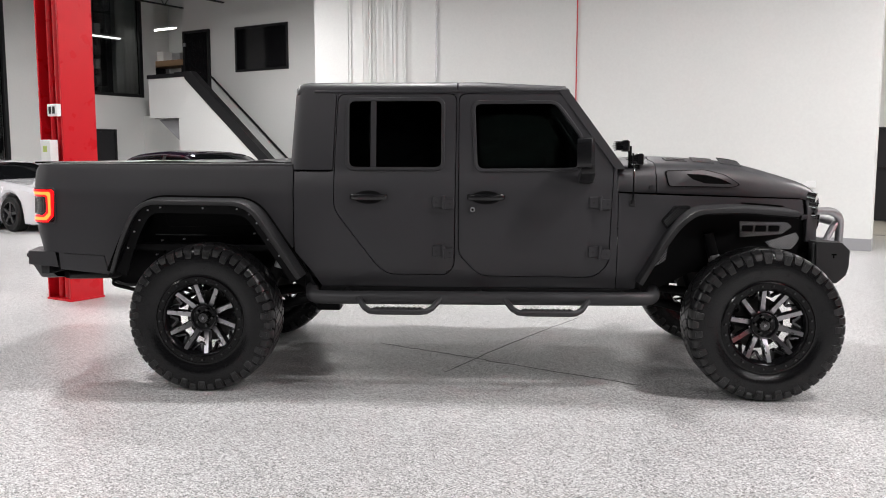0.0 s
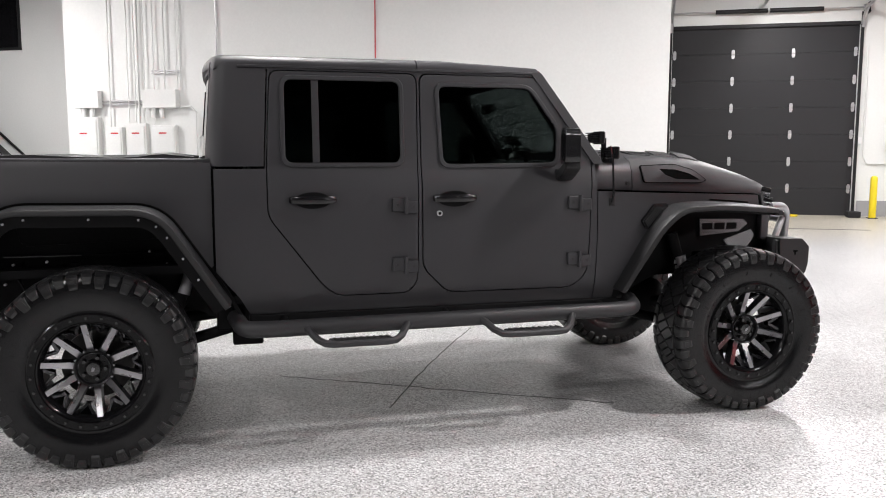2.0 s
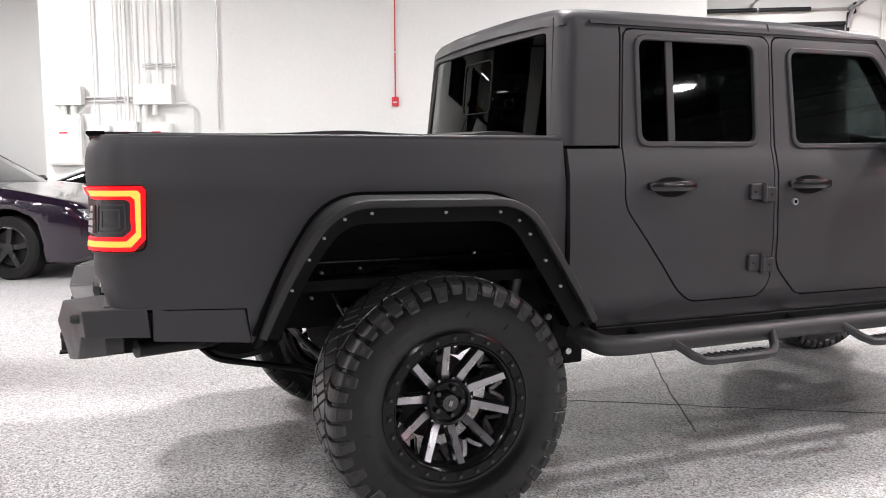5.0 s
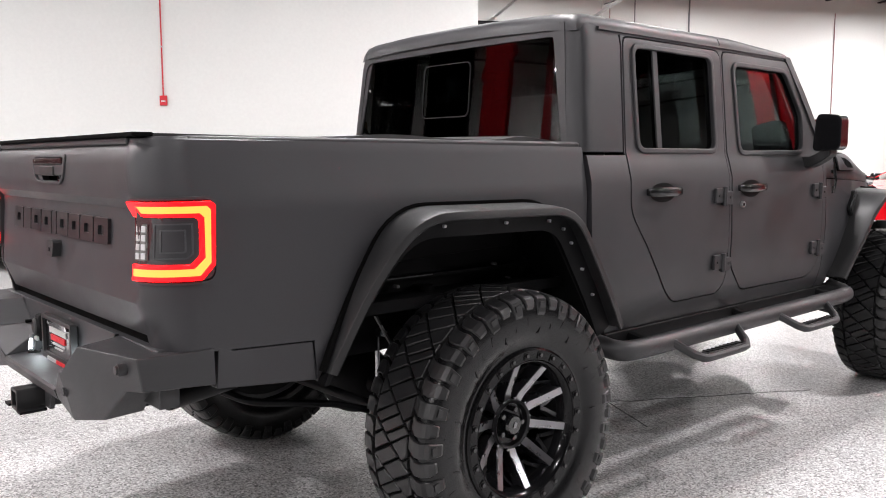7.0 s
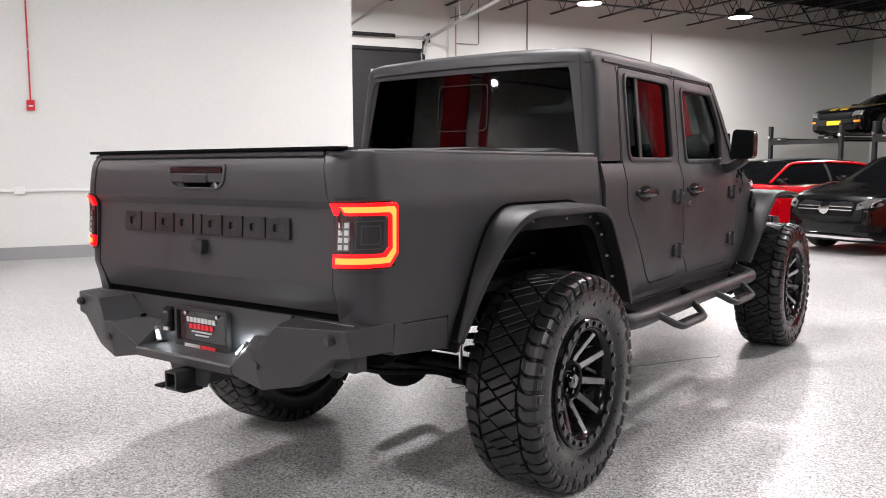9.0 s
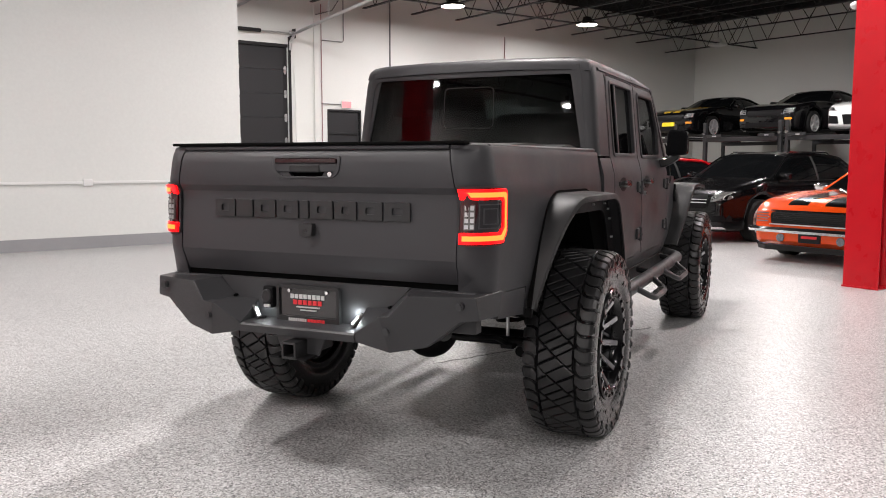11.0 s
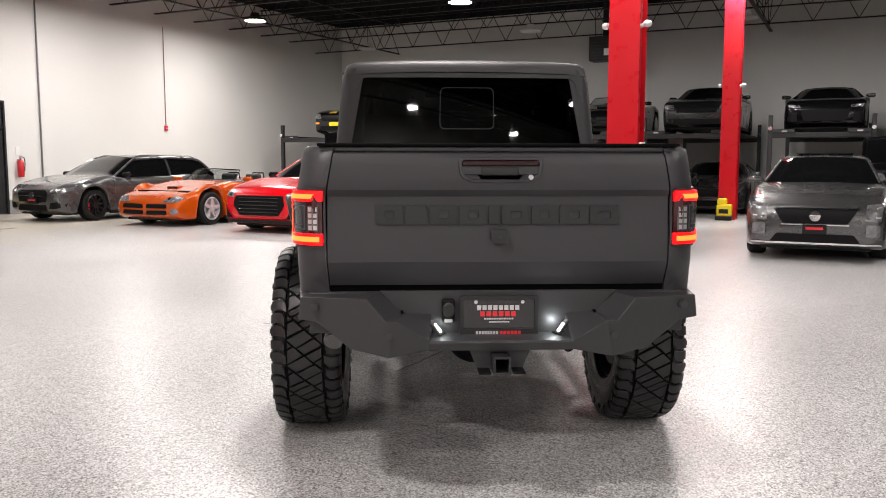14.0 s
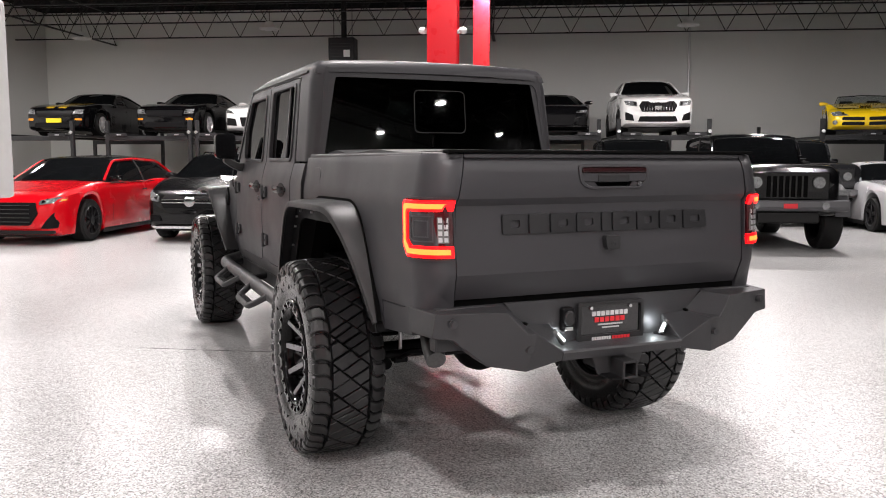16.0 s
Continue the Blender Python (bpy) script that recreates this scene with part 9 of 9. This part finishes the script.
low = Shape(L=4.5, W=1.86, H=1.32, wb=2.6, fo=0.9, wr=0.34, gc=0.13, belt=0.92, nose=0.70, hood=0.95, deck=1.0, tail=0.98, ws0=1.7, ws1=2.35, rf1=3.1, rg0=4.0, roof_w=0.64)
for nm, lb, yy, pt in (("sports_car", "white low sports car parked under a lift", 9.3, P_WHITE), ("sports_car", "dark low sports car parked under a lift", 17.4, P_DARK), ("sports_car", "black low sports car parked under a lift", 3.35, P_BLACK), ("sports_car", "silver low sports car parked under a lift", 5.9, P_SILVER), ("sports_car", "black low sports car parked under a lift", 11.75, P_BLACK)):
    plain_coupe(nm, lb, (15.2 if yy != 9.3 else 13.4, yy), 0.0, pt, ALLOY_BLACK, None, low, "cars under the lifts")
plain_coupe("muscle_coupe", "pale grey muscle coupe parked on the hall floor", (9.55, -3.55), 0.0, P_PALE, ALLOY_BLACK, None, None, "second-row cars")
plain_coupe("red_saloon", "dark red saloon parked behind the roadster", (12.2, 15.2), 0.0, P_RED, ALLOY_BLACK, None, low, "second-row cars")

# west end: cars along the white wall
plain_coupe("plum_saloon", "tall black-plum saloon parked by the white wall", (-11.15, 10.15), 0.0, P_PURPLE, ALLOY_BLACK, None, Shape(L=4.75, W=1.90, H=1.55, wb=2.75, fo=0.95, wr=0.36, gc=0.18, belt=1.02, nose=0.82, hood=1.06, deck=1.08, tail=1.04, ws0=1.5, ws1=2.25, rf1=3.6, rg0=4.5, roof_w=0.68, taper=0.86), "west row cars", 0)
plain_coupe("silver_coupe", "pale silver sports coupe with dark wheels", (-17.05, 10.0), 0.0, P_PALE, ALLOY_BLACK, None, None, "west row cars", 0)
s5 = Shape(L=4.8, W=1.88, H=1.32, wb=2.75, fo=0.95, wr=0.335, gc=0.2, belt=0.92, nose=0.78, hood=0.95, deck=0.95, tail=0.92, ws0=1.8, ws1=2.35, rf1=3.1, rg0=3.9, roof_w=0.66, taper=0.93)
ob = plain_coupe("white_classic", "white classic muscle car with chrome bumper", (-9.86, 13.0), 0.0, P_WHITE, ALLOY_SILVER, None, s5, "west row cars", 0)
bm = loft([[(s5.xf(min(abs(y), 0.84)) + dx, y, zz) for dx, zz in ((0.0, 0.40), (0.06, 0.40), (0.085, 0.44), (0.06, 0.49), (0.0, 0.49))] for y in [-0.92 + 1.84 * k / 16 for k in range(17)]])
part("front_bumper", bm, CHROME, ob, "chrome front bumper")


# ---- four-post lifts ----
LIFT_STEEL = mat("dark_grey_lift_paint", (0.018, 0.0185, 0.02), 0.4, 0.2, vary=0.15)


def car_lift(y0, y1):
    ob = thing("car_lift", "dark grey four-post car lift, raised", "car lift", pose(0, 0, 0), group="car lifts")
    x0, x1 = LX - 0.15, LX + 5.55
    for x in (x0, x1):
        for y in (y0, y1):
            p = part("post", boxes((x - 0.05, x + 0.05, y - 0.05, y + 0.05, 0, 2.42)), LIFT_STEEL, ob, bevel=0.008)
            part("foot", boxes((x - 0.13, x + 0.13, y - 0.13, y + 0.13, 0, 0.015)), LIFT_STEEL, p)
            part("pulley", cyls(((x - 0.10, y, LIFT_Z + 0.05), (x - 0.05, y, LIFT_Z + 0.05), 0.045)), CHROME, p, "bright pulley cover")
        part("crossbeam", boxes((x - 0.07, x + 0.07, y0 + 0.05, y1 - 0.05, LIFT_Z - 0.17, LIFT_Z - 0.05)), LIFT_STEEL, ob, bevel=0.008)
    m = (y0 + y1) / 2
    for s in (-1, 1):
        part("runway", boxes((x0 - 0.1, x1 + 0.1, m + s * 0.80 - 0.24, m + s * 0.80 + 0.24, LIFT_Z - 0.05, LIFT_Z)), LIFT_STEEL, ob, bevel=0.006)
        part("runway_lip", boxes((x0 - 0.12, x0 - 0.10, m + s * 0.80 - 0.24, m + s * 0.80 + 0.24, LIFT_Z - 0.05, LIFT_Z + 0.03)), LIFT_STEEL, ob)
        part("lip_mark", boxes((x0 - 0.125, x0 - 0.12, m + s * 0.80 - 0.08, m + s * 0.80 + 0.04, LIFT_Z - 0.035, LIFT_Z - 0.005)), GALV, ob, "small bright label plate")


for a, b in ((16.35, 18.75), (13.05, 15.35), (10.62, 12.85), (8.02, 10.2), (5.25, 7.45), (2.25, 4.45), (-0.5, 1.75), (-7.15, -3.25)):
    car_lift(a, b)
